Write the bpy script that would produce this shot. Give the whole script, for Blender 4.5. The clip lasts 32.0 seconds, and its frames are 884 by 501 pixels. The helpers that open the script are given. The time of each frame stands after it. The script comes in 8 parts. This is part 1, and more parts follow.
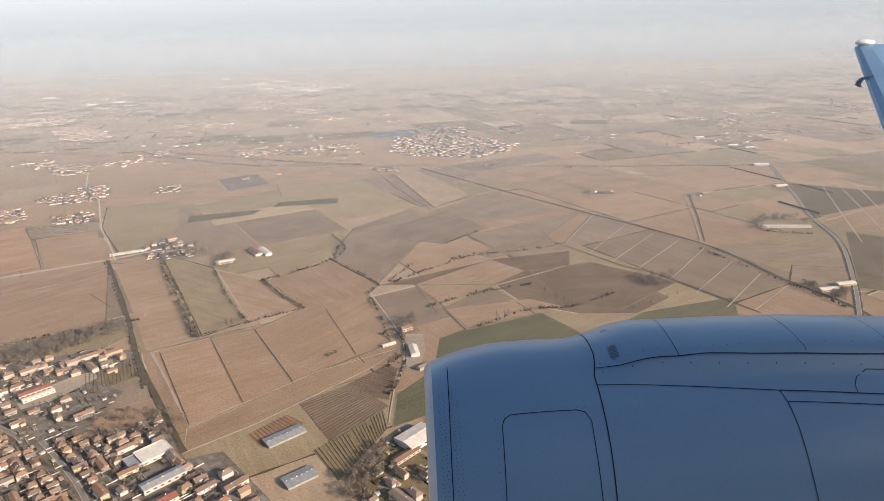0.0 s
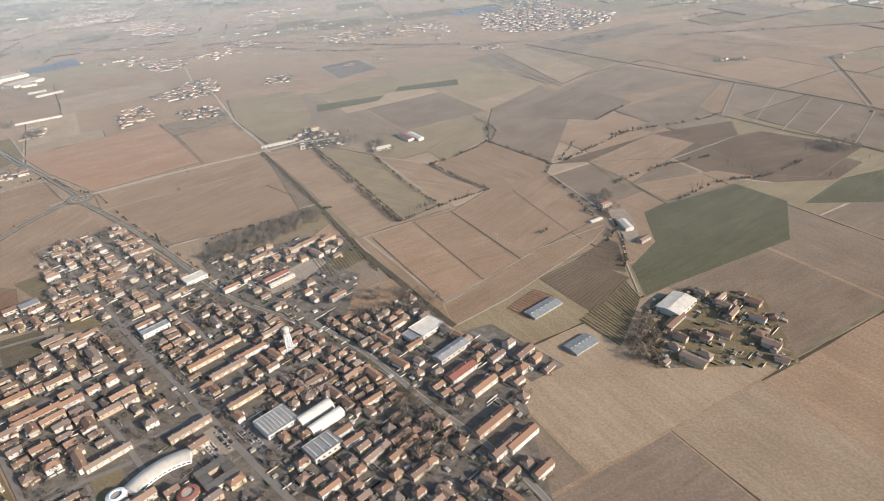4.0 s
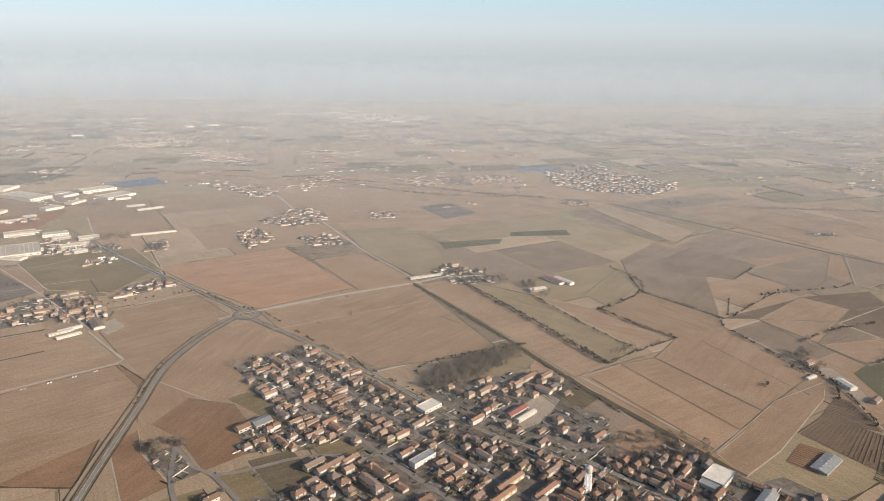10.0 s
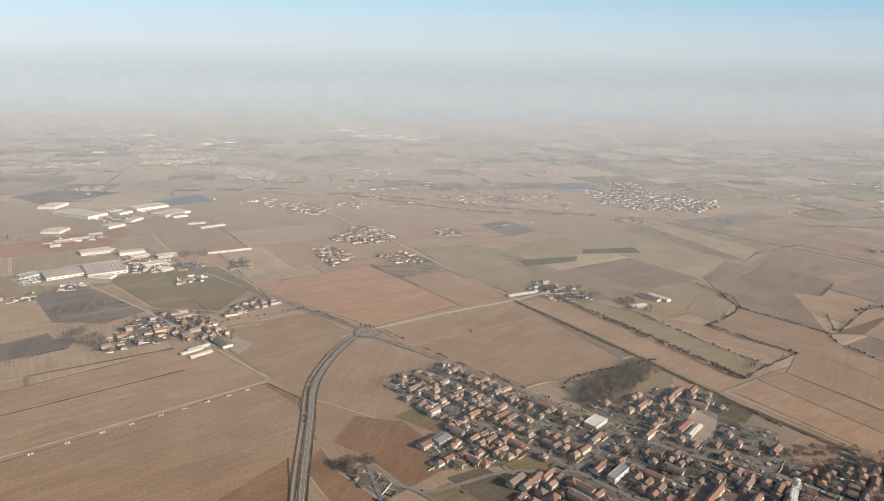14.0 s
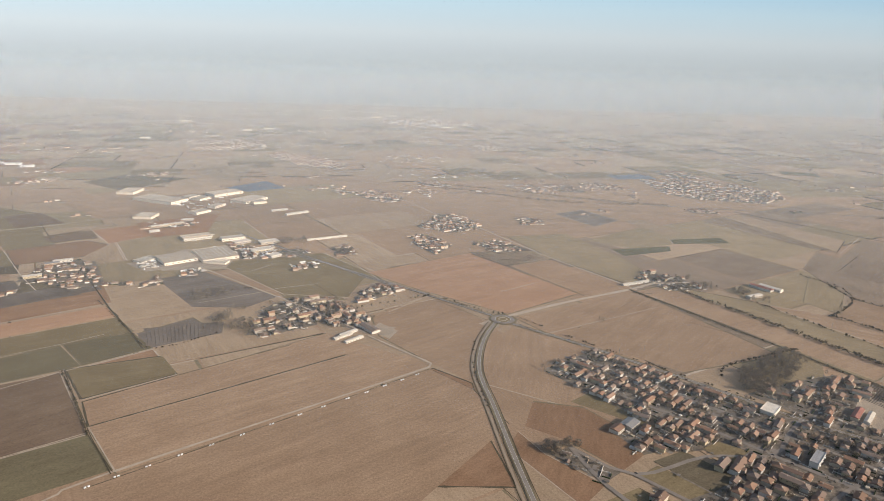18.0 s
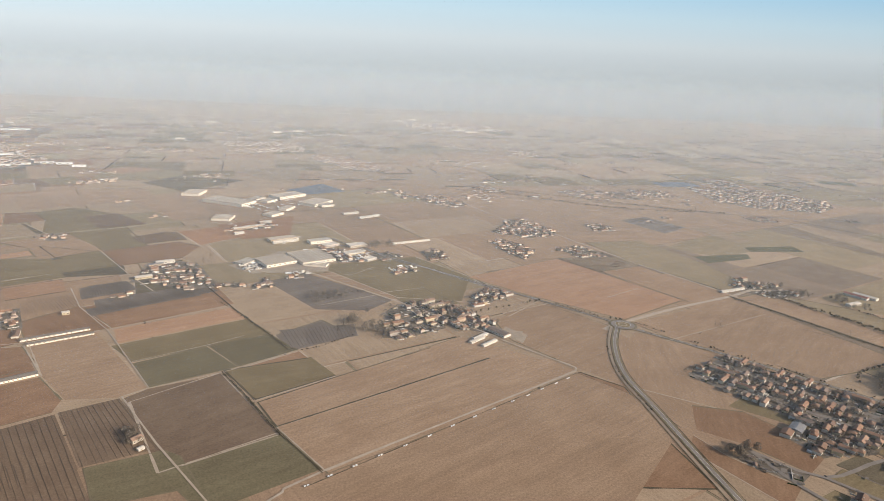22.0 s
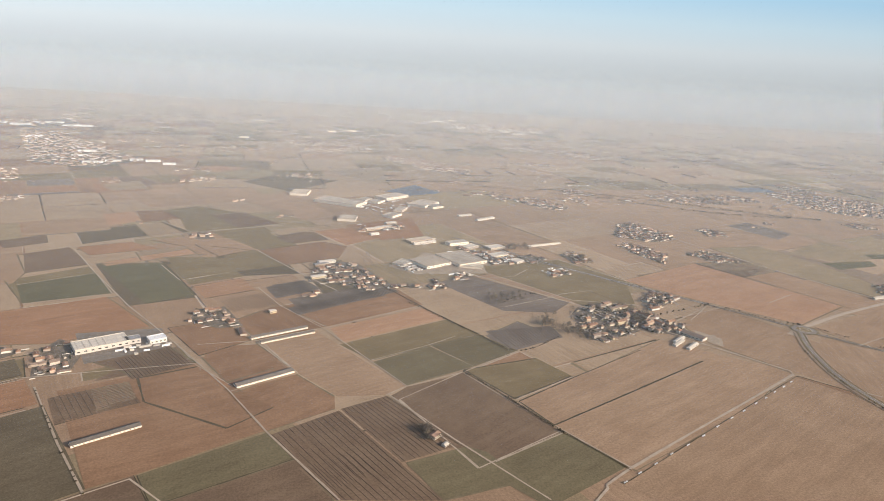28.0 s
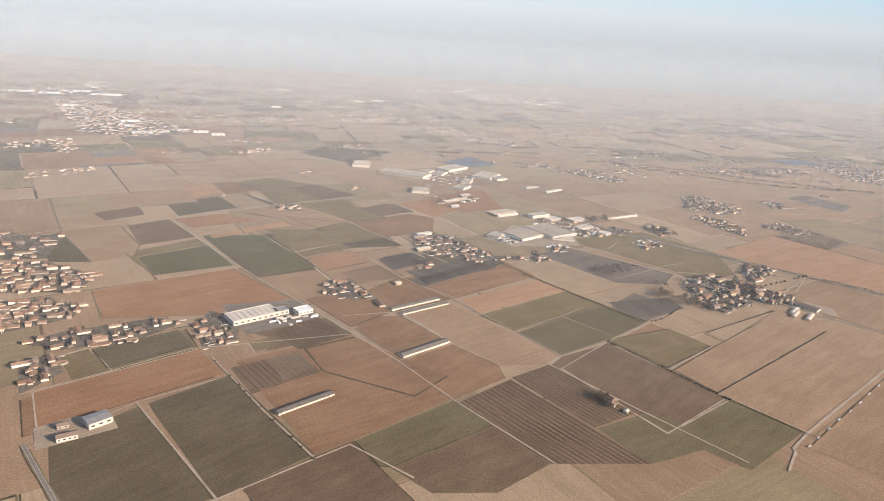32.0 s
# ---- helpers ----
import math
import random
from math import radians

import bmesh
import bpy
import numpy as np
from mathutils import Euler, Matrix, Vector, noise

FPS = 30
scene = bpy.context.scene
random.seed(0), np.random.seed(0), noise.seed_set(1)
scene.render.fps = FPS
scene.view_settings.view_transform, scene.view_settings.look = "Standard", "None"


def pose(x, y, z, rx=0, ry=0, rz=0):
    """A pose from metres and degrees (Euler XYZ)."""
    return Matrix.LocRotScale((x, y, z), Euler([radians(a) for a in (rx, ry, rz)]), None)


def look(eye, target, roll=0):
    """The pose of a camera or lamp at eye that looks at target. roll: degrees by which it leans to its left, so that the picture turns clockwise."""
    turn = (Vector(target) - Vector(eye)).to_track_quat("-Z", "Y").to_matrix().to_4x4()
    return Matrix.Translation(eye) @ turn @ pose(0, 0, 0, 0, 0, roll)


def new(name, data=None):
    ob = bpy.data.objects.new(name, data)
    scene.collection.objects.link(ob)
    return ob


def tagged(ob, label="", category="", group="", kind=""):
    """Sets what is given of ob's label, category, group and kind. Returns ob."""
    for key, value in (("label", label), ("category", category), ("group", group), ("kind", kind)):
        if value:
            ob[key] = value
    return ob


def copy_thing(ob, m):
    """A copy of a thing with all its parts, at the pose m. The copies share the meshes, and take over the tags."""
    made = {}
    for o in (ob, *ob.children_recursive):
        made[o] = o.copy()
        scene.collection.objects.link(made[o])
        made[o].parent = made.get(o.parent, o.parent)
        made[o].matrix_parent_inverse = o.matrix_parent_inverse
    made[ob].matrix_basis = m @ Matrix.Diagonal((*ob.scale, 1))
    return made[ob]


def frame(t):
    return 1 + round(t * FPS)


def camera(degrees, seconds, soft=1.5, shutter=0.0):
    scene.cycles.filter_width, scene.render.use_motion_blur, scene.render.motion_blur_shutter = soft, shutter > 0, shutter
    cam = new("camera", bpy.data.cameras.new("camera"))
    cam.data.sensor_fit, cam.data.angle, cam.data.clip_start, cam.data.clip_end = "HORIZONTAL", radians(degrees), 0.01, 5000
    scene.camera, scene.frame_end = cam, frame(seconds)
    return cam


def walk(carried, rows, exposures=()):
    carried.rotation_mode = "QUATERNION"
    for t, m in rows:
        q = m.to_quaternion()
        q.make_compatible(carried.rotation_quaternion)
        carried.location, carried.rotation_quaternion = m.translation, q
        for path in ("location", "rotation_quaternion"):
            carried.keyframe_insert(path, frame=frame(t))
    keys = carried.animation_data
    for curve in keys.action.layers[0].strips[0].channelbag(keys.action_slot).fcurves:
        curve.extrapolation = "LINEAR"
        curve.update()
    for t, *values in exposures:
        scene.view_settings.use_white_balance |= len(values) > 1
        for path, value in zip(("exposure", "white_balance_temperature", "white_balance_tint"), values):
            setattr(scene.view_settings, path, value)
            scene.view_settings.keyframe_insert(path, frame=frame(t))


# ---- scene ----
SCALE = 0.5
cam = camera(69.0, 32.0, soft=0.65)
# seconds, east, north, height, pitch from straight down, roll, yaw
ROWS = [
    (0.0, 0.00, 0.00, 512.64, 70.866, 1.476, -2.735),
    (0.5, -38.56, 0.10, 513.32, 69.304, 1.592, -2.321),
    (1.0, -77.05, 0.20, 513.98, 67.518, 5.118, -1.177),
    (1.5, -115.46, 0.29, 514.62, 63.399, 7.309, -0.496),
    (2.0, -153.80, 0.38, 515.24, 60.661, 5.415, -0.992),
    (2.5, -192.07, 0.47, 515.85, 60.469, 5.037, -1.407),
    (3.0, -230.27, 0.56, 516.43, 60.603, 4.359, -1.676),
    (3.5, -268.40, 0.64, 517.00, 61.044, 4.764, -1.395),
    (5.5, -420.20, 0.93, 519.07, 60.040, 4.368, -1.529),
    (6.0, -457.98, 1.00, 519.54, 60.694, 4.370, -1.625),
    (6.5, -495.69, 1.06, 519.99, 61.328, 4.127, -1.728),
    (7.0, -533.33, 1.12, 520.43, 65.528, 4.244, -1.687),
    (7.5, -570.91, 1.18, 520.84, 68.441, 1.276, -2.728),
    (8.0, -608.42, 1.23, 521.23, 68.097, -0.689, -3.266),
    (8.5, -645.87, 1.28, 521.61, 73.913, 0.572, -3.091),
    (9.0, -683.25, 1.33, 521.97, 72.778, -0.409, -2.885),
    (9.5, -720.58, 1.37, 522.30, 74.880, -0.164, -2.334),
    (10.0, -757.84, 1.41, 522.62, 73.756, -0.788, -2.576),
    (10.5, -795.04, 1.45, 522.92, 72.459, -0.794, -3.189),
    (11.0, -832.18, 1.48, 523.20, 73.195, -0.888, -3.465),
    (11.5, -869.26, 1.51, 523.46, 74.158, -0.835, -3.908),
    (12.0, -906.28, 1.54, 523.70, 74.548, -1.091, -3.968),
    (12.5, -943.25, 1.56, 523.93, 74.712, -1.161, -4.116),
    (13.0, -980.16, 1.58, 524.13, 74.730, -1.230, -4.139),
    (13.5, -1017.01, 1.60, 524.32, 75.208, -1.167, -4.175),
    (14.0, -1053.82, 1.61, 524.48, 75.290, -1.159, -4.175),
    (14.5, -1090.57, 1.63, 524.63, 75.122, -1.289, -4.104),
    (16.5, -1237.07, 1.64, 525.02, 75.365, -1.973, -4.012),
    (17.0, -1273.58, 1.63, 525.08, 75.191, -1.965, -3.950),
    (17.5, -1310.05, 1.63, 525.11, 74.701, -1.797, -3.893),
    (18.0, -1346.47, 1.61, 525.12, 74.186, -1.650, -3.859),
    (18.5, -1382.85, 1.60, 525.12, 74.402, -1.791, -3.886),
    (19.0, -1419.19, 1.58, 525.09, 74.696, -1.910, -3.936),
    (19.5, -1455.50, 1.56, 525.05, 74.635, -2.002, -4.027),
    (20.0, -1491.76, 1.54, 524.98, 74.597, -2.171, -4.124),
    (20.5, -1527.99, 1.51, 524.90, 74.782, -2.308, -4.197),
    (21.0, -1564.19, 1.48, 524.80, 74.858, -2.331, -4.203),
    (21.5, -1600.35, 1.45, 524.68, 74.783, -2.488, -4.342),
    (22.0, -1636.49, 1.41, 524.54, 74.516, -2.486, -4.368),
    (22.5, -1672.59, 1.37, 524.38, 74.507, -2.580, -4.265),
    (23.0, -1708.67, 1.33, 524.21, 74.755, -2.646, -4.197),
    (23.5, -1744.72, 1.28, 524.01, 74.743, -2.695, -4.173),
    (24.0, -1780.75, 1.23, 523.79, 74.588, -2.682, -4.172),
    (24.5, -1816.76, 1.18, 523.56, 74.470, -2.675, -4.197),
    (25.0, -1852.75, 1.12, 523.31, 74.455, -2.743, -3.956),
    (25.5, -1888.72, 1.06, 523.03, 74.702, -2.939, -4.139),
    (26.0, -1924.67, 1.00, 522.74, 74.369, -3.019, -4.071),
    (26.5, -1960.61, 0.93, 522.43, 74.668, -2.909, -3.809),
    (28.5, -2104.27, 0.64, 521.00, 74.310, -3.336, -4.337),
    (29.0, -2140.17, 0.56, 520.59, 74.092, -3.338, -4.331),
    (29.5, -2176.06, 0.47, 520.17, 73.656, -3.313, -4.340),
    (30.0, -2211.96, 0.38, 519.72, 72.564, -3.183, -4.321),
    (30.5, -2247.86, 0.29, 519.26, 71.209, -3.253, -4.380),
    (31.0, -2283.77, 0.20, 518.78, 70.635, -3.373, -4.408),
    (31.5, -2319.68, 0.10, 518.27, 70.968, -3.506, -4.558),
    (32.0, -2355.60, 0.00, 517.75, 71.850, -3.543, -4.902),
]
walk(cam, [(t, pose(x * SCALE, y * SCALE, z * SCALE, rx, ry, rz)) for t, x, y, z, rx, ry, rz in ROWS],
     exposures=[(0, 0.46, 6750, 14), (0.7, 0.44, 6600, 12), (1.4, 0.42, 6250, 9), (2, 0.41, 6100, 8), (6.5, 0.41, 6100, 8), (7.2, 0.40, 6350, 9), (8, 0.38, 6700, 11), (9, 0.37, 6750, 12), (10, 0.27, 6600, 10), (13, 0.24, 6550, 10), (19, 0.19, 6550, 10), (23, 0.24, 6550, 10), (26, 0.25, 6550, 10), (29, 0.29, 6650, 13), (32, 0.40, 6650, 14)])

# ---- light ----
SUN_AZ, SUN_EL = 118.0, 21.0       # compass degrees from north (y) clockwise, degrees above the horizon
sun_way = Vector((math.sin(radians(SUN_AZ)) * math.cos(radians(SUN_EL)), math.cos(radians(SUN_AZ)) * math.cos(radians(SUN_EL)), math.sin(radians(SUN_EL))))
sun = new("sun", bpy.data.lights.new("sun", "SUN"))
sun.data.energy, sun.data.angle, sun.data.color = 4.8, radians(0.6), (1.0, 0.88, 0.76)
sun.matrix_world = look(sun_way * 3000, (0, 0, 0))
world = bpy.data.worlds.new("sky")
scene.world = world
world.use_nodes = True
wn = world.node_tree
sky = wn.nodes.new("ShaderNodeTexSky")
sky.sky_type, sky.sun_disc = "NISHITA", False
sky.sun_elevation, sky.sun_rotation = radians(SUN_EL), radians(SUN_AZ)
sky.air_density, sky.dust_density, sky.ozone_density = 1.0, 1.6, 1.0
wn.links.new(sky.outputs[0], wn.nodes["Background"].inputs[0])
wn.nodes["Background"].inputs[1].default_value = 0.13


# ---- materials ----
def nodes_of(name):
    m = bpy.data.materials.new(name)
    m.use_nodes = True
    return m, m.node_tree.nodes, m.node_tree.links


def ramp(n, l, source, stops):
    r = n.new("ShaderNodeValToRGB")
    while len(r.color_ramp.elements) < len(stops):
        r.color_ramp.elements.new(0.5)
    for e, (at, c) in zip(r.color_ramp.elements, stops):
        e.position, e.color = at, (*c, 1)
    l.new(source, r.inputs[0])
    return r.outputs[0]


def noise_tex(n, l, vec, scale, detail=4.0, rough=0.55):
    t = n.new("ShaderNodeTexNoise")
    t.inputs["Scale"].default_value, t.inputs["Detail"].default_value, t.inputs["Roughness"].default_value = scale, detail, rough
    l.new(vec, t.inputs["Vector"])
    return t.outputs["Fac"]


def mixed(n, l, fac, a, b, kind="MIX"):
    x = n.new("ShaderNodeMix")
    x.data_type, x.blend_type = "RGBA", kind
    for sock, v in ((x.inputs[0], fac), (x.inputs[6], a), (x.inputs[7], b)):
        if hasattr(v, "is_linked"):
            l.new(v, sock)
        else:
            sock.default_value = v if isinstance(v, float) else (*v, 1)
    return x.outputs[2]


def scaled(n, l, vec, sx, sy, sz=1.0):
    m = n.new("ShaderNodeMapping")
    m.inputs["Scale"].default_value = (sx, sy, sz)
    l.new(vec, m.inputs["Vector"])
    return m.outputs[0]


def finish(n, l, colour, rough, bump=None, depth=0.1, metal=0.0):
    p = n["Principled BSDF"]
    if hasattr(colour, "is_linked"):
        l.new(colour, p.inputs["Base Color"])
    else:
        p.inputs["Base Color"].default_value = (*colour, 1)
    p.inputs["Roughness"].default_value, p.inputs["Metallic"].default_value = rough, metal
    p.inputs["Specular IOR Level"].default_value = 0.12 if rough > 0.65 else 0.5
    if bump is not None:
        b = n.new("ShaderNodeBump")
        b.inputs["Distance"].default_value = depth
        l.new(bump, b.inputs["Height"])
        l.new(b.outputs[0], p.inputs["Normal"])


def land(name, a, b, stripes=0.25, pitch=9.0, patch=0.012):
    """Farm soil or crop: broad damp patches, fine clods and the lines of the plough along the field."""
    m, n, l = nodes_of(name)
    uv = n.new("ShaderNodeUVMap").outputs[0]
    geo = scaled(n, l, n.new("ShaderNodeNewGeometry").outputs["Position"], 1 / SCALE, 1 / SCALE, 1 / SCALE)
    info = n.new("ShaderNodeObjectInfo").outputs["Random"]
    broad = noise_tex(n, l, geo, patch, 5.0, 0.6)
    fine = noise_tex(n, l, geo, 0.30, 4.0, 0.8)
    mid = noise_tex(n, l, scaled(n, l, uv, 0.012, 0.09), 1.0, 5.0, 0.7)
    rows = noise_tex(n, l, scaled(n, l, uv, 0.004, 1.0 / pitch), 1.0, 3.0, 0.75)
    bands = noise_tex(n, l, scaled(n, l, uv, 0.002, 0.022), 1.0, 2.0, 0.5)
    c = ramp(n, l, broad, [(0.34, a), (0.66, b)])
    c = mixed(n, l, ramp(n, l, rows, [(0.40, (0, 0, 0)), (0.62, (stripes,) * 3)]), c, tuple(min(1.0, v * 1.7) for v in b))
    c = mixed(n, l, ramp(n, l, bands, [(0.42, (0, 0, 0)), (0.60, (stripes * 1.4,) * 3)]), c, tuple(v * 0.62 for v in a))
    c = mixed(n, l, 0.30, c, ramp(n, l, mid, [(0.30, (0.32, 0.32, 0.32)), (0.70, (0.68, 0.68, 0.68))]), "OVERLAY")
    c = mixed(n, l, 0.32, c, ramp(n, l, fine, [(0.32, (0.15, 0.15, 0.15)), (0.68, (0.85, 0.85, 0.85))]), "OVERLAY")
    hue = n.new("ShaderNodeHueSaturation")
    l.new(c, hue.inputs["Color"])
    v = n.new("ShaderNodeMapRange")
    v.inputs[3].default_value, v.inputs[4].default_value = 0.92, 1.08
    l.new(info, v.inputs[0])
    l.new(v.outputs[0], hue.inputs["Value"])
    finish(n, l, hue.outputs[0], 0.95, fine, 0.15)
    return m


def plain(name, a, b, scale=0.6, rough=0.85, spread=0.12, metal=0.0):
    """Paint, plaster, tarmac, roof tile: two tones of grain, and a shade of its own for every object."""
    m, n, l = nodes_of(name)
    geo = n.new("ShaderNodeTexCoord").outputs["Object"]
    info = n.new("ShaderNodeObjectInfo").outputs["Random"]
    g = noise_tex(n, l, geo, scale, 5.0, 0.65)
    c = ramp(n, l, g, [(0.32, a), (0.68, b)])
    hue = n.new("ShaderNodeHueSaturation")
    l.new(c, hue.inputs["Color"])
    v = n.new("ShaderNodeMapRange")
    v.inputs[3].default_value, v.inputs[4].default_value = 1 - spread, 1 + spread
    l.new(info, v.inputs[0])
    l.new(v.outputs[0], hue.inputs["Value"])
    finish(n, l, hue.outputs[0], rough, g, 0.03, metal)
    return m


def walls(name, tones):
    """Plaster in one of several tones, drawn for each object, with rain streaks."""
    m, n, l = nodes_of(name)
    geo = n.new("ShaderNodeTexCoord").outputs["Object"]
    info = n.new("ShaderNodeObjectInfo").outputs["Random"]
    r = n.new("ShaderNodeValToRGB")
    r.color_ramp.interpolation = "CONSTANT"
    while len(r.color_ramp.elements) < len(tones):
        r.color_ramp.elements.new(0.5)
    for i, (e, c) in enumerate(zip(r.color_ramp.elements, tones)):
        e.position, e.color = i / len(tones), (*c, 1)
    l.new(info, r.inputs[0])
    streak = noise_tex(n, l, scaled(n, l, geo, 1.2, 1.2, 0.25), 1.0, 4.0, 0.6)
    c = mixed(n, l, ramp(n, l, streak, [(0.45, (0, 0, 0)), (0.75, (0.35, 0.35, 0.35))]), r.outputs[0], (0.22, 0.19, 0.16))
    finish(n, l, c, 0.9, streak, 0.01)
    return m


def haze_sheet(name, alpha, colour):
    """A thin sheet added in place of hazy air: sunlit haze colour, fading out upwards."""
    m, n, l = nodes_of(name)
    n.remove(n["Principled BSDF"])
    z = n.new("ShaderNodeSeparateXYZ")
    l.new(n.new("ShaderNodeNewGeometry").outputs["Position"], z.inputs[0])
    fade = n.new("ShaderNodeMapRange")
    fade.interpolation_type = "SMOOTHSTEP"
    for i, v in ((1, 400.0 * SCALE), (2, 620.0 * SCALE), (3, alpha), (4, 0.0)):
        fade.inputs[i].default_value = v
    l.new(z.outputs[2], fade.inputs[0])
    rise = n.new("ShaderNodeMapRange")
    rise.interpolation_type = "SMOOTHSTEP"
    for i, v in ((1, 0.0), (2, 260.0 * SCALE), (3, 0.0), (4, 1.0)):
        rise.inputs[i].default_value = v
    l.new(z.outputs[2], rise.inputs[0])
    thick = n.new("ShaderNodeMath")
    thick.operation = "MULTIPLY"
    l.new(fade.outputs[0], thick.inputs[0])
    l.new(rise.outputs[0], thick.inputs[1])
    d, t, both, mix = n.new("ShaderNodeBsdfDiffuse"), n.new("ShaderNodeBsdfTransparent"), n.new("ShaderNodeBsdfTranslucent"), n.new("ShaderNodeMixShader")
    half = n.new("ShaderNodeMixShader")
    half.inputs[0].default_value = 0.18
    # the haze colour turns darker towards the east
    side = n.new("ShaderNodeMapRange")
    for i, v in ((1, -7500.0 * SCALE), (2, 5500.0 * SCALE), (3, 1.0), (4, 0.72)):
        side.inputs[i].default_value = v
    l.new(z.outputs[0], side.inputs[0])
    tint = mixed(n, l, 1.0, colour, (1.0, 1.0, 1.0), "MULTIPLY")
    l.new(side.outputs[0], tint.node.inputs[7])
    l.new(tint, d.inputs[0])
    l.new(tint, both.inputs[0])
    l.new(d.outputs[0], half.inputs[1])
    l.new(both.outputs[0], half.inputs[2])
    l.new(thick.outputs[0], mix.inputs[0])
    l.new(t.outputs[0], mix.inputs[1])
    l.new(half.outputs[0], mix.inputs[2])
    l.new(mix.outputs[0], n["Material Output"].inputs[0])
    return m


def far_country(name):
    """The plain glowing backdrop of distance: country that shrinks towards eye level, with pale haze painted over and
    above it that thins into the sky.
    """
    m, n, l = nodes_of(name)
    n.remove(n["Principled BSDF"])
    pos = scaled(n, l, n.new("ShaderNodeNewGeometry").outputs["Position"], 1 / SCALE, 1 / SCALE, 1 / SCALE)
    z = n.new("ShaderNodeSeparateXYZ")
    l.new(pos, z.inputs[0])

    def calc(kind, a, b):
        q = n.new("ShaderNodeMath")
        q.operation = kind
        for sock, v in zip(q.inputs, (a, b)):
            if hasattr(v, "is_linked"):
                l.new(v, sock)
            else:
                sock.default_value = v
        return q.outputs[0]
    drop = calc("MAXIMUM", calc("SUBTRACT", 515.0, z.outputs[2]), 25.0)
    grow = calc("DIVIDE", 515.0, drop)
    flat = n.new("ShaderNodeCombineXYZ")
    l.new(calc("MULTIPLY", calc("ADD", z.outputs[0], 1200.0), grow), flat.inputs[0])
    l.new(calc("MULTIPLY", grow, 9200.0), flat.inputs[1])
    cells = n.new("ShaderNodeTexVoronoi")
    cells.distance = "CHEBYCHEV"
    cells.inputs["Scale"].default_value = 1.0
    l.new(scaled(n, l, flat.outputs[0], 0.0030, 0.0026), cells.inputs["Vector"])
    tone = n.new("ShaderNodeSeparateColor")
    l.new(cells.outputs["Color"], tone.inputs[0])
    towns = noise_tex(n, l, scaled(n, l, flat.outputs[0], 0.020, 0.012), 1.0, 3.0, 0.75)
    region = noise_tex(n, l, scaled(n, l, flat.outputs[0], 0.0009, 0.0009), 1.0, 2.0, 0.5)
    woods = noise_tex(n, l, scaled(n, l, flat.outputs[0], 0.0035, 0.006), 1.0, 3.0, 0.7)
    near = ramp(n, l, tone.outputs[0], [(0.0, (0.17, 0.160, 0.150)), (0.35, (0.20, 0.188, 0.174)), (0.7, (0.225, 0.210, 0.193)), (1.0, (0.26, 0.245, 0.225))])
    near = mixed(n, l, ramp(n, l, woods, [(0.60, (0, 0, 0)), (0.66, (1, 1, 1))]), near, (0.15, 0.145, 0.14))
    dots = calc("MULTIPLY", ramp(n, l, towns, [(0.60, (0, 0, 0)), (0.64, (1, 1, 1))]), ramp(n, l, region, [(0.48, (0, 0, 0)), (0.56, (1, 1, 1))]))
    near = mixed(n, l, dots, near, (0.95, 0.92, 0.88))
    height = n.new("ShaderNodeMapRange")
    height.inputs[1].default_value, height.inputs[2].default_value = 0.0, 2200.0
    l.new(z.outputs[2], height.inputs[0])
    # haze painted over the country's colours, thicker with height
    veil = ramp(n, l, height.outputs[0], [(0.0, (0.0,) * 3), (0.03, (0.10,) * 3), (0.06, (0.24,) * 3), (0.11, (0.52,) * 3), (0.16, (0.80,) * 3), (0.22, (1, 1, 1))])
    # haze and sky tones put into the glow by height
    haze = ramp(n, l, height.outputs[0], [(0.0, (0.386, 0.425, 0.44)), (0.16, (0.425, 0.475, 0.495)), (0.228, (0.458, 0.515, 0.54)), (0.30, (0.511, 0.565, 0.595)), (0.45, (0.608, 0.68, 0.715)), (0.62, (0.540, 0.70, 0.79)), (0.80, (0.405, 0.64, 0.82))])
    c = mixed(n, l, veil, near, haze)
    # the painted glow is dimmed towards the east
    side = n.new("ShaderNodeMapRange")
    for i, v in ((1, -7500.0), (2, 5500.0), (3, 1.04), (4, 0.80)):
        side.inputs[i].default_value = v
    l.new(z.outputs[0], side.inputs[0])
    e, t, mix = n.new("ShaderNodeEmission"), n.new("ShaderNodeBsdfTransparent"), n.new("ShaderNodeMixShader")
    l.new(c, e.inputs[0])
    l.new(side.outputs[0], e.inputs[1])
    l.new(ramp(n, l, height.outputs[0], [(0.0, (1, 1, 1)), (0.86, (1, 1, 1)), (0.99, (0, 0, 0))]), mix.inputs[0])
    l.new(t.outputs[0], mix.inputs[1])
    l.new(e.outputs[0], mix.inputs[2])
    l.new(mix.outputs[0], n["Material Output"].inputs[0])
    return m


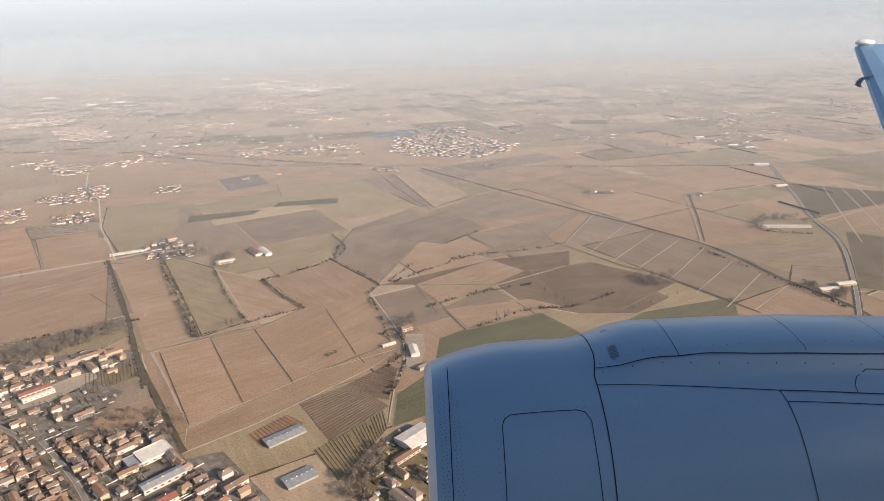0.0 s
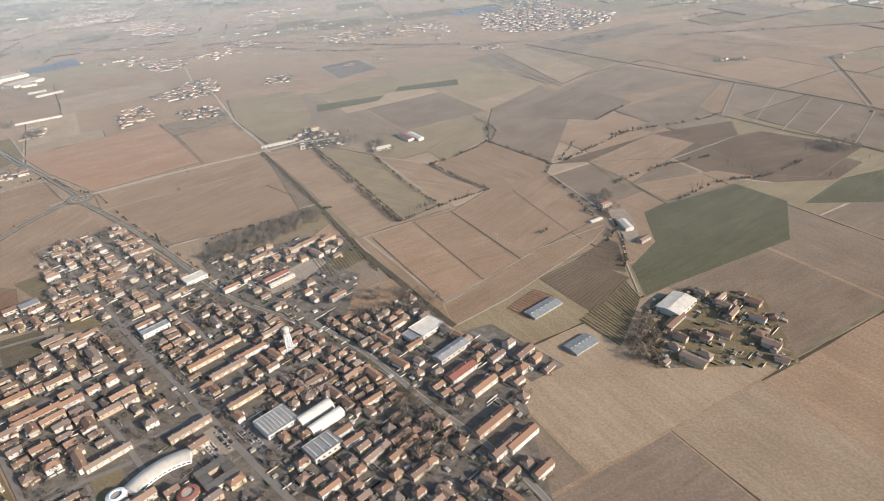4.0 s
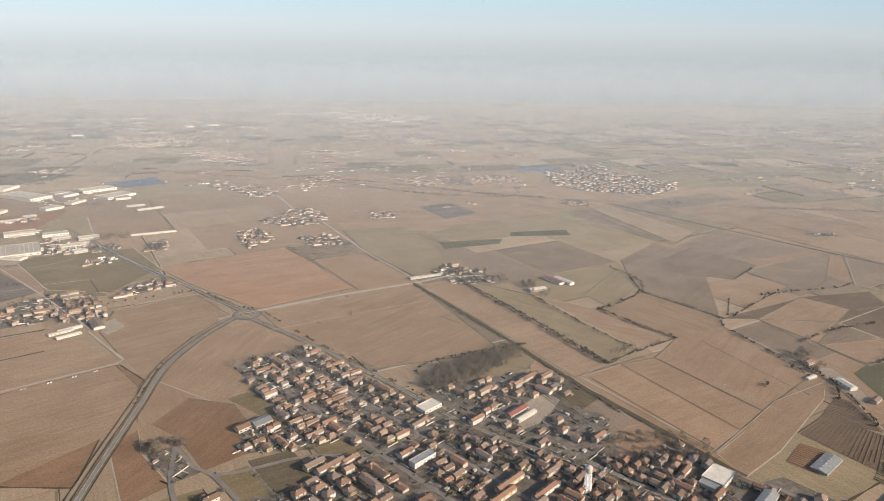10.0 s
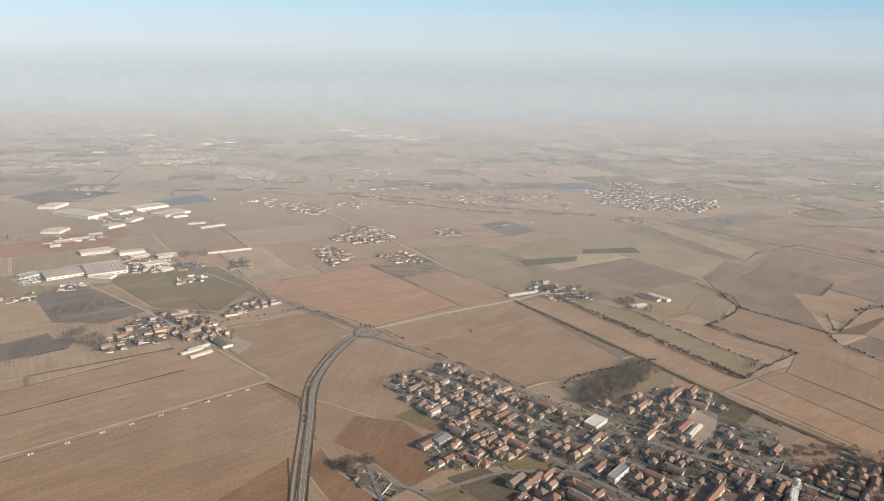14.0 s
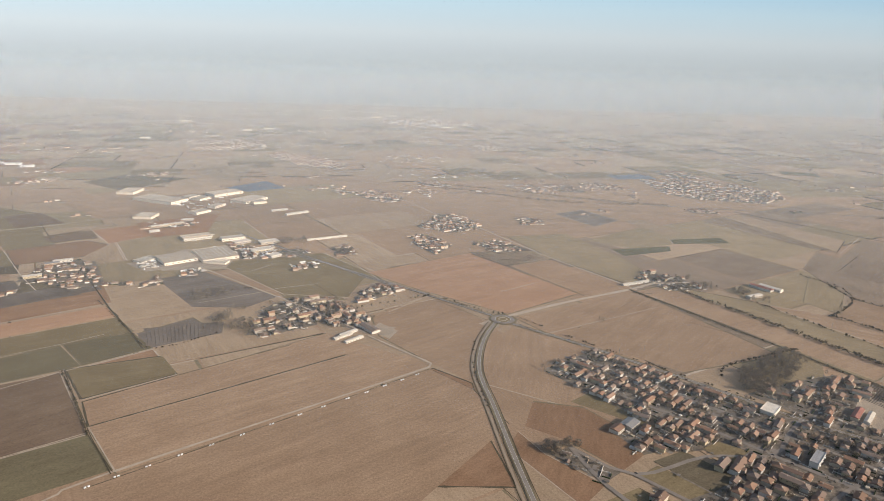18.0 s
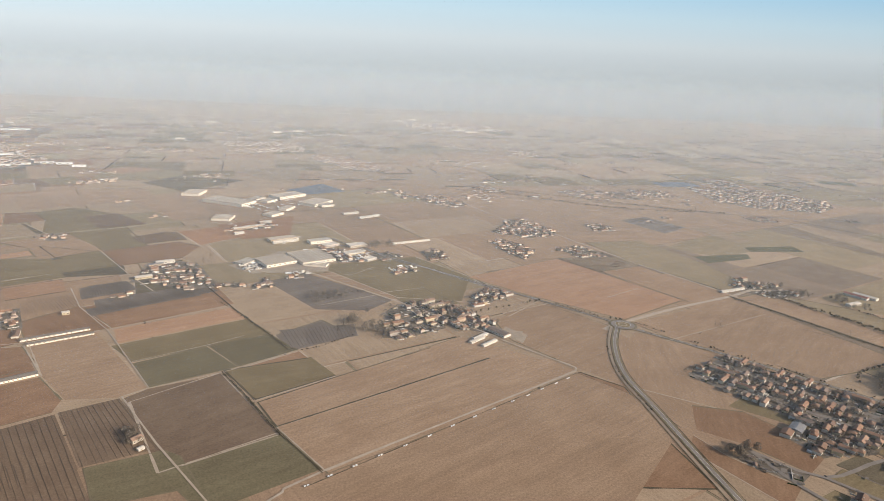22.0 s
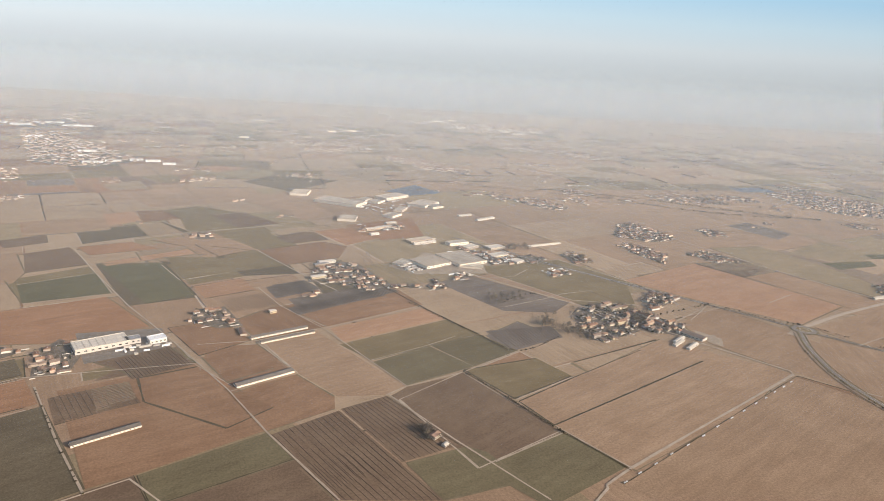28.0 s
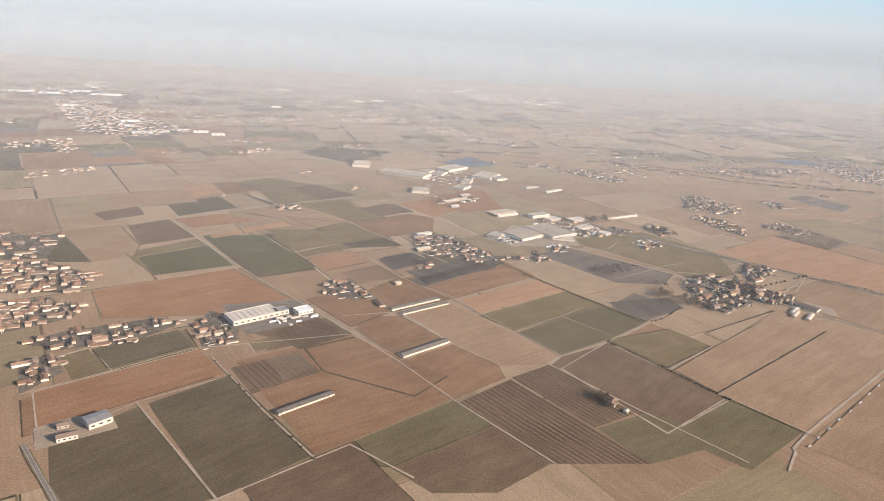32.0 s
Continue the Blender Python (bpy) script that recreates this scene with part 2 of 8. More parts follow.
LAND = {
    "soil": land("ploughed_soil", (0.224, 0.132, 0.078), (0.274, 0.169, 0.103), 0.09),
    "red": land("reddish_soil", (0.267, 0.146, 0.081), (0.327, 0.186, 0.109), 0.09),
    "orange": land("dry_reddish_soil", (0.335, 0.197, 0.118), (0.394, 0.243, 0.151), 0.09),
    "tan": land("stubble", (0.282, 0.188, 0.119), (0.338, 0.232, 0.150), 0.09),
    "pale": land("dry_stubble", (0.283, 0.206, 0.134), (0.341, 0.255, 0.169), 0.09),
    "olive": land("thin_grass", (0.176, 0.135, 0.074), (0.222, 0.170, 0.098), 0.09),
    "straw": land("faded_grass_stubble", (0.318, 0.228, 0.148), (0.372, 0.274, 0.182), 0.09),
    "meadow": land("winter_meadow", (0.248, 0.188, 0.114), (0.296, 0.228, 0.139), 0.09),
    "rose": land("dry_harrowed_soil", (0.299, 0.194, 0.120), (0.355, 0.238, 0.152), 0.09),
    "green": land("winter_wheat", (0.110, 0.102, 0.060), (0.140, 0.128, 0.076), 0.09),
    "deep": land("dark_crop", (0.113, 0.091, 0.060), (0.147, 0.119, 0.078), 0.09),
    "umber": land("weathered_stubble", (0.208, 0.152, 0.106), (0.258, 0.192, 0.136), 0.09),
    "moss": land("weedy_winter_crop", (0.138, 0.114, 0.068), (0.172, 0.144, 0.086), 0.09),
    "dark": land("damp_soil", (0.147, 0.101, 0.068), (0.195, 0.137, 0.091), 0.09),
    "grey": land("bare_grey_plot", (0.160, 0.130, 0.105), (0.205, 0.168, 0.138), 0.2, 5.0),
    "yard": land("gravel_yard", (0.29, 0.23, 0.17), (0.37, 0.30, 0.225), 0.1),
    "town": land("garden_ground", (0.130, 0.108, 0.084), (0.215, 0.180, 0.142), 0.1, 6.0, 0.05),
    "paved": land("paved_yard", (0.17, 0.145, 0.12), (0.22, 0.19, 0.16), 0.05, 6.0, 0.05),
}
LAND["pond"] = plain("pond_water", (0.085, 0.10, 0.125), (0.10, 0.115, 0.142), 0.02, 0.5, 0.05)
LAND["pond"].node_tree.nodes["Principled BSDF"].inputs["Specular IOR Level"].default_value = 0.15
ASPHALT = plain("asphalt", (0.205, 0.175, 0.146), (0.255, 0.219, 0.184), 0.05, 0.9, 0.05)
TRACK = plain("dirt_track", (0.36, 0.29, 0.215), (0.46, 0.375, 0.285), 0.08, 0.95, 0.1)
PATH = plain("worn_path", (0.27, 0.205, 0.145), (0.34, 0.265, 0.19), 0.08, 0.95, 0.1)
VERGE = plain("verge_grass", (0.150, 0.122, 0.075), (0.22, 0.180, 0.115), 0.05, 0.95, 0.1)
DITCH = plain("ditch_grass", (0.072, 0.060, 0.040), (0.112, 0.092, 0.060), 0.06, 0.95, 0.1)
KERB = plain("road_paint", (0.55, 0.53, 0.50), (0.65, 0.63, 0.60), 0.5, 0.8, 0.05)
PLASTER = walls("plaster", [(0.468, 0.406, 0.320), (0.491, 0.437, 0.359), (0.515, 0.476, 0.421), (0.413, 0.320, 0.234), (0.499, 0.460, 0.398), (0.476, 0.398, 0.273), (0.390, 0.343, 0.296), (0.546, 0.523, 0.484)])
FAR_WALL = walls("weathered_plaster", [(0.60, 0.51, 0.42), (0.72, 0.65, 0.56), (0.42, 0.34, 0.27), (0.78, 0.73, 0.66), (0.66, 0.55, 0.43), (0.36, 0.30, 0.25), (0.70, 0.61, 0.50), (0.52, 0.39, 0.29)])
CONCRETE = plain("precast_concrete", (0.50, 0.46, 0.40), (0.62, 0.58, 0.52), 0.3, 0.85, 0.12)
TILE = walls("clay_tile", [(0.278, 0.172, 0.116), (0.230, 0.136, 0.094), (0.317, 0.207, 0.146), (0.211, 0.139, 0.103), (0.269, 0.152, 0.100), (0.269, 0.196, 0.150), (0.298, 0.176, 0.116), (0.230, 0.172, 0.137)])
DARKTILE = walls("old_clay_tile", [(0.204, 0.129, 0.090), (0.245, 0.164, 0.120), (0.179, 0.117, 0.086), (0.224, 0.160, 0.124), (0.265, 0.164, 0.110), (0.194, 0.150, 0.124)])
SHEET = plain("metal_sheet_roof", (0.24, 0.23, 0.22), (0.34, 0.325, 0.31), 0.25, 0.5, 0.2, 0.1)
PALE_SHEET = plain("pale_roof", (0.49, 0.435, 0.36), (0.62, 0.56, 0.475), 0.12, 0.8, 0.2)
TAN_SHEET = plain("dusty_factory_roof", (0.42, 0.35, 0.27), (0.52, 0.44, 0.345), 0.1, 0.8, 0.15)
OLD_SHEET = plain("fibre_cement_roof", (0.13, 0.115, 0.10), (0.20, 0.175, 0.15), 0.3, 0.8, 0.15)
WHITE = plain("white_paint", (0.74, 0.73, 0.70), (0.82, 0.81, 0.79), 0.4, 0.6, 0.06)
CREAM = plain("cream_plaster", (0.69, 0.60, 0.49), (0.80, 0.72, 0.61), 0.4, 0.9, 0.12)
DARK = plain("dark_opening", (0.018, 0.016, 0.015), (0.035, 0.03, 0.028), 1.0, 0.4, 0.2)
BARK = plain("bark", (0.085, 0.065, 0.048), (0.14, 0.11, 0.085), 1.5, 0.95, 0.2)
TWIG = plain("bare_twigs", (0.132, 0.110, 0.088), (0.200, 0.168, 0.135), 0.7, 0.95, 0.3)
EVERGREEN = plain("evergreen", (0.022, 0.030, 0.016), (0.050, 0.062, 0.030), 0.7, 0.9, 0.3)
SCRUB = plain("scrub", (0.060, 0.050, 0.034), (0.115, 0.092, 0.062), 0.2, 0.95, 0.2)
GLASS_ROOF = plain("greenhouse_film", (0.20, 0.20, 0.19), (0.32, 0.32, 0.31), 0.25, 0.6, 0.1)
VINE = plain("pruned_wood", (0.13, 0.105, 0.082), (0.19, 0.155, 0.122), 0.5, 0.95, 0.1)
RED_TRIM = plain("red_metal", (0.22, 0.085, 0.060), (0.29, 0.12, 0.085), 0.6, 0.6, 0.1)
CAR_PAINT = walls("car_paint", [(0.60, 0.60, 0.60), (0.08, 0.08, 0.09), (0.30, 0.31, 0.33), (0.75, 0.75, 0.74), (0.10, 0.13, 0.22), (0.48, 0.48, 0.47), (0.16, 0.05, 0.05), (0.05, 0.05, 0.055)])
RUBBER = plain("tyre_rubber", (0.02, 0.02, 0.02), (0.035, 0.035, 0.035), 3.0, 0.9, 0.1)


# ---- building blocks ----
def part(name, bm, material, parent, label=""):
    me = bpy.data.meshes.new(name)
    bm.to_mesh(me)
    bm.free()
    me.materials.append(material)
    ob = new(name, me)
    ob.parent = parent
    return tagged(ob, label)


def mesh_of(name, verts, faces, material, uvs=None):
    me = bpy.data.meshes.new(name)
    me.from_pydata(verts, [], faces)
    me.materials.append(material)
    if uvs is not None:
        layer = me.uv_layers.new(name="UVMap")
        for loop in me.loops:
            layer.data[loop.index].uv = uvs[loop.vertex_index]
    me.update()
    return me


def box_into(bm, x, y, z, w, d, h, rot=0.0):
    """A box w by d by h whose base is centred at (x, y, z)."""
    m = pose(x, y, z + h / 2, 0, 0, rot) @ Matrix.Diagonal((w, d, h, 1))
    bmesh.ops.create_cube(bm, size=1, matrix=m)


def box(x, y, z, w, d, h):
    bm = bmesh.new()
    box_into(bm, x, y, z, w, d, h)
    return bm


def gable_into(bm, x, y, z, w, d, rise, over=0.5, hip=0.0, thick=0.25):
    """A pitched roof over a rectangle w (along the ridge) by d, with eaves that stand out; hip pulls the ridge's ends in."""
    a, b = w / 2 + over, d / 2 + over
    r = a - hip
    lo = [bm.verts.new((x + sx * a, y + sy * b, z - 0.15)) for sx, sy in ((-1, -1), (1, -1), (1, 1), (-1, 1))]
    up = [bm.verts.new((x + sx * a, y + sy * b, z - 0.15 + thick)) for sx, sy in ((-1, -1), (1, -1), (1, 1), (-1, 1))]
    ridge = [bm.verts.new((x - r, y, z + rise + thick)), bm.verts.new((x + r, y, z + rise + thick))]
    for f in ((up[0], up[1], ridge[1], ridge[0]), (up[2], up[3], ridge[0], ridge[1]), (up[1], up[2], ridge[1]), (up[3], up[0], ridge[0])):
        bm.faces.new(f)
    for i in range(4):
        j = (i + 1) % 4
        bm.faces.new((lo[i], lo[j], up[j], up[i]))
    bm.faces.new(lo[::-1])


def gable_roof(w, d, z, rise, over=0.5, hip=0.0, x=0, y=0):
    bm = bmesh.new()
    gable_into(bm, x, y, z, w, d, rise, over, hip)
    return bm


LANES, CLEAR, PLOTS, LEVEL = [], [], [], [0.0, 0.0]


def field(kind, *corners, label="", margin=False):
    """A flat field with its own lie of plough lines along the first edge."""
    LEVEL[0] += 0.002
    z = 0.02 + LEVEL[0]
    p0, p1 = Vector(corners[0]), Vector(corners[1])
    e = (p1 - p0).normalized()
    f = Vector((-e.y, e.x))
    uvs = [((Vector(c) - p0).dot(e), (Vector(c) - p0).dot(f)) for c in corners]
    ob = new("field", mesh_of("field", [(x, y, z) for x, y in corners], [list(range(len(corners)))], LAND[kind], uvs))
    if ob.data.polygons[0].normal.z < 0:
        ob.data.flip_normals()
    if margin:
        rng = random.Random(int(corners[0][0] * 7 + corners[0][1]))
        vs, fs = [], []
        for a, b in zip(corners, corners[1:] + corners[:1]):
            if rng.random() < 0.6:
                v, f = ribbon(evenly((a, b), 18.0), rng.uniform(1.0, 2.2) * (1.6 if corners[0][1] > 850 else 1.0), z + 0.12, 0.5)
                fs += [tuple(i + len(vs) for i in q) for q in f]
                vs += v
        if vs:
            edge = new("field_margin", mesh_of("field_margin", vs, fs, rng.choice((TRACK, VERGE, DITCH, VERGE))))
            edge.parent = ob
    return tagged(ob, label or FIELD_WORDS[kind], "field", kind="structure")


def plot(kind, *corners):
    """A yard, car park or green that houses keep clear of."""
    PLOTS.append(list(corners))
    return field(kind, *corners)


FIELD_WORDS = {"umber": "weathered grey-brown stubble field", "moss": "weedy olive winter crop field", "straw": "faded grassy stubble field", "meadow": "pale green winter meadow", "rose": "dry harrowed reddish field", 
    "soil": "ploughed brown soil field with faint furrows", "red": "bare reddish brown field with broad furrows", "orange": "dry reddish field lying fallow",
    "tan": "tan stubble field with faint wheel lines", "pale": "pale dry stubble field", "olive": "thin olive winter grass field", "green": "green winter wheat field",
    "deep": "dark green crop field", "dark": "dark damp ploughed field", "grey": "grey bare plot with planting rows", "yard": "pale gravel yard beside buildings",
    "town": "dark garden ground between village houses", "pond": "still blue-grey pond beside fields", "paved": "grey paved yard beside buildings",
}


def ribbon(points, width, z, jitter=0.0):
    """Vertices and faces of a strip of even width along a line of points."""
    pts = [Vector(p) for p in points]
    vs, fs = [], []
    for i, p in enumerate(pts):
        a, b = pts[max(0, i - 1)], pts[min(len(pts) - 1, i + 1)]
        t = (b - a).normalized()
        s = Vector((-t.y, t.x)) * width / 2
        k = 1 + random.uniform(-jitter, jitter)
        vs += [(p.x + s.x * k, p.y + s.y * k, z), (p.x - s.x * k, p.y - s.y * k, z)]
        if i:
            fs.append((2 * i - 2, 2 * i - 1, 2 * i + 1, 2 * i))
    return vs, fs


def smooth(points, step=25.0):
    """Points along a soft curve through the given ones."""
    pts = [Vector(p) for p in points]
    out = []
    for i in range(len(pts) - 1):
        p0, p1, p2, p3 = pts[max(0, i - 1)], pts[i], pts[i + 1], pts[min(len(pts) - 1, i + 2)]
        n = max(1, int((p2 - p1).length / step))
        for k in range(n):
            t = k / n
            out.append(0.5 * (2 * p1 + (p2 - p0) * t + (2 * p0 - 5 * p1 + 4 * p2 - p3) * t * t + (3 * p1 - p0 - 3 * p2 + p3) * t ** 3))
    return out + [pts[-1]]


def evenly(points, step=25.0):
    """Points along straight runs from corner to corner."""
    pts = [Vector(p) for p in points]
    out = []
    for a, b in zip(pts, pts[1:]):
        n = max(1, int((b - a).length / step))
        out += [a.lerp(b, k / n) for k in range(n)]
    return out + [pts[-1]]


LANE_WORDS = {"path": "worn farm track beside an asphalt road", "road": "grey asphalt country road with grass verges", "street": "grey asphalt village street", "track": "pale dirt farm track between fields", "ditch": "dark grassy drainage ditch along a field edge"}


def lane(kind, width, *points):
    """A road, street, track or ditch: a strip with a wider verge below it and, on roads, painted edge lines above."""
    LEVEL[1] += 0.002
    pts = smooth(points) if kind in ("road", "street") or len(points) > 5 else evenly(points)
    if kind == "track" and sum(p.y for p in pts) / len(pts) > 850:
        width *= 0.72
    elif kind == "track":
        width *= 0.8
    LANES.append((width, pts))
    mat = {"road": ASPHALT, "street": ASPHALT, "track": TRACK, "path": PATH, "ditch": DITCH}[kind]
    z = 0.80 + LEVEL[1]
    ob = new(kind, mesh_of(kind, *ribbon(pts, width, z, 0.25 if kind in ("track", "ditch", "path") else 0.0), mat))
    tagged(ob, LANE_WORDS[kind], kind, kind="structure")
    if kind == "road":
        v = new("verge", mesh_of("verge", *ribbon(pts, width * 1.75, z - 0.06, 0.2), DITCH if sum(p.y for p in pts) / len(pts) > 1300 else VERGE))
        v.parent = ob
    if kind == "road":
        for side in (-1, 1):
            edge = []
            for i, p in enumerate(pts):
                t = (pts[min(len(pts) - 1, i + 1)] - pts[max(0, i - 1)]).normalized()
                edge.append(p + Vector((-t.y, t.x)) * side * (width / 2 - 0.5))
            e = new("edge_line", mesh_of("edge_line", *ribbon(edge, 0.25, z + 0.05), KERB))
            e.parent = ob
    return ob


def near_lane(x, y, gap):
    p = Vector((x, y))
    for width, pts in LANES:
        reach = width / 2 + gap
        for a, b in zip(pts, pts[1:]):
            if min(a.x, b.x) - reach > x or max(a.x, b.x) + reach < x or min(a.y, b.y) - reach > y or max(a.y, b.y) + reach < y:
                continue
            d = b - a
            t = max(0.0, min(1.0, (p - a).dot(d) / max(d.length_squared, 1e-6)))
            if (a + d * t - p).length < reach:
                return True
    return any((Vector(c) - p).length < r + gap * 0.5 for c, r in CLEAR) or any(inside(x, y, plot) for plot in PLOTS)


def inside(x, y, poly):
    hit = False
    for (x0, y0), (x1, y1) in zip(poly, poly[1:] + poly[:1]):
        if (y0 > y) != (y1 > y) and x < (x1 - x0) * (y - y0) / (y1 - y0) + x0:
            hit = not hit
    return hit


# ---- kinds of things ----
BASE = 0.25


def windows_on(parent, w, d, z0, storeys, gap, mat=DARK):
    """Window panes with pale sills along both long walls."""
    for s in range(storeys):
        n = max(2, int(w / gap))
        for k in range(n):
            x = -w / 2 + (k + 0.5) * w / n
            for side in (-1, 1):
                part("window", box(x, side * (d / 2 + 0.02), z0 + 3.0 * s, 1.1, 0.12, 1.4), mat, parent)


def make_house(w, d, h, rise, hip, roof, label, wing=None, porch=False, glazed=True, plaster=None):
    base = tagged(new("house"), label, "house", "village houses")
    bm = box(0, 0, 0, w, d, h)
    if wing:
        box_into(bm, wing[0], wing[1], 0, wing[2], wing[3], wing[4])
    if hip == 0.0:
        a, b = d / 2, w / 2
        for sx in (-1, 1):
            tri = [bm.verts.new(v) for v in ((sx * b, -a, h), (sx * b, a, h), (sx * b, 0, h + rise))]
            bm.faces.new(tri if sx > 0 else tri[::-1])
    part("wall", bm, plaster or PLASTER, base)
    part("roof", gable_roof(w, d, h, rise, 0.6, hip), roof, base)
    if wing:
        bm = bmesh.new()
        gable_into(bm, 0, 0, 0, wing[3], wing[2], 1.3, 0.4, 0.0)
        bmesh.ops.transform(bm, matrix=pose(wing[0], wing[1], wing[4], 0, 0, 90), verts=bm.verts)
        part("roof", bm, roof, base)
    bm = box(w * 0.2, d * 0.12, h + rise * 0.4, 0.8, 0.8, rise * 0.6 + 0.9)
    box_into(bm, w * 0.2, d * 0.12, h + rise + 0.9, 1.0, 1.0, 0.15)
    part("chimney", bm, PLASTER, base)
    if glazed:
        windows_on(base, w, d, 3.8 if h > 4.5 else 1.0, 1, 5.5)
        part("door", box(w * 0.1, -d / 2 - 0.02, 0, 1.1, 0.14, 2.1), BARK, base)
    if porch:
        bm = box(0, -d / 2 - 1.0, 2.9, w * 0.6, 2.0, 0.2)
        for k in (-1, 1):
            box_into(bm, k * w * 0.28, -d / 2 - 1.8, 0, 0.25, 0.25, 2.9)
        part("balcony", bm, WHITE, base)
    return base


def make_tree(height, spread, twigs, mat, label, seed):
    """A tapered trunk, bare limbs and a loose crown of many small twig clumps."""
    rng = random.Random(seed)
    base = tagged(new("tree"), label, "tree", "trees among houses and hedges")
    bm = bmesh.new()
    bmesh.ops.create_cone(bm, cap_ends=True, segments=6, radius1=height * 0.028, radius2=height * 0.010, depth=height * 0.7, matrix=Matrix.Translation((0, 0, height * 0.35)))
    for k in range(6):
        a = k * 1.05 + rng.random()
        z = height * (0.30 + 0.08 * k)
        m = Matrix.Translation((0, 0, z)) @ Euler((0, radians(48), a)).to_matrix().to_4x4() @ Matrix.Translation((0, 0, spread * 0.45))
        bmesh.ops.create_cone(bm, cap_ends=False, segments=4, radius1=height * 0.010, radius2=height * 0.003, depth=spread * 0.9, matrix=m)
    part("trunk", bm, BARK, base)
    vs, fs = [], []
    for i in range(twigs):
        u, a, q = rng.random(), rng.random() * 6.283, rng.random() ** 0.45
        z = 0.22 + 0.78 * u
        r = spread * q * (0.35 + 1.25 * math.sin(math.pi * min(1.0, 0.12 + 0.88 * u)) ** 0.8) * 0.62
        c = Vector((math.cos(a) * r, math.sin(a) * r, z * height))
        s = spread * rng.uniform(0.07, 0.17)
        t1 = Vector((rng.gauss(0, 1), rng.gauss(0, 1), rng.gauss(0, 1))).normalized() * s
        t2 = t1.cross(Vector((rng.gauss(0, 1), rng.gauss(0, 1), rng.gauss(0, 1)))).normalized() * s * 0.55
        k = len(vs)
        vs += [tuple(c - t1), tuple(c + t2), tuple(c + t1), tuple(c - t2)]
        fs.append((k, k + 1, k + 2, k + 3))
    crown = new("crown", mesh_of("crown", vs, fs, mat))
    crown.parent = base
    return base


def make_car():
    base = tagged(new("car"), "small parked car in an open car park", "car", "parked cars")
    bm = box(0, 0, 0.35, 4.2, 1.75, 0.55)
    bmesh.ops.bevel(bm, geom=bm.edges[:], offset=0.12, segments=1, affect="EDGES")
    part("body", bm, CAR_PAINT, base)
    bm = bmesh.new()
    m = pose(-0.2, 0, 1.15) @ Matrix.Diagonal((2.3, 1.5, 0.55, 1))
    bmesh.ops.create_cube(bm, size=1, matrix=m)
    for v in bm.verts:
        if v.co.z > 1.2:
            v.co.x = -0.2 + (v.co.x + 0.2) * 0.68
            v.co.y *= 0.86
    part("cabin", bm, DARK, base, "dark glazed cabin")
    for sx in (-1.3, 1.3):
        for sy in (-0.8, 0.8):
            bm = bmesh.new()
            bmesh.ops.create_cone(bm, cap_ends=True, segments=8, radius1=0.33, radius2=0.33, depth=0.22, matrix=pose(sx, sy, 0.33, 90, 0, 0))
            part("wheel", bm, RUBBER, base)
    return base


def make_shed(length, width, h, rise, roof, wall, label, category="shed", bays=0, lights=0, arch=False):
    """A long farm or factory hall with its gables, doors and roof lights."""
    base = tagged(new(category.replace(" ", "_")), label, category)
    if arch:
        n = 10
        vs, fs = [], []
        for x in (-length / 2, length / 2):
            for k in range(n + 1):
                a = math.pi * k / n
                vs.append((x, -math.cos(a) * width / 2, h * 0.4 + math.sin(a) * (h * 0.6 + rise)))
        for k in range(n):
            fs.append((k, k + n + 1, k + n + 2, k + 1))
        fs += [tuple(range(n + 1)), tuple(range(2 * n + 1, n, -1))]
        r = new("roof", mesh_of("roof", vs, fs, roof))
        r.parent = base
        part("wall", box(0, 0, 0, length - 0.4, width - 0.4, h * 0.45), wall, base)
        return base
    bm = box(0, 0, 0, length, width, h)
    if rise > 0.3:
        for sx in (-1, 1):
            tri = [bm.verts.new(v) for v in ((sx * length / 2, -width / 2, h), (sx * length / 2, width / 2, h), (sx * length / 2, 0, h + rise))]
            bm.faces.new(tri if sx > 0 else tri[::-1])
    part("wall", bm, wall, base)
    if rise > 0.3:
        part("roof", gable_roof(length, width, h, rise, 0.4), roof, base)
    else:
        bm = box(0, 0, h, length + 0.3, width + 0.3, 0.3)
        for sx, sy, a, b in ((0, -1, length + 0.3, 0.4), (0, 1, length + 0.3, 0.4), (-1, 0, 0.4, width + 0.3), (1, 0, 0.4, width + 0.3)):
            box_into(bm, sx * length / 2, sy * width / 2, h + 0.3, a, b, 0.7)
        part("roof", bm, roof, base)
    for k in range(lights):
        x = -length / 2 + (k + 0.5) * length / lights
        part("roof_light", box(x, 0, h + max(rise, 0.3), min(1.8, length / lights * 0.3), width * 0.8 if rise < 0.3 else 2.0, 0.6), PALE_SHEET, base)
    if category in ("terrace", "building", "apartment_block"):
        windows_on(base, length, width, 1.2, 2, length / bays * 1.7)
        for k in range(max(2, bays // 3)):
            x = -length / 2 + (k + 0.5) * length / max(2, bays // 3)
            part("chimney", box(x, width * 0.15, h + rise * 0.4, 0.9, 0.9, rise * 0.6 + 1.0), PLASTER, base)
            part("balcony", box(x, -width / 2 - 0.7, 2.9, 4.0, 1.4, 1.0), WHITE, base)
        return base
    for k in range(bays):
        x = -length / 2 + (k + 0.5) * length / bays
        for side in (-1, 1):
            part("opening", box(x, side * (width / 2 + 0.03), h * 0.4, length / bays * 0.42, 0.12, h * 0.26), DARK, base)
    return base


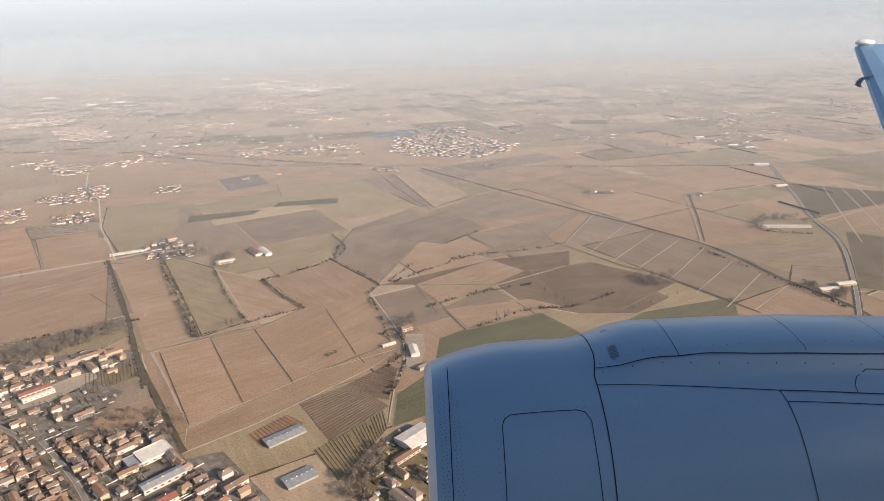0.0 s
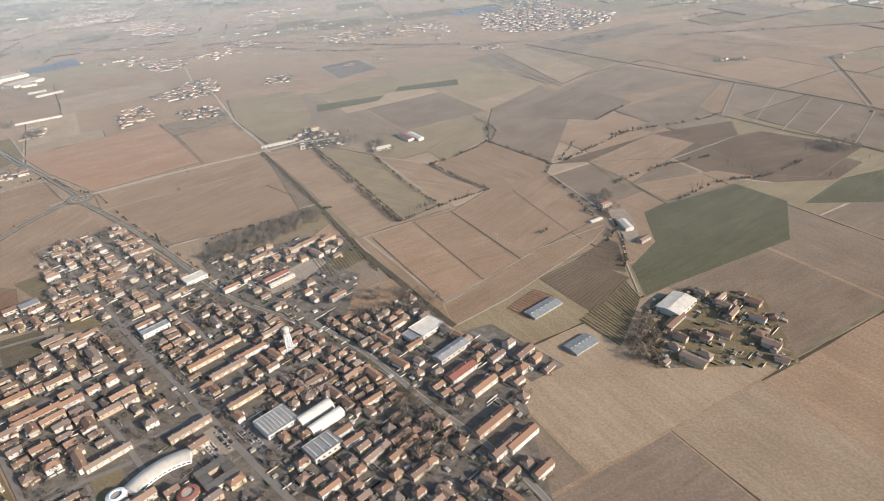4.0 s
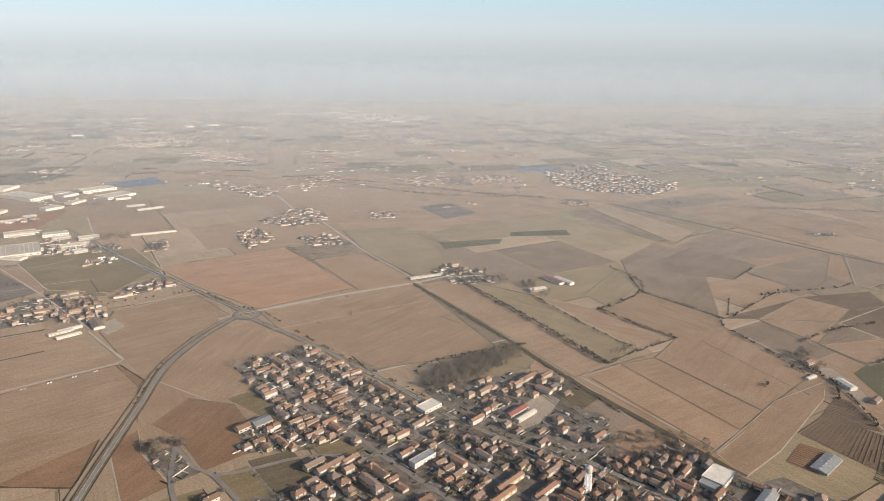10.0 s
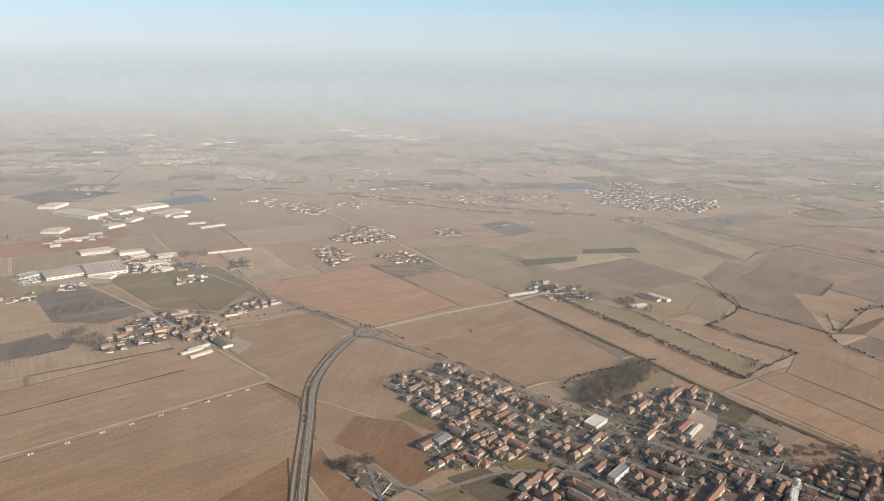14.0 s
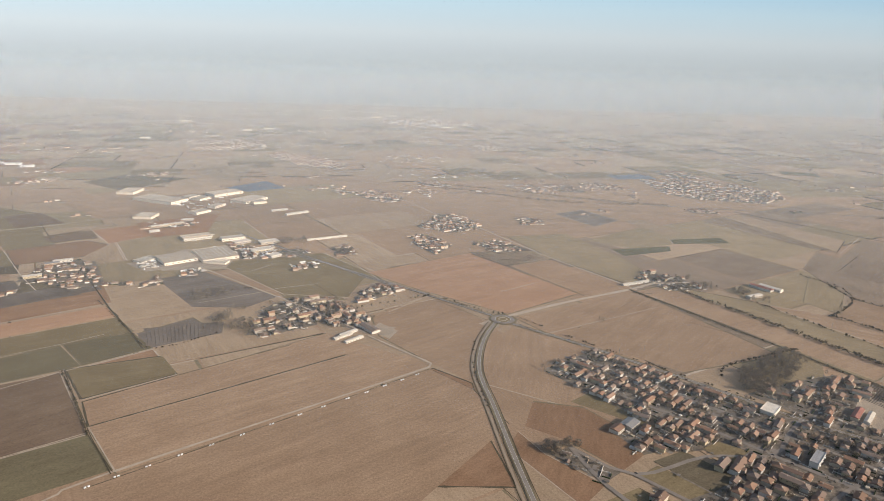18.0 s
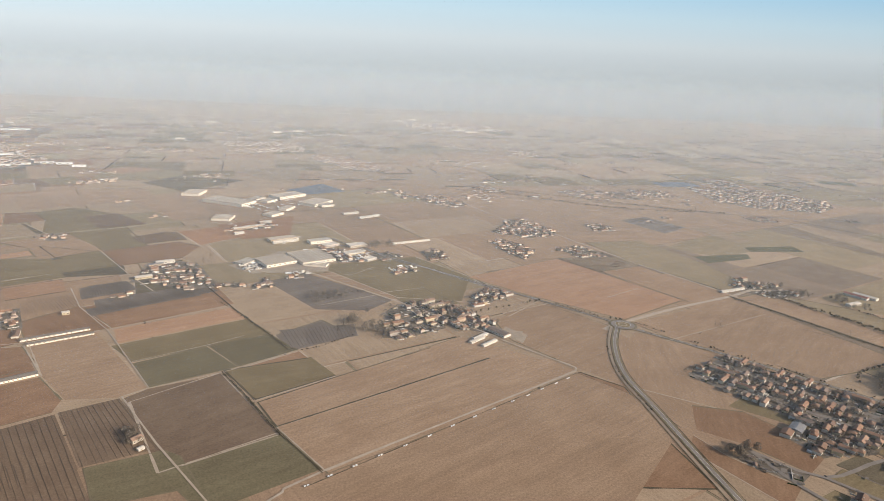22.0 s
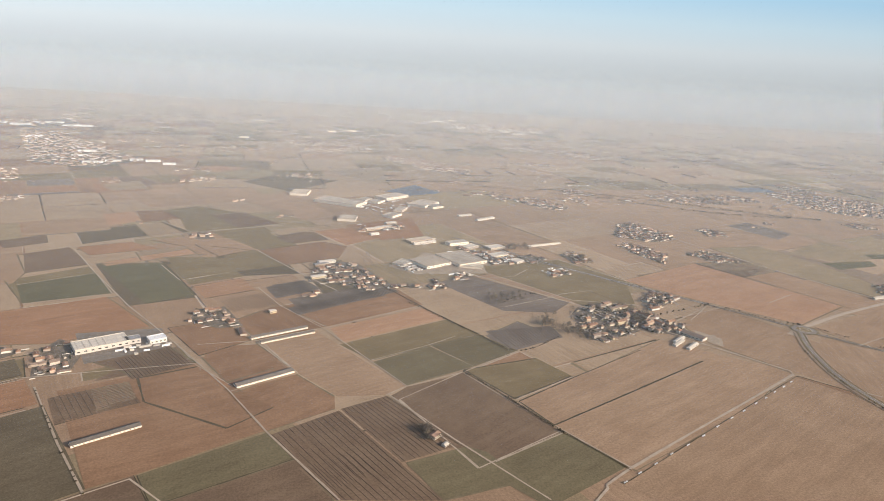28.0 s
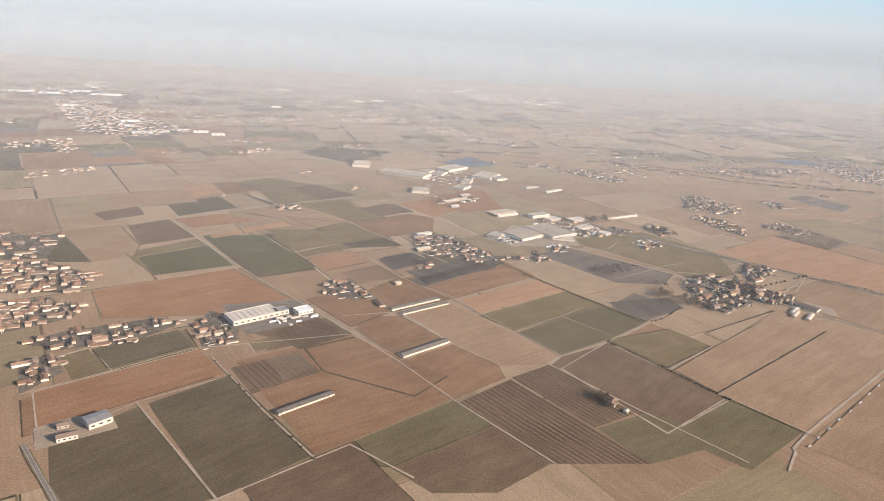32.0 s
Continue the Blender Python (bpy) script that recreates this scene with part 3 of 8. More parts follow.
HOUSES = [
    make_house(13, 10, 6.2, 2.4, 4.2, TILE, "two-storey plastered house with a hipped clay tile roof"),
    make_house(12, 9, 5.8, 2.2, 0.0, TILE, "plastered family house with a gabled clay tile roof", porch=True),
    make_house(16, 10, 6.4, 2.2, 0.0, DARKTILE, "semi-detached plastered house under an old tile roof", wing=(4.5, -6.5, 6, 5, 5.0)),
    make_house(24, 9.5, 6.6, 2.2, 0.0, TILE, "terrace of plastered houses under one tiled roof", porch=True),
    make_house(11, 11, 5.5, 2.6, 4.8, DARKTILE, "square plastered villa with a pyramid tile roof", wing=(-4.5, -6.0, 5, 5, 3.2)),
    make_house(14, 8, 3.4, 1.6, 0.0, DARKTILE, "low plastered house with a shallow tile roof"),
]
FAR_HOUSES = [
    make_house(14, 10, 4.6, 2.4, 0.0, TILE, "cream plastered farmhouse with a tile roof", glazed=False, plaster=FAR_WALL),
    make_house(20, 9, 4.8, 2.4, 0.0, TILE, "long old farm building with a tile roof", glazed=False, plaster=FAR_WALL),
    make_house(12, 11, 4.6, 2.4, 4.5, TILE, "plastered village house with a hipped tile roof", glazed=False, plaster=FAR_WALL),
    make_house(26, 11, 4.0, 2.0, 0.0, TILE, "long farm barn with a tile roof", wing=(6, -7, 8, 6, 4), glazed=False, plaster=FAR_WALL),
]
TREES = [make_tree(9 + 1.5 * k, 4.2 + 0.6 * k, 210, TWIG, "bare winter tree with a loose twiggy crown", 10 + k) for k in range(4)]
POPLARS = [make_tree(19 + 3 * k, 3.0, 150, TWIG, "tall slim bare poplar", 30 + k) for k in range(2)]
FIRS = [make_tree(10 + 3 * k, 3.6, 190, EVERGREEN, "dark evergreen garden tree", 50 + k) for k in range(2)]
CAR = make_car()


ISLANDS = {}


def by_island(mat):
    """The same surface for joined pieces: the shade is drawn for each piece of the mesh instead of each object."""
    if mat.name not in ISLANDS:
        m = mat.copy()
        n, l = m.node_tree.nodes, m.node_tree.links
        geo = n.new("ShaderNodeNewGeometry").outputs["Random Per Island"]
        for link in list(l):
            if link.from_node.type == "OBJECT_INFO":
                to = link.to_socket
                l.remove(link)
                l.new(geo, to)
        ISLANDS[mat.name] = m
    return ISLANDS[mat.name]


class Crowd:
    """Many far copies of a few models, joined into one mesh."""

    def __init__(self):
        self.verts, self.faces, self.slots, self.mats = [], [], [], []

    def add(self, model, x, y, rot, sx, sy, sz, keep=("wall", "roof", "chimney", "trunk", "crown")):
        m = pose(x, y, BASE, 0, 0, rot) @ Matrix.Diagonal((sx, sy, sz, 1))
        for ob in model.children:
            if ob.name.split(".")[0] not in keep:
                continue
            mat = ob.data.materials[0]
            if mat not in self.mats:
                self.mats.append(mat)
            o = len(self.verts)
            self.verts += [tuple(m @ v.co) for v in ob.data.vertices]
            self.faces += [tuple(o + i for i in f.vertices) for f in ob.data.polygons]
            self.slots += [self.mats.index(mat)] * len(ob.data.polygons)

    def done(self, name, label, category):
        if not self.verts:
            return
        me = bpy.data.meshes.new(name)
        me.from_pydata(self.verts, [], self.faces)
        for mat in self.mats:
            me.materials.append(by_island(mat))
        me.polygons.foreach_set("material_index", self.slots)
        me.update()
        tagged(new(name, me), label, category, kind="stuff")


COUNT = {"house": 0, "tree": 0}


def put(model, x, y, rot, sx=1.0, sy=None, sz=None, z=BASE):
    return copy_thing(model, pose(x, y, z, 0, 0, rot) @ Matrix.Diagonal((sx, sy or sx, sz or sx, 1)))


def make_clutter():
    """Small things of yards and gardens: garages, walls, paving and sheds."""
    base = new("clutter")
    kinds = []
    for name, bm, mat in (("garage", box(0, 0, 0, 5.5, 3.6, 2.6), PLASTER), ("wall", box(0, 0, 0, 16, 0.4, 1.6), CONCRETE), ("wall", box(0, 0, 0, 10, 0.5, 1.9), PLASTER), ("paving", box(0, 0, 0.05, 9, 6, 0.15), ASPHALT),
                          ("shed", gable_roof(5, 4, 2.4, 0.8, 0.2), OLD_SHEET), ("awning", box(0, 0, 2.4, 5, 3.5, 0.2), OLD_SHEET), ("hedge", box(0, 0, 0, 11, 1.0, 1.7), EVERGREEN), ("drive", box(0, 0, 0.05, 3, 11, 0.18), ASPHALT)):
        b = new("clutter")
        part(name, bm, mat, b)
        kinds.append(b)
    bpy.data.objects.remove(base)
    return kinds


CLUTTER = make_clutter()


def plant(crowd, rng, models, x, y, size):
    """A tree of its own where the flight passes near, or one of the joined trees farther off."""
    model, rot, k = rng.choice(models), rng.uniform(0, 360), size * rng.uniform(0.75, 1.2)
    if y < 800 and COUNT["tree"] < 280 and rng.random() < 0.4:
        COUNT["tree"] += 1
        put(model, x, y, rot, k)
    else:
        crowd.add(model, x, y, rot, k, k, k, ("crown",))


def hamlet(seed, angle, du, dv, fill, *poly, models=None, trees=0.5, firs=0.15, size=1.0, gap=7.0, ground="town", turn=0.25, clutter=5, loose=0.15):
    """Houses in loose rows inside a plot of land, clear of the lanes, with garden trees between them."""
    rng = random.Random(seed)
    poly = list(poly)
    if ground:
        field(ground, *poly)
    c, s = math.cos(radians(angle)), math.sin(radians(angle))
    us = [x * c + y * s for x, y in poly]
    vs = [-x * s + y * c for x, y in poly]
    models = models or HOUSES
    houses, garden, yards = Crowd(), Crowd(), Crowd()
    v = min(vs) + dv * 0.4
    while v < max(vs):
        u = min(us) + du * rng.uniform(0.2, 0.6)
        while u < max(us):
            a, b = u + rng.uniform(-loose, loose) * du, v + rng.uniform(-loose, loose) * dv
            x, y = a * c - b * s, a * s + b * c
            if inside(x, y, poly):
                if rng.random() < fill and not near_lane(x, y, gap):
                    rot = angle + (90 if rng.random() < turn else 0) + (180 if rng.random() < 0.5 else 0) + rng.uniform(-3, 3)
                    model, k = rng.choice(models), [size * rng.uniform(1 - loose, 0.97 + loose) for _ in range(3)]
                    if y < 720 and COUNT["house"] < 225:
                        COUNT["house"] += 1
                        put(model, x, y, rot, *k)
                    else:
                        houses.add(model, x, y, rot, *k)
                for _ in range(clutter):
                    tx, ty = x + rng.uniform(-0.55, 0.55) * du, y + rng.uniform(-0.55, 0.55) * dv
                    if not near_lane(tx, ty, 1.0):
                        k = rng.uniform(0.7, 1.3)
                        yards.add(rng.choice(CLUTTER), tx, ty, angle + rng.choice((0, 90)), k, k, rng.uniform(0.8, 1.1), ("garage", "wall", "paving", "shed", "awning", "hedge", "drive"))
                for _ in range(4):
                    if rng.random() < trees:
                        tx, ty = x + rng.uniform(-0.6, 0.6) * du, y + rng.uniform(-0.6, 0.6) * dv
                        if not near_lane(tx, ty, 1.5) and abs(tx - x) + abs(ty - y) > 8:
                            plant(garden, rng, FIRS if rng.random() < firs else TREES, tx, ty, 0.62)
            u += du
        v += dv
    houses.done("village_houses", "plastered village houses with clay tile roofs, seen far off", "houses")
    yards.done("yard_clutter", "garages, garden walls, sheds, clipped hedges and paving between houses", "yards")
    garden.done("garden_trees", "bare and evergreen garden trees between houses", "trees")


def wood(seed, n, *poly, models=None, size=1.0):
    """Trees scattered over a plot."""
    rng = random.Random(seed)
    poly = list(poly)
    xs, ys = [p[0] for p in poly], [p[1] for p in poly]
    crowd, done = Crowd(), 0
    for _ in range(n * 8):
        x, y = rng.uniform(min(xs), max(xs)), rng.uniform(min(ys), max(ys))
        if done < n and inside(x, y, poly) and not near_lane(x, y, 1.0):
            plant(crowd, rng, models or TREES, x, y, size)
            done += 1
    crowd.done("small_wood", "bare winter trees standing close together", "trees")


def treeline(seed, n, size, *points, models=None):
    """A thin row of tall bare trees, each with its long shadow."""
    rng = random.Random(seed)
    pts = evenly(points, 4.0)
    crowd = Crowd()
    for _ in range(n):
        q = rng.choice(pts)
        k = size * rng.uniform(0.6, 1.25)
        crowd.add(rng.choice(models or POPLARS), q.x + rng.gauss(0, 2), q.y + rng.gauss(0, 2), rng.uniform(0, 360), k, k, k)
    crowd.done("tree_row", "row of tall bare trees along a field edge", "trees")


def hedge(seed, width, height, *points, gaps=0.15, mat=None, label="bare scrub hedge along a ditch"):
    """A long hedge of many small twig clumps, uneven, with gaps."""
    rng = random.Random(seed)
    pts = smooth(points, 6.0)
    vs, fs = [], []
    for p in pts:
        if rng.random() < gaps:
            continue
        tall = height * rng.uniform(0.3, 1.05)
        for _ in range(9):
            q = Vector((p.x + rng.gauss(0, width * 0.26), p.y + rng.gauss(0, width * 0.26), rng.uniform(0.3, 1.0) * tall))
            s = rng.uniform(0.6, 1.5) * min(2.2, 0.25 * tall + 0.7)
            a = Vector((rng.gauss(0, 1), rng.gauss(0, 1), rng.gauss(0, 1))).normalized() * s
            b = a.cross(Vector((rng.gauss(0, 1), rng.gauss(0, 1), rng.gauss(0, 1)))).normalized() * s * 0.7
            k = len(vs)
            vs += [tuple(q - a), tuple(q + b), tuple(q + a), tuple(q - b)]
            fs.append((k, k + 1, k + 2, k + 3))
    return tagged(new("hedge", mesh_of("hedge", vs, fs, mat or SCRUB)), label, "hedge", "field hedges", "stuff")


def orchard(seed, rows, *corners, height=2.6, ground="grey", density=4.0):
    """A planted plot: low bare bushes in rows that run along the first edge."""
    rng = random.Random(seed)
    field(ground, *corners)
    a, b, c, d = [Vector(p) for p in corners]
    vs, fs = [], []
    for i in range(rows):
        t = (i + 0.5) / rows
        p, q = a.lerp(d, t), b.lerp(c, t)
        way = (q - p).normalized()
        side = Vector((-way.y, way.x)) * 0.3
        n = max(2, int((q - p).length / 16.0))
        for k in range(n):
            if rng.random() < 0.06:
                continue
            e0, e1, h = p.lerp(q, k / n), p.lerp(q, (k + rng.uniform(0.9, 1.0)) / n), height * rng.uniform(0.2, 0.45)
            m = len(vs)
            for e in (e0, e1):
                vs += [(e.x - side.x, e.y - side.y, 0.3), (e.x + side.x, e.y + side.y, 0.3), (e.x, e.y, 0.75 + h * 0.5)]
            fs += [(m, m + 3, m + 5, m + 2), (m + 4, m + 1, m + 2, m + 5), (m, m + 2, m + 1), (m + 3, m + 4, m + 5)]
    return tagged(new("orchard_rows", mesh_of("orchard_rows", vs, fs, VINE)), "rows of low bare fruit trees in a plot", "orchard", "orchard plots", "stuff")


def patchwork(seed, x, y, w, d, angle, least, kinds, far=False):
    """Country split at random into field after field, with ditches left between them; far off, the fields of one kind are one sheet."""
    LEVEL[0] += 0.01
    sheets, strips = {}, {}
    rng = random.Random(seed)
    todo, done = [(0.0, 0.0, w, d)], []
    while todo:
        u, v, a, b = todo.pop()
        if max(a, b) > least * rng.uniform(1.5, 2.6):
            k = rng.uniform(0.32, 0.68)
            if a > b * rng.uniform(0.7, 1.3):
                todo += [(u, v, a * k, b), (u + a * k, v, a * (1 - k), b)]
            else:
                todo += [(u, v, a, b * k), (u, v + b * k, a, b * (1 - k))]
        else:
            done.append((u, v, a, b))
    c, s = math.cos(radians(angle)), math.sin(radians(angle))
    for u, v, a, b in done:
        g = rng.choice((1.5, 2.0, 3.5))
        quad = [(u + g, v + g), (u + a - g, v + g), (u + a - g, v + b - g), (u + g, v + b - g)]
        if rng.random() < 0.5:
            quad = quad[1:] + quad[:1]
        quad = [(x + p * c - q * s, y + p * s + q * c) for p, q in quad]
        kind = rng.choice(kinds)
        if far:
            vs, uvs = sheets.setdefault(kind, ([], []))
            vs += [(p, q, 0.02 + LEVEL[0]) for p, q in quad]
            o, e = rng.uniform(0, 9000), (Vector(quad[1]) - Vector(quad[0])).length
            g = (Vector(quad[3]) - Vector(quad[0])).length
            uvs += [(o, o), (o + e, o), (o + e, o + g), (o, o + g)]
        else:
            field(kind, *quad)
            LEVEL[0] -= 0.002
            for p, q in zip(quad, quad[1:]):
                if rng.random() < 0.45:
                    vs, fs = strips.setdefault(rng.choice((TRACK, DITCH, DITCH, VERGE)).name, ([], []))
                    rv, rf = ribbon(evenly((p, q), 30.0), rng.uniform(2.0, 4.5), 0.026 + LEVEL[0], 0.6)
                    fs += [tuple(i + len(vs) for i in f) for f in rf]
                    vs += rv
    for name, (vs, fs) in strips.items():
        tagged(new("field_edges", mesh_of("field_edges", vs, fs, bpy.data.materials[name])), "narrow strips of track, ditch and grass along fields", "field edges", kind="stuff")
    if far:
        lines, faces, ways, parts = [], [], [], []
        for u, v, a, b in done:
            if rng.random() < 0.3:
                p, q = (u + a, v) if rng.random() < 0.35 else (u, v + b), (u + a, v + b)
                rv, rf = ribbon([(x + i * c - j * s, y + i * s + j * c) for i, j in (p, q)], rng.uniform(5.0, 9.0), 0.06 + LEVEL[0])
                parts += [tuple(i + len(ways) for i in f) for f in rf]
                ways += rv
            for p, q, r, t in ((u, v, u + a, v), (u, v, u, v + b)):
                if rng.random() < 0.34:
                    o, wide, tall = len(lines), rng.uniform(1.0, 3.0), rng.uniform(1.5, 5.0)
                    dx, dy = (0, wide) if q == t else (wide, 0)
                    k0, k1 = rng.uniform(0, 0.4), rng.uniform(0.6, 1.0)
                    p0, p1, q0, q1 = p + (r - p) * k0, p + (r - p) * k1, q + (t - q) * k0, q + (t - q) * k1
                    for px, py in ((p0 - dx, q0 - dy), (p1 - dx, q1 - dy), (p1 + dx, q1 + dy), (p0 + dx, q0 + dy)):
                        lines.append((x + px * c - py * s, y + px * s + py * c, 0.3))
                    for px, py in ((p0, q0), (p1, q1)):
                        lines.append((x + px * c - py * s, y + px * s + py * c, tall))
                    faces += [(o, o + 1, o + 5, o + 4), (o + 2, o + 3, o + 4, o + 5), (o + 1, o + 2, o + 5), (o + 3, o, o + 4)]
        tagged(new("far_tracks", mesh_of("far_tracks", ways, parts, TRACK)), "pale farm tracks between far fields", "tracks", kind="stuff")
        tagged(new("far_hedges", mesh_of("far_hedges", lines, faces, SCRUB)), "thin dark hedges and ditches between far fields", "hedges", kind="stuff")
    for kind, (vs, uvs) in sheets.items():
        ob = new("far_fields", mesh_of("far_fields", vs, [(k, k + 1, k + 2, k + 3) for k in range(0, len(vs), 4)], LAND[kind], uvs))
        tagged(ob, "patchwork of " + FIELD_WORDS[kind] + "s towards the horizon", "fields", kind="stuff")


def farmsteads(seed, n, x0, x1, y0, y1):
    """Scattered far farms and hamlets of a few pale buildings each, joined."""
    rng = random.Random(seed)
    crowd = Crowd()
    for _ in range(n):
        cx, cy, spread = rng.uniform(x0, x1), rng.uniform(y0, y1), rng.uniform(20, 110)
        for _ in range(rng.choice((1, 1, 2, 3, 3, 5, 8, 14))):
            k = rng.uniform(0.7, 1.4)
            crowd.add(rng.choice(FAR_HOUSES), cx + rng.gauss(0, spread), cy + rng.gauss(0, spread * 0.6), rng.uniform(0, 180), k, k, k * 0.8, ("wall", "roof"))
        for _ in range(4):
            k = rng.uniform(0.8, 1.5)
            crowd.add(rng.choice(TREES), cx + rng.gauss(0, spread), cy + rng.gauss(0, spread * 0.6), 0, k, k, k, ("crown",))
    crowd.done("far_farmsteads", "pale farmsteads and hamlets scattered over the hazy plain", "houses")


def shed(x, y, rot, *args, **words):
    b = make_shed(*args, **words)
    b.matrix_basis = pose(x, y, 0.04, 0, 0, rot)
    return b


def pole(x, y, h=11.0, rot=0.0):
    base = tagged(new("power_pole"), "weathered concrete power pole standing in a field", "pole", "power poles")
    bm = bmesh.new()
    bmesh.ops.create_cone(bm, cap_ends=True, segments=8, radius1=0.28, radius2=0.16, depth=h, matrix=Matrix.Translation((0, 0, h / 2)))
    part("shaft", bm, SHEET, base)
    part("crossarm", box(0, 0, h - 1.0, 3.2, 0.25, 0.25), CONCRETE, base)
    for k in (-1.4, 0, 1.4):
        part("insulator", box(k, 0, h - 0.75, 0.2, 0.2, 0.5), DARK, base)
    base.matrix_basis = pose(x, y, BASE, 0, 0, rot)
    return base


def outlet(x, y, rot):
    """A pair of concrete heads where an irrigation pipe surfaces beside a track."""
    base = tagged(new("irrigation_outlet"), "pair of pale concrete irrigation heads beside a dirt track", "irrigation outlet", "irrigation outlets")
    for k in (-2.2, 2.2):
        bm = box(k, 0, 0, 2.4, 1.6, 1.3)
        box_into(bm, k, 0, 1.3, 2.7, 1.9, 0.2)
        part("head", bm, WHITE, base)
        part("gate", box(k, -0.9, 0.1, 0.9, 0.12, 0.9), DARK, base)
    base.matrix_basis = pose(x, y, BASE + 0.1, 0, 0, rot)


def car_park(seed, angle, *poly):
    """Rows of parked cars on a yard, with empty bays."""
    rng = random.Random(seed)
    poly = list(poly)
    c, s = math.cos(radians(angle)), math.sin(radians(angle))
    us, vs = [x * c + y * s for x, y in poly], [-x * s + y * c for x, y in poly]
    v, row = min(vs) + 5, 0
    while v < max(vs) - 4:
        u = min(us) + 4
        while u < max(us) - 4:
            x, y = u * c - v * s, u * s + v * c
            if inside(x, y, poly) and rng.random() < 0.62:
                put(CAR, x, y, angle + 90 + rng.uniform(-3, 3), z=BASE + 0.1)
            u += 3.0
        row += 1
        v += 6.0 if row % 2 else 11.0


def along_road(seed, *points):
    """A few cars on a road and parked at its edge."""
    rng = random.Random(seed)
    pts = smooth(points, 30.0)
    for a, b in zip(pts, pts[1:]):
        if rng.random() < 0.6:
            t = b - a
            side = Vector((-t.y, t.x)).normalized() * rng.choice((-2.0, 2.0, 3.2))
            p = a + side
            put(CAR, p.x, p.y, math.degrees(math.atan2(t.y, t.x)), z=BASE + 0.5)


def stacks(seed, n, angle, *poly):
    """Containers, pallets and small sheds standing about in a works yard."""
    rng = random.Random(seed)
    poly = list(poly)
    xs, ys = [p[0] for p in poly], [p[1] for p in poly]
    crowd, done = Crowd(), 0
    for _ in range(n * 8):
        x, y = rng.uniform(min(xs), max(xs)), rng.uniform(min(ys), max(ys))
        if done < n and inside(x, y, poly):
            done += 1
            crowd.add(rng.choice(YARD), x, y, angle + rng.choice((0, 0, 90)) + rng.uniform(-2, 2), rng.uniform(0.6, 1.6), rng.uniform(0.7, 1.3), rng.uniform(0.7, 1.4), ("crate", "roof"))
    crowd.done("yard_stacks", "pale containers, pallets and small sheds in a works yard", "containers")


def make_yard():
    kinds = []
    for name, bm, mat in (("crate", box(0, 0, 0, 12, 2.6, 2.8), WHITE), ("crate", box(0, 0, 0, 7, 5, 2.0), CONCRETE), ("crate", box(0, 0, 0, 9, 3, 2.4), SHEET), ("crate", box(0, 0, 0, 6, 6, 3.4), PALE_SHEET), ("roof", gable_roof(14, 8, 3.2, 1.0, 0.2), PALE_SHEET)):
        b = new("yard_model")
        part(name, bm, mat, b)
        kinds.append(b)
    return kinds


YARD = make_yard()


def water_tower(x, y):
    base = tagged(new("water_tower"), "tall white lattice water tower with a round tank", "water tower")
    for k in range(6):
        a = k * math.pi / 3
        foot, head = Vector((math.cos(a) * 5.5, math.sin(a) * 5.5, 0)), Vector((math.cos(a) * 4.0, math.sin(a) * 4.0, 30))
        m = Matrix.Translation((foot + head) / 2) @ (head - foot).to_track_quat("Z", "Y").to_matrix().to_4x4()
        bm = bmesh.new()
        bmesh.ops.create_cone(bm, cap_ends=True, segments=6, radius1=0.55, radius2=0.45, depth=(head - foot).length, matrix=m)
        part("leg", bm, WHITE, base)
    for k in range(6):
        bm = bmesh.new()
        r = 5.3 - 0.22 * k
        bmesh.ops.create_cone(bm, cap_ends=True, segments=12, radius1=r, radius2=r, depth=0.5, matrix=Matrix.Translation((0, 0, 3 + 5 * k)))
        part("ring_beam", bm, WHITE, base)
    bm = bmesh.new()
    bmesh.ops.create_cone(bm, cap_ends=True, segments=20, radius1=3.6, radius2=4.4, depth=3.0, matrix=Matrix.Translation((0, 0, 31.5)))
    bmesh.ops.create_cone(bm, cap_ends=True, segments=20, radius1=4.4, radius2=4.4, depth=5.0, matrix=Matrix.Translation((0, 0, 35.5)))
    bmesh.ops.create_cone(bm, cap_ends=True, segments=20, radius1=4.6, radius2=0.8, depth=1.6, matrix=Matrix.Translation((0, 0, 38.8)))
    part("tank", bm, CONCRETE, base)
    base.matrix_basis = pose(x, y, BASE)
    CLEAR.append(((x, y), 8))


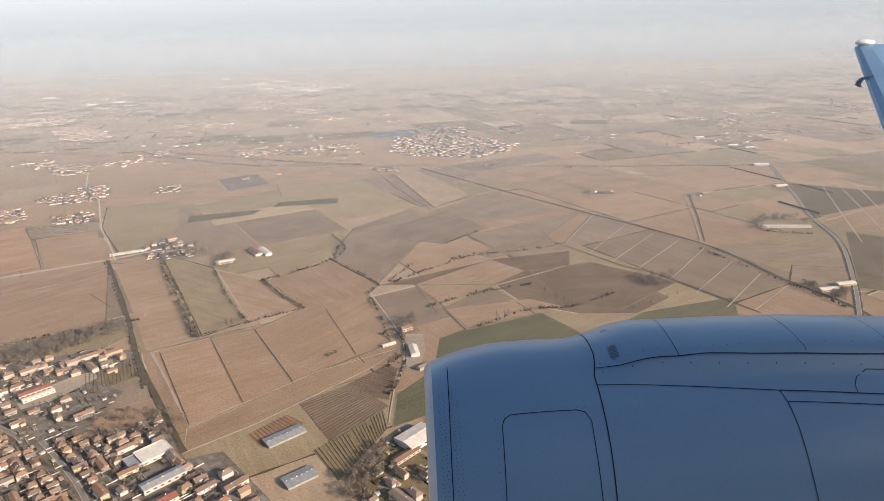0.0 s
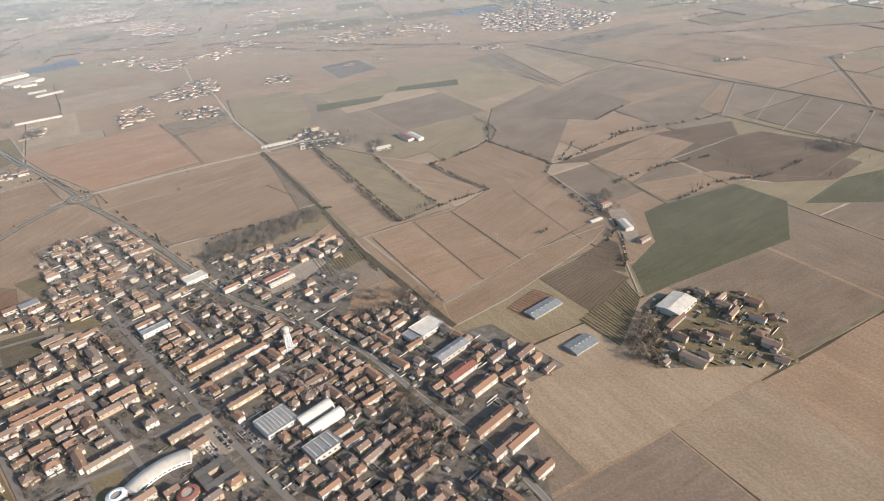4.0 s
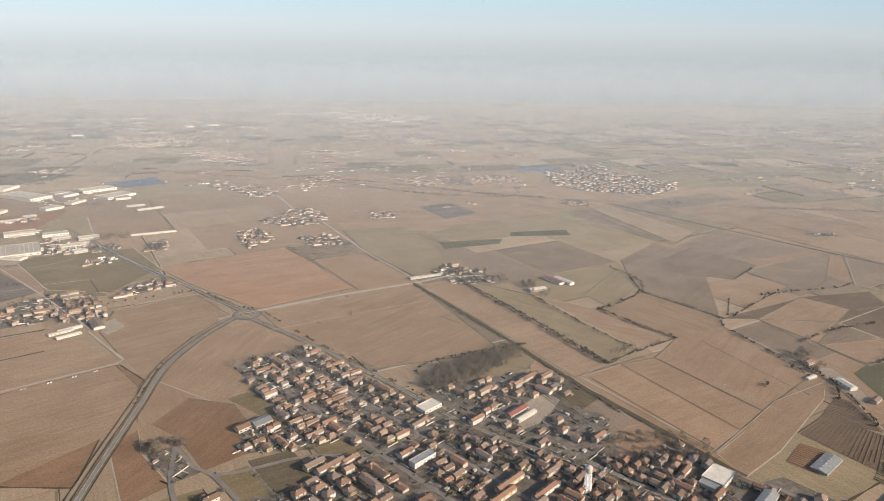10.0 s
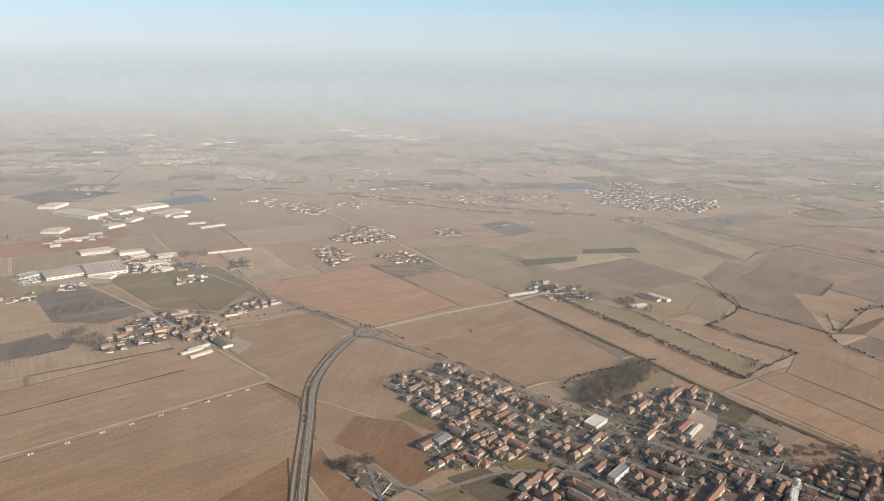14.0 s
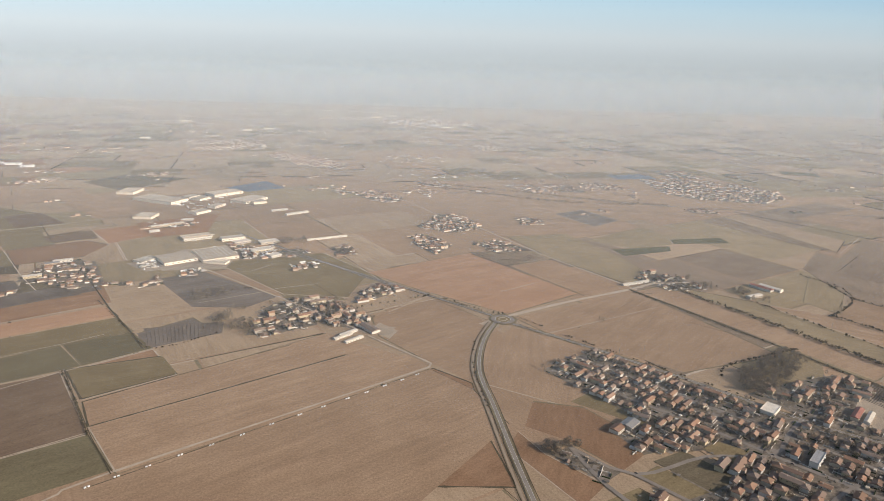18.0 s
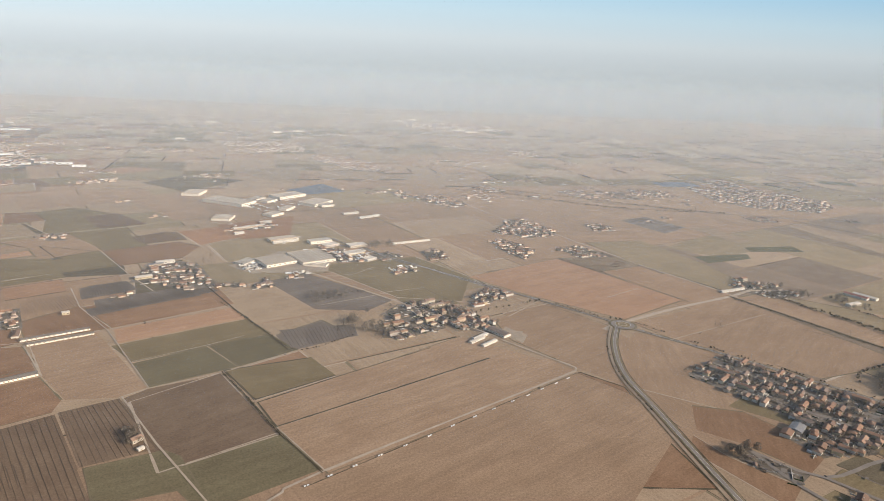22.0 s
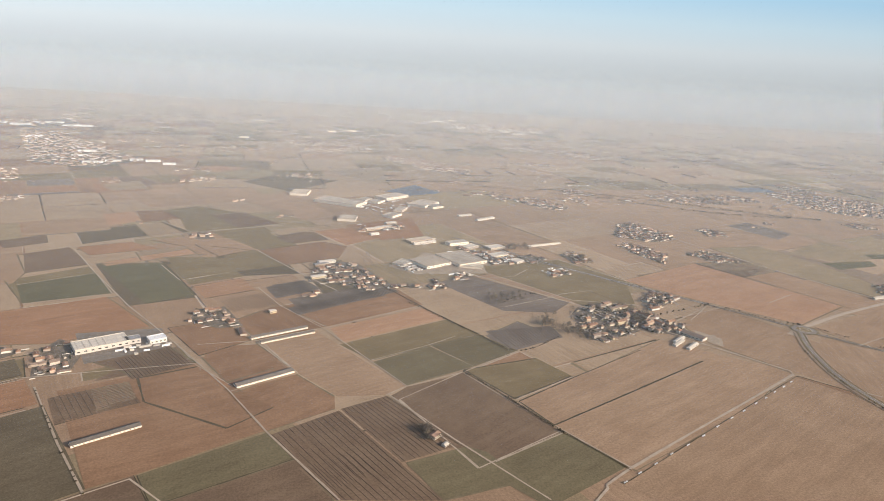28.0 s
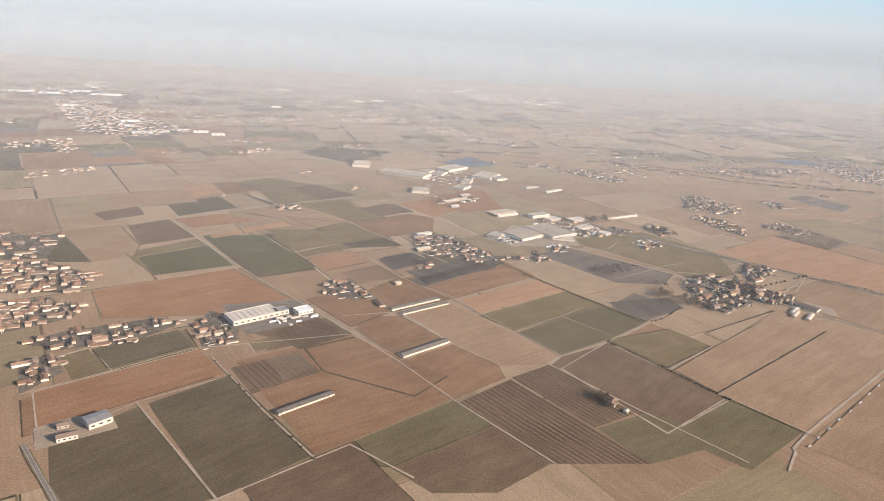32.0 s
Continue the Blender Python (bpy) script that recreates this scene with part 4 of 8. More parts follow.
def curved_hall(x, y, rot, radius, arc, width, h):
    """A long white hall on a curve, with a low vaulted roof and a glazed side."""
    base = tagged(new("hall"), "long curved white sports hall with a vaulted roof", "hall")
    n, m = 14, 6
    for name, mat in (("roof", PALE_SHEET), ("wall", WHITE)):
        vs, fs = [], []
        cols = m + 1 if name == "roof" else 4
        for i in range(n + 1):
            a = radians(arc) * (i / n - 0.5)
            for k in range(cols):
                if name == "roof":
                    u = k / m - 0.5
                    r, z = radius + u * (width + 1.2), h + 2.6 * math.cos(math.pi * u) - 0.2
                else:
                    r, z = ((radius - width / 2, 0), (radius - width / 2, h), (radius + width / 2, h), (radius + width / 2, 0))[k]
                vs.append((math.sin(a) * r, math.cos(a) * r - radius, z))
            if i:
                fs += [((i - 1) * cols + k, (i - 1) * cols + k + 1, i * cols + k + 1, i * cols + k) for k in range(cols - 1)]
        if name == "wall":
            fs += [(0, 1, 2, 3), tuple(n * cols + k for k in (3, 2, 1, 0))]
        ob = new(name, mesh_of(name, vs, fs, mat))
        ob.parent = base
    for i in range(12):
        a = radians(arc) * ((i + 0.5) / 12 - 0.5)
        r = radius - width / 2 - 0.05
        w = part("window", box(0, 0, 1.8, radius * radians(arc) / 12 * 0.6, 0.15, h * 0.3), DARK, base)
        w.matrix_basis = pose(math.sin(a) * r, math.cos(a) * r - radius, 0, 0, 0, -math.degrees(a))
    base.matrix_basis = pose(x, y, BASE, 0, 0, rot)
    CLEAR.append(((x, y), width * 1.6))


def court_school(x, y, rot, size, wing, h):
    """Four flat-roofed wings round an open court."""
    base = tagged(new("school"), "dark flat-roofed school round an open court", "school")
    o = (size - wing) / 2
    for px, py, w, d in ((0, -o, size, wing), (0, o, size, wing), (-o, 0, wing, size - 2 * wing), (o, 0, wing, size - 2 * wing)):
        part("wall", box(px, py, 0, w, d, h), PLASTER, base)
        part("roof", box(px, py, h, w + 0.6, d + 0.6, 0.5), OLD_SHEET, base)
    for k in range(8):
        part("window", box(-size / 2 + (k + 0.5) * size / 8, -size / 2 - 0.03, 1.2, 2.4, 0.15, 1.8), DARK, base)
    base.matrix_basis = pose(x, y, BASE, 0, 0, rot)
    CLEAR.append(((x, y), size * 0.6))


def round_hall(x, y, r, h, mat, label):
    """A round building with a ring roof round a sunk middle."""
    base = tagged(new("round_hall"), label, "hall")
    bm = bmesh.new()
    bmesh.ops.create_cone(bm, cap_ends=True, segments=28, radius1=r, radius2=r, depth=h, matrix=Matrix.Translation((0, 0, h / 2)))
    part("wall", bm, PLASTER, base)
    n = 28
    vs = [(math.cos(6.28318 * k / n) * q, math.sin(6.28318 * k / n) * q, z) for k in range(n) for q, z in ((r + 0.6, h + 0.1), (r * 0.62, h + 1.8), (r * 0.55, h + 0.4))]
    fs = [(3 * k + j, 3 * ((k + 1) % n) + j, 3 * ((k + 1) % n) + j + 1, 3 * k + j + 1) for k in range(n) for j in (0, 1)]
    ring = new("roof", mesh_of("roof", vs, fs, mat))
    ring.parent = base
    base.matrix_basis = pose(x, y, BASE)
    CLEAR.append(((x, y), r + 3))


def roundabout(x, y, inner, outer):
    """A ring of asphalt round a grass island with a kerb and a few bushes."""
    def disc(name, r0, r1, z, mat, parent=None):
        n = 40
        vs = [(math.cos(6.28318 * k / n) * r, math.sin(6.28318 * k / n) * r, z) for k in range(n) for r in (r0, r1)]
        fs = [(2 * k, 2 * k + 1, (2 * k + 3) % (2 * n), (2 * k + 2) % (2 * n)) for k in range(n)]
        ob = new(name, mesh_of(name, vs, fs, mat))
        ob.parent = parent
        return ob
    ring = tagged(disc("roundabout", inner, outer, 1.35, ASPHALT), "asphalt roundabout with a grass island on a country road", "roundabout", kind="structure")
    disc("verge", outer, outer + 5, 0.75, VERGE, ring)
    disc("kerb", inner - 0.6, inner, 1.45, KERB, ring)
    disc("island", 0.2, inner - 0.6, 1.4, LAND["olive"], ring)
    disc("path", inner * 0.45, inner * 0.6, 1.5, TRACK, ring)
    ring.matrix_basis = pose(x, y, 0)
    CLEAR.append(((x, y), outer + 6))


# ---- land ----
ground = new("ground", mesh_of("ground", [(-30000, -20000, 0), (30000, -20000, 0), (30000, 40000, 0), (-30000, 40000, 0)], [(0, 1, 2, 3)], LAND["tan"], [(0, 0), (60000, 0), (60000, 60000), (0, 60000)]))
tagged(ground, "flat farm plain of brown winter fields", "ground", kind="structure")

# ---- country left to chance, behind and between the fields below ----
patchwork(1, -4300, 150, 2600, 3000, 29, 140, ["soil", "red", "olive", "deep", "tan", "dark", "soil", "tan", "grey"])
patchwork(2, -2300, -1200, 2600, 3700, 29, 190, ["tan", "straw", "straw", "tan", "straw", "meadow"])
patchwork(3, -100, -700, 3300, 2700, 28, 210, ["tan", "umber", "straw", "tan", "umber", "meadow"])
patchwork(4, -7600, 1800, 5200, 3800, 22, 140, ["soil", "tan", "rose", "olive", "meadow", "pale", "tan", "straw", "dark"], far=True)
patchwork(5, -2900, 2700, 4200, 3200, 12, 170, ["tan", "straw", "straw", "meadow", "pale", "tan", "straw", "olive"], far=True)
patchwork(6, 1000, 1600, 5200, 4200, 17, 180, ["tan", "umber", "straw", "meadow", "umber", "tan", "olive"], far=True)
patchwork(7, -12500, 4300, 21000, 5400, 9, 300, ["tan", "straw", "tan", "meadow", "pale", "rose", "straw", "meadow"], far=True)
farmsteads(21, 150, -5200, 3800, 2700, 4800)
farmsteads(22, 620, -9500, 6500, 4800, 9000)

# ---- roads, streets, tracks and ditches ----
lane("road", 7, (-1093, 1277), (-944, 1141), (-799, 992), (-670, 853), (-561, 776), (-544, 762))
lane("road", 7, (-517, 759), (-430, 671), (-348, 568), (-282, 492), (-243, 433), (-223, 396))
lane("road", 5.5, (-1131, 1324), (-1309, 1497), (-1610, 1788), (-1852, 2037))
lane("road", 5, (-1263, 1462), (-1399, 1570), (-1534, 1708), (-1625, 1783), (-1707, 1898), (-1794, 1922))
curve = [(-1128, 1288), (-1167, 1190), (-1192, 1060), (-1184, 924), (-1174, 763), (-1160, 600), (-1145, 400)]
lane("road", 6.5, *curve)
lane("path", 4.5, *[(x - 12.5, y - 1) for x, y in curve])
for off, wide in ((-8, 1.3), (-16.5, 1.0), (7.5, 1.5)):
    lane("ditch", wide, *[(x + off, y) for x, y in curve])
lane("track", 7.5, (-1306, 2597), (-1181, 2310), (-1052, 2124), (-895, 1786), (-749, 1533))
lane("track", 14, (-1093, 1322), (-935, 1414), (-754, 1504), (-672, 1554), (-629, 1556), (-573, 1564))
lane("ditch", 8, (-754, 1504), (-636, 1290), (-558, 1145), (-493, 1013), (-431, 894))
lane("ditch", 8, (-474, 977), (-367, 803), (-314, 718))
lane("street", 8, (-800, 780), (-724, 698), (-611, 577), (-541, 500), (-477, 432))
lane("street", 7, (-1018, 741), (-884, 588), (-763, 456))
lane("street", 7, (-1090, 809), (-1050, 690), (-932, 548), (-860, 465))
lane("street", 6.5, (-1090, 809), (-1018, 741), (-900, 780), (-800, 780), (-738, 839), (-692, 878))
lane("street", 6.5, (-869, 716), (-779, 626), (-696, 541), (-648, 487))
lane("street", 6.5, (-1059, 1057), (-881, 876), (-790, 772))
lane("street", 6.5, (-1001, 1115), (-873, 974), (-756, 842), (-652, 726), (-583, 646))
lane("street", 6.5, (-705, 525), (-654, 558), (-599, 595), (-540, 640), (-496, 669))
lane("street", 6.5, (-884, 588), (-831, 632), (-773, 680), (-719, 710))
lane("street", 6.5, (-763, 456), (-716, 494), (-677, 514))
lane("street", 6.5, (-292, 702), (-240, 640), (-222, 621))
lane("ditch", 9, (19, 2458), (266, 2078), (461, 1790), (688, 1450), (755, 1209), (804, 1073), (811, 999))
lane("road", 8, (1312, 2297), (1159, 1867), (1069, 1630), (1011, 1418), (885, 1178), (793, 1024))
lane("road", 6, (-1953, 2868), (-1426, 2824), (-655, 2724), (-216, 2553), (357, 2442), (1273, 2283), (1886, 2118))
lane("track", 3.6, (837, 1915), (753, 1646), (688, 1450))
lane("ditch", 3, (849, 1913), (773, 1670), (702, 1466))
lane("track", 3, (-87, 1271), (-105, 1242), (-60, 1100), (-33, 1006), (-32, 917), (-44, 850), (-50, 762))
lane("track", 3, (859, 1131), (904, 1117))
lane("track", 3.6, (1244, 2046), (1474, 1914))
lane("track", 5.5, (-1399, 1213), (-1282, 1089))
lane("track", 5.5, (-1328, 1137), (-1290, 1100), (-1278, 1086), (-1283, 1069), (-1314, 1047), (-1716, 765), (-1763, 720), (-1799, 679))
lane("track", 6, (-1861, 1666), (-1601, 1423), (-1404, 1227))
lane("track", 3.6, (-3021, 2113), (-2712, 2332), (-2380, 2658))
lane("track", 5, (-2884, 1828), (-2661, 1968), (-2430, 2122), (-2234, 2304), (-2068, 2395))
lane("track", 3.6, (-2298, 1367), (-2187, 1239), (-2024, 998))
lane("track", 3.6, (-2055, 967), (-1957, 834), (-1883, 742), (-1846, 696))
lane("track", 3.6, (-2309, 1166), (-2218, 1044))
lane("track", 3.6, (-2416, 1150), (-2313, 1174), (-2203, 1238))
lane("track", 3.6, (-2185, 1247), (-1977, 1394))
lane("track", 3, (-2024, 998), (-1920, 1057), (-1800, 1155))
lane("track", 3, (-1843, 957), (-1722, 1045))
lane("track", 3, (-1905, 779), (-1788, 856))
lane("track", 2.5, (-2088, 1098), (-1979, 1171), (-1918, 1220))
lane("track", 4, (-2912, 1755), (-2780, 1566), (-2615, 1343))
lane("track", 4, (-2615, 1343), (-2472, 1172), (-2318, 976), (-2233, 850), (-2115, 695))
lane("track", 3, (-2371, 1487), (-2298, 1367))
lane("track", 3.6, (-2433, 1800), (-2268, 1580), (-2182, 1478))
lane("track", 3.6, (-2619, 974), (-2509, 816), (-2426, 706))
lane("track", 3.6, (-2690, 835), (-2602, 723), (-2531, 632))
lane("track", 3.6, (-2554, 613), (-2504, 649), (-2426, 706), (-2383, 736), (-2301, 667))
lane("track", 3.6, (-2785, 722), (-2690, 835), (-2595, 902))
lane("track", 3.6, (-2856, 854), (-2761, 923), (-2659, 1003), (-2402, 1069))
lane("road", 5, (-2791, 733), (-2737, 667), (-2691, 612))
lane("track", 5, (-3243, 1578), (-3056, 1702), (-2872, 1813), (-2681, 1972), (-2429, 2111))
lane("ditch", 1.2, (-1919, 1063), (-1855, 963), (-1784, 855), (-1716, 760))
lane("ditch", 1.2, (-1920, 1057), (-1852, 957), (-1788, 856), (-1716, 765))
lane("ditch", 3, (-2076, 1527), (-1965, 1359), (-1875, 1236), (-1822, 1155))
lane("ditch", 1.2, (-377, 1052), (-266, 832))
lane("ditch", 1.2, (-305, 1079), (-202, 885))
lane("ditch", 1.2, (-448, 1003), (-328, 782))
lane("ditch", 1.2, (-185, 1157), (-111, 965))
lane("track", 1.8, (-463, 1006), (-403, 1057), (-338, 1097))
lane("track", 2.2, (-328, 775), (-262, 831), (-164, 915), (-47, 975))
lane("ditch", 1.2, (-11, 1263), (30, 1116))
lane("ditch", 1.2, (42, 1141), (78, 1039))
lane("ditch", 3, (341, 1502), (449, 1329), (522, 1251), (626, 1054))
lane("track", 2.5, (507, 1747), (356, 1479))
lane("track", 2.5, (558, 1629), (401, 1411))
lane("track", 2.5, (605, 1547), (436, 1348))
lane("track", 2.5, (647, 1486), (486, 1306))
lane("track", 2.5, (680, 1417), (528, 1234))
lane("track", 2.5, (704, 1324), (548, 1156))
lane("track", 2.5, (726, 1244), (577, 1084))
lane("track", 2.5, (750, 1178), (622, 1067))
lane("track", 3, (1317, 1993), (1062, 1412))
lane("track", 3, (1368, 1985), (1170, 1488))
lane("track", 3, (1419, 1977), (1252, 1578))
lane("ditch", 3, (559, 2365), (583, 2291), (706, 2150), (800, 2084))
lane("ditch", 3, (320, 2335), (481, 2152), (583, 1990), (625, 1947))
lane("ditch", 3, (-129, 2361), (-72, 2154), (2, 1954), (43, 1849))
lane("track", 3, (43, 1849), (264, 2062))
lane("ditch", 1.2, (261, 1724), (336, 1659), (460, 1754))
lane("ditch", 1.2, (-1106, 1862), (-1030, 1699), (-885, 1454))
lane("ditch", 1.2, (-697, 1287), (-618, 1209))
lane("track", 3, (-1048, 1213), (-731, 1379))
lane("ditch", 1.2, (-1265, 1437), (-1145, 1296))
lane("track", 3, (-1361, 1342), (-1267, 1450))
lane("track", 3, (-1401, 1333), (-1278, 1437))

# ---- fields ----
field("green", (31, 1010), (83, 1045), (226, 1096), (279, 1007), (219, 876), (5, 778), (-44, 752), (-41, 834), (17, 903), margin=True)
field("rose", (-463, 1006), (-377, 1052), (-266, 832), (-328, 782), margin=True)
field("rose", (-377, 1052), (-305, 1079), (-202, 885), (-262, 831), margin=True)
field("rose", (-305, 1079), (-229, 1166), (-105, 1227), (-57, 999), (-183, 900), margin=True)
field("tan", (-328, 772), (-262, 826), (-49, 965), (-80, 920), (-234, 776), (-314, 718), margin=True)
field("tan", (-740, 1495), (-652, 1538), (-403, 1061), (-466, 1010), margin=True)
field("meadow", (-637, 1535), (-476, 1419), (-328, 1115), (-393, 1059), margin=True)
field("tan", (-465, 1406), (-335, 1325), (-229, 1166), (-322, 1114), margin=True)
field("rose", (-608, 931), (-530, 1073), (-478, 1008), (-574, 890), margin=True)
field("rose", (-1030, 1699), (-897, 1767), (-773, 1517), (-883, 1461), margin=True)
orchard(7, 16, (-1129, 1831), (-930, 1852), (-886, 1767), (-1042, 1701), height=9.0, ground="grey")
field("meadow", (-981, 2022), (-773, 2070), (-678, 1797), (-645, 1578), (-741, 1542), (-893, 1787), margin=True)
field("meadow", (-720, 1990), (-480, 2170), (-340, 2010), (-590, 1880), margin=True)
field("green", (-676, 1881), (-475, 1924), (-493, 1868), (-662, 1809), margin=True)
field("green", (-439, 2011), (-251, 2040), (-250, 1969), (-449, 1954), margin=True)
field("grey", (-736, 2383), (-608, 2460), (-519, 2285), (-641, 2177), margin=True)
field("pale", (-498, 2281), (-421, 2296), (-351, 2094), (-439, 2069), margin=True)
field("meadow", (-351, 1416), (-198, 1630), (-190, 1495), (-310, 1336), margin=True)
field("tan", (-206, 1439), (-88, 1270), (-105, 1227), (-229, 1166), (-332, 1324), margin=True)
field("umber", (-173, 1698), (-14, 1877), (42, 1662), (-87, 1276), (-204, 1438), (-193, 1582), margin=True)
field("dark", (-85, 1269), (180, 1402), (360, 1436), (338, 1343), (161, 1246), (-23, 1265), margin=True)
field("dark", (338, 1343), (423, 1286), (490, 1142), (403, 1077), (293, 1087), (241, 1116), (192, 1163), (159, 1240), margin=True)
field("umber", (45, 1124), (140, 1174), (188, 1150), (216, 1090), (81, 1037), margin=True)
field("green", (303, 994), (415, 1080), (610, 1130), (547, 952), margin=True)
field("umber", (43, 1831), (261, 2039), (428, 1795), (268, 1722), (92, 1691), (-78, 1703), margin=True)
field("umber", (-77, 1677), (84, 1825), (188, 1642), (68, 1528), (-45, 1574), margin=True)
field("pale", (-77, 2352), (8, 2418), (176, 2015), (52, 1873), margin=True)
field("umber", (817, 1285), (924, 1255), (852, 1146), (758, 1192), margin=True)
field("deep", (1231, 2007), (1436, 1860), (1348, 1738), (1069, 1630), margin=True)
field("deep", (1079, 1500), (1139, 1446), (913, 1130), (877, 1149), margin=True)
field("umber", (692, 1428), (804, 1444), (973, 1381), (929, 1272), (821, 1303), (718, 1353), margin=True)
field("tan", (310, 1529), (457, 1743), (499, 1749), (359, 1491), (251, 1470), margin=True)
field("umber", (138, 1442), (324, 1599), (341, 1502), (167, 1407), margin=True)
field("tan", (-11, 1263), (166, 1399), (232, 1318), (48, 1140), margin=True)
field("tan", (47, 1132), (217, 1163), (284, 1115), (227, 1101), (84, 1049), margin=True)
field("dark", (244, 1317), (392, 1354), (533, 1218), (375, 1093), (277, 1129), margin=True)
field("meadow", (318, 3425), (1031, 3189), (895, 2835), (485, 2814), margin=True)
field("green", (898, 3641), (1087, 3572), (1030, 3429), (847, 3494), margin=True)
field("tan", (-1399, 1326), (-1263, 1425), (-1144, 1287), (-1188, 1129), (-1213, 1018), (-1276, 1084), (-1378, 1212), margin=True)
field("soil", (-1544, 865), (-1276, 1066), (-1211, 1008), (-1204, 830), (-1184, 718), (-1469, 731), margin=True)
field("tan", (-1204, 1014), (-1160, 1177), (-1096, 1261), (-950, 1095), (-1043, 1098), (-1073, 1042), (-1009, 968), (-1077, 933), margin=True)
field("olive", (-1054, 941), (-982, 996), (-902, 909), (-889, 858), (-935, 844), margin=True)
field("soil", (-1145, 867), (-1117, 943), (-1038, 922), (-999, 862), (-987, 787), (-1032, 750), (-1090, 827), margin=True)
field("soil", (-1182, 809), (-1158, 852), (-1131, 793), (-1065, 720), (-1108, 677), margin=True)
field("olive", (-1105, 672), (-1023, 713), (-978, 656), (-900, 570), (-1053, 577), margin=True)
field("deep", (-980, 770), (-926, 795), (-877, 730), (-928, 699), margin=True)
field("olive", (-1012, 738), (-978, 760), (-932, 700), (-968, 686), margin=True)
field("tan", (-1016, 1206), (-906, 1300), (-705, 1473), (-754, 1484), (-1084, 1314), margin=True)
field("olive", (-1022, 603), (-1043, 678), (-932, 548), (-860, 465), (-947, 473), margin=True)
field("olive", (-949, 595), (-937, 613), (-839, 514), (-835, 475), margin=True)
field("olive", (-1639, 1500), (-1542, 1541), (-1458, 1421), (-1595, 1423), margin=True)
field("grey", (-1937, 1566), (-1844, 1632), (-1621, 1442), (-1676, 1371), (-1794, 1373), margin=True)
field("olive", (-1830, 1705), (-1555, 1814), (-1415, 1630), (-1457, 1439), (-1610, 1460), margin=True)
field("orange", (-1422, 1630), (-1125, 1827), (-895, 1471), (-1094, 1334), (-1289, 1496), margin=True)
field("tan", (-989, 1217), (-742, 1482), (-588, 1114), (-816, 1044), margin=True)
field("grey", (-1857, 1225), (-1774, 1310), (-1698, 1226), (-1817, 1150), margin=True)
field("tan", (-1709, 760), (-1414, 960), (-1289, 1086), (-1483, 1228), (-1709, 1048), (-1787, 863), margin=True)
field("olive", (-2151, 1166), (-1932, 1310), (-1869, 1236), (-2088, 1098), margin=True)
field("moss", (-2086, 1091), (-1978, 1168), (-1900, 1080), (-2025, 1002), margin=True)
field("moss", (-1977, 1174), (-1869, 1230), (-1802, 1155), (-1898, 1082), margin=True)
field("orange", (-2178, 1245), (-1980, 1376), (-1930, 1317), (-2144, 1176), margin=True)
field("soil", (-2413, 1145), (-2309, 1158), (-2222, 1044), (-2279, 998), (-2315, 970), margin=True)
field("tan", (-2299, 1166), (-2206, 1232), (-2027, 998), (-2060, 967), (-2139, 959), (-2214, 1040), margin=True)
field("soil", (-2310, 961), (-2277, 995), (-2216, 1036), (-2144, 959), (-2140, 919), (-2234, 851), margin=True)
field("dark", (-2024, 997), (-1919, 1050), (-1791, 856), (-1902, 781), (-2052, 964), margin=True)
field("soil", (-1915, 1057), (-1800, 1150), (-1724, 1045), (-1844, 961), margin=True)
field("soil", (-2299, 1378), (-2187, 1253), (-2312, 1179), (-2377, 1276), margin=True)
field("soil", (-2298, 1367), (-2048, 1520), (-1979, 1401), (-2187, 1253), margin=True)
field("deep", (-2247, 1537), (-2174, 1564), (-2112, 1483), (-2208, 1438), margin=True)
field("deep", (-2678, 1695), (-2537, 1762), (-2336, 1698), (-2289, 1602), (-2555, 1538), margin=True)
field("olive", (-2619, 1842), (-2433, 1800), (-2339, 1708), (-2526, 1735), margin=True)
field("dark", (-2419, 1960), (-2334, 2041), (-2259, 1956), (-2351, 1881), margin=True)
field("deep", (-2897, 2013), (-2792, 2102), (-2668, 1982), (-2825, 1884), margin=True)
field("red", (-3274, 2688), (-3125, 2784), (-3018, 2608), (-3181, 2521), margin=True)
field("olive", (-2661, 2041), (-2507, 2137), (-2332, 1870), (-2430, 1812), margin=True)
field("soil", (-2848, 839), (-2759, 919), (-2657, 997), (-2601, 910), (-2693, 842), (-2801, 751), margin=True)
field("dark", (-2582, 938), (-2500, 999), (-2445, 933), (-2535, 862), margin=True)
field("olive", (-2792, 978), (-2691, 1079), (-2651, 1008), (-2757, 923), margin=True)
field("olive", (-2572, 1028), (-2438, 1129), (-2402, 1076), (-2556, 997), margin=True)
field("soil", (-2474, 1011), (-2391, 1058), (-2236, 921), (-2292, 859), (-2436, 933), margin=True)
field("deep", (-2805, 1631), (-2655, 1659), (-2492, 1404), (-2618, 1340), margin=True)
field("olive", (-2942, 1480), (-2812, 1605), (-2673, 1426), (-2830, 1339), margin=True)
field("deep", (-2984, 1923), (-2786, 2065), (-2730, 1964), (-2916, 1807), margin=True)
field("dark", (-3142, 1803), (-3054, 1892), (-3009, 1811), (-3087, 1742), margin=True)

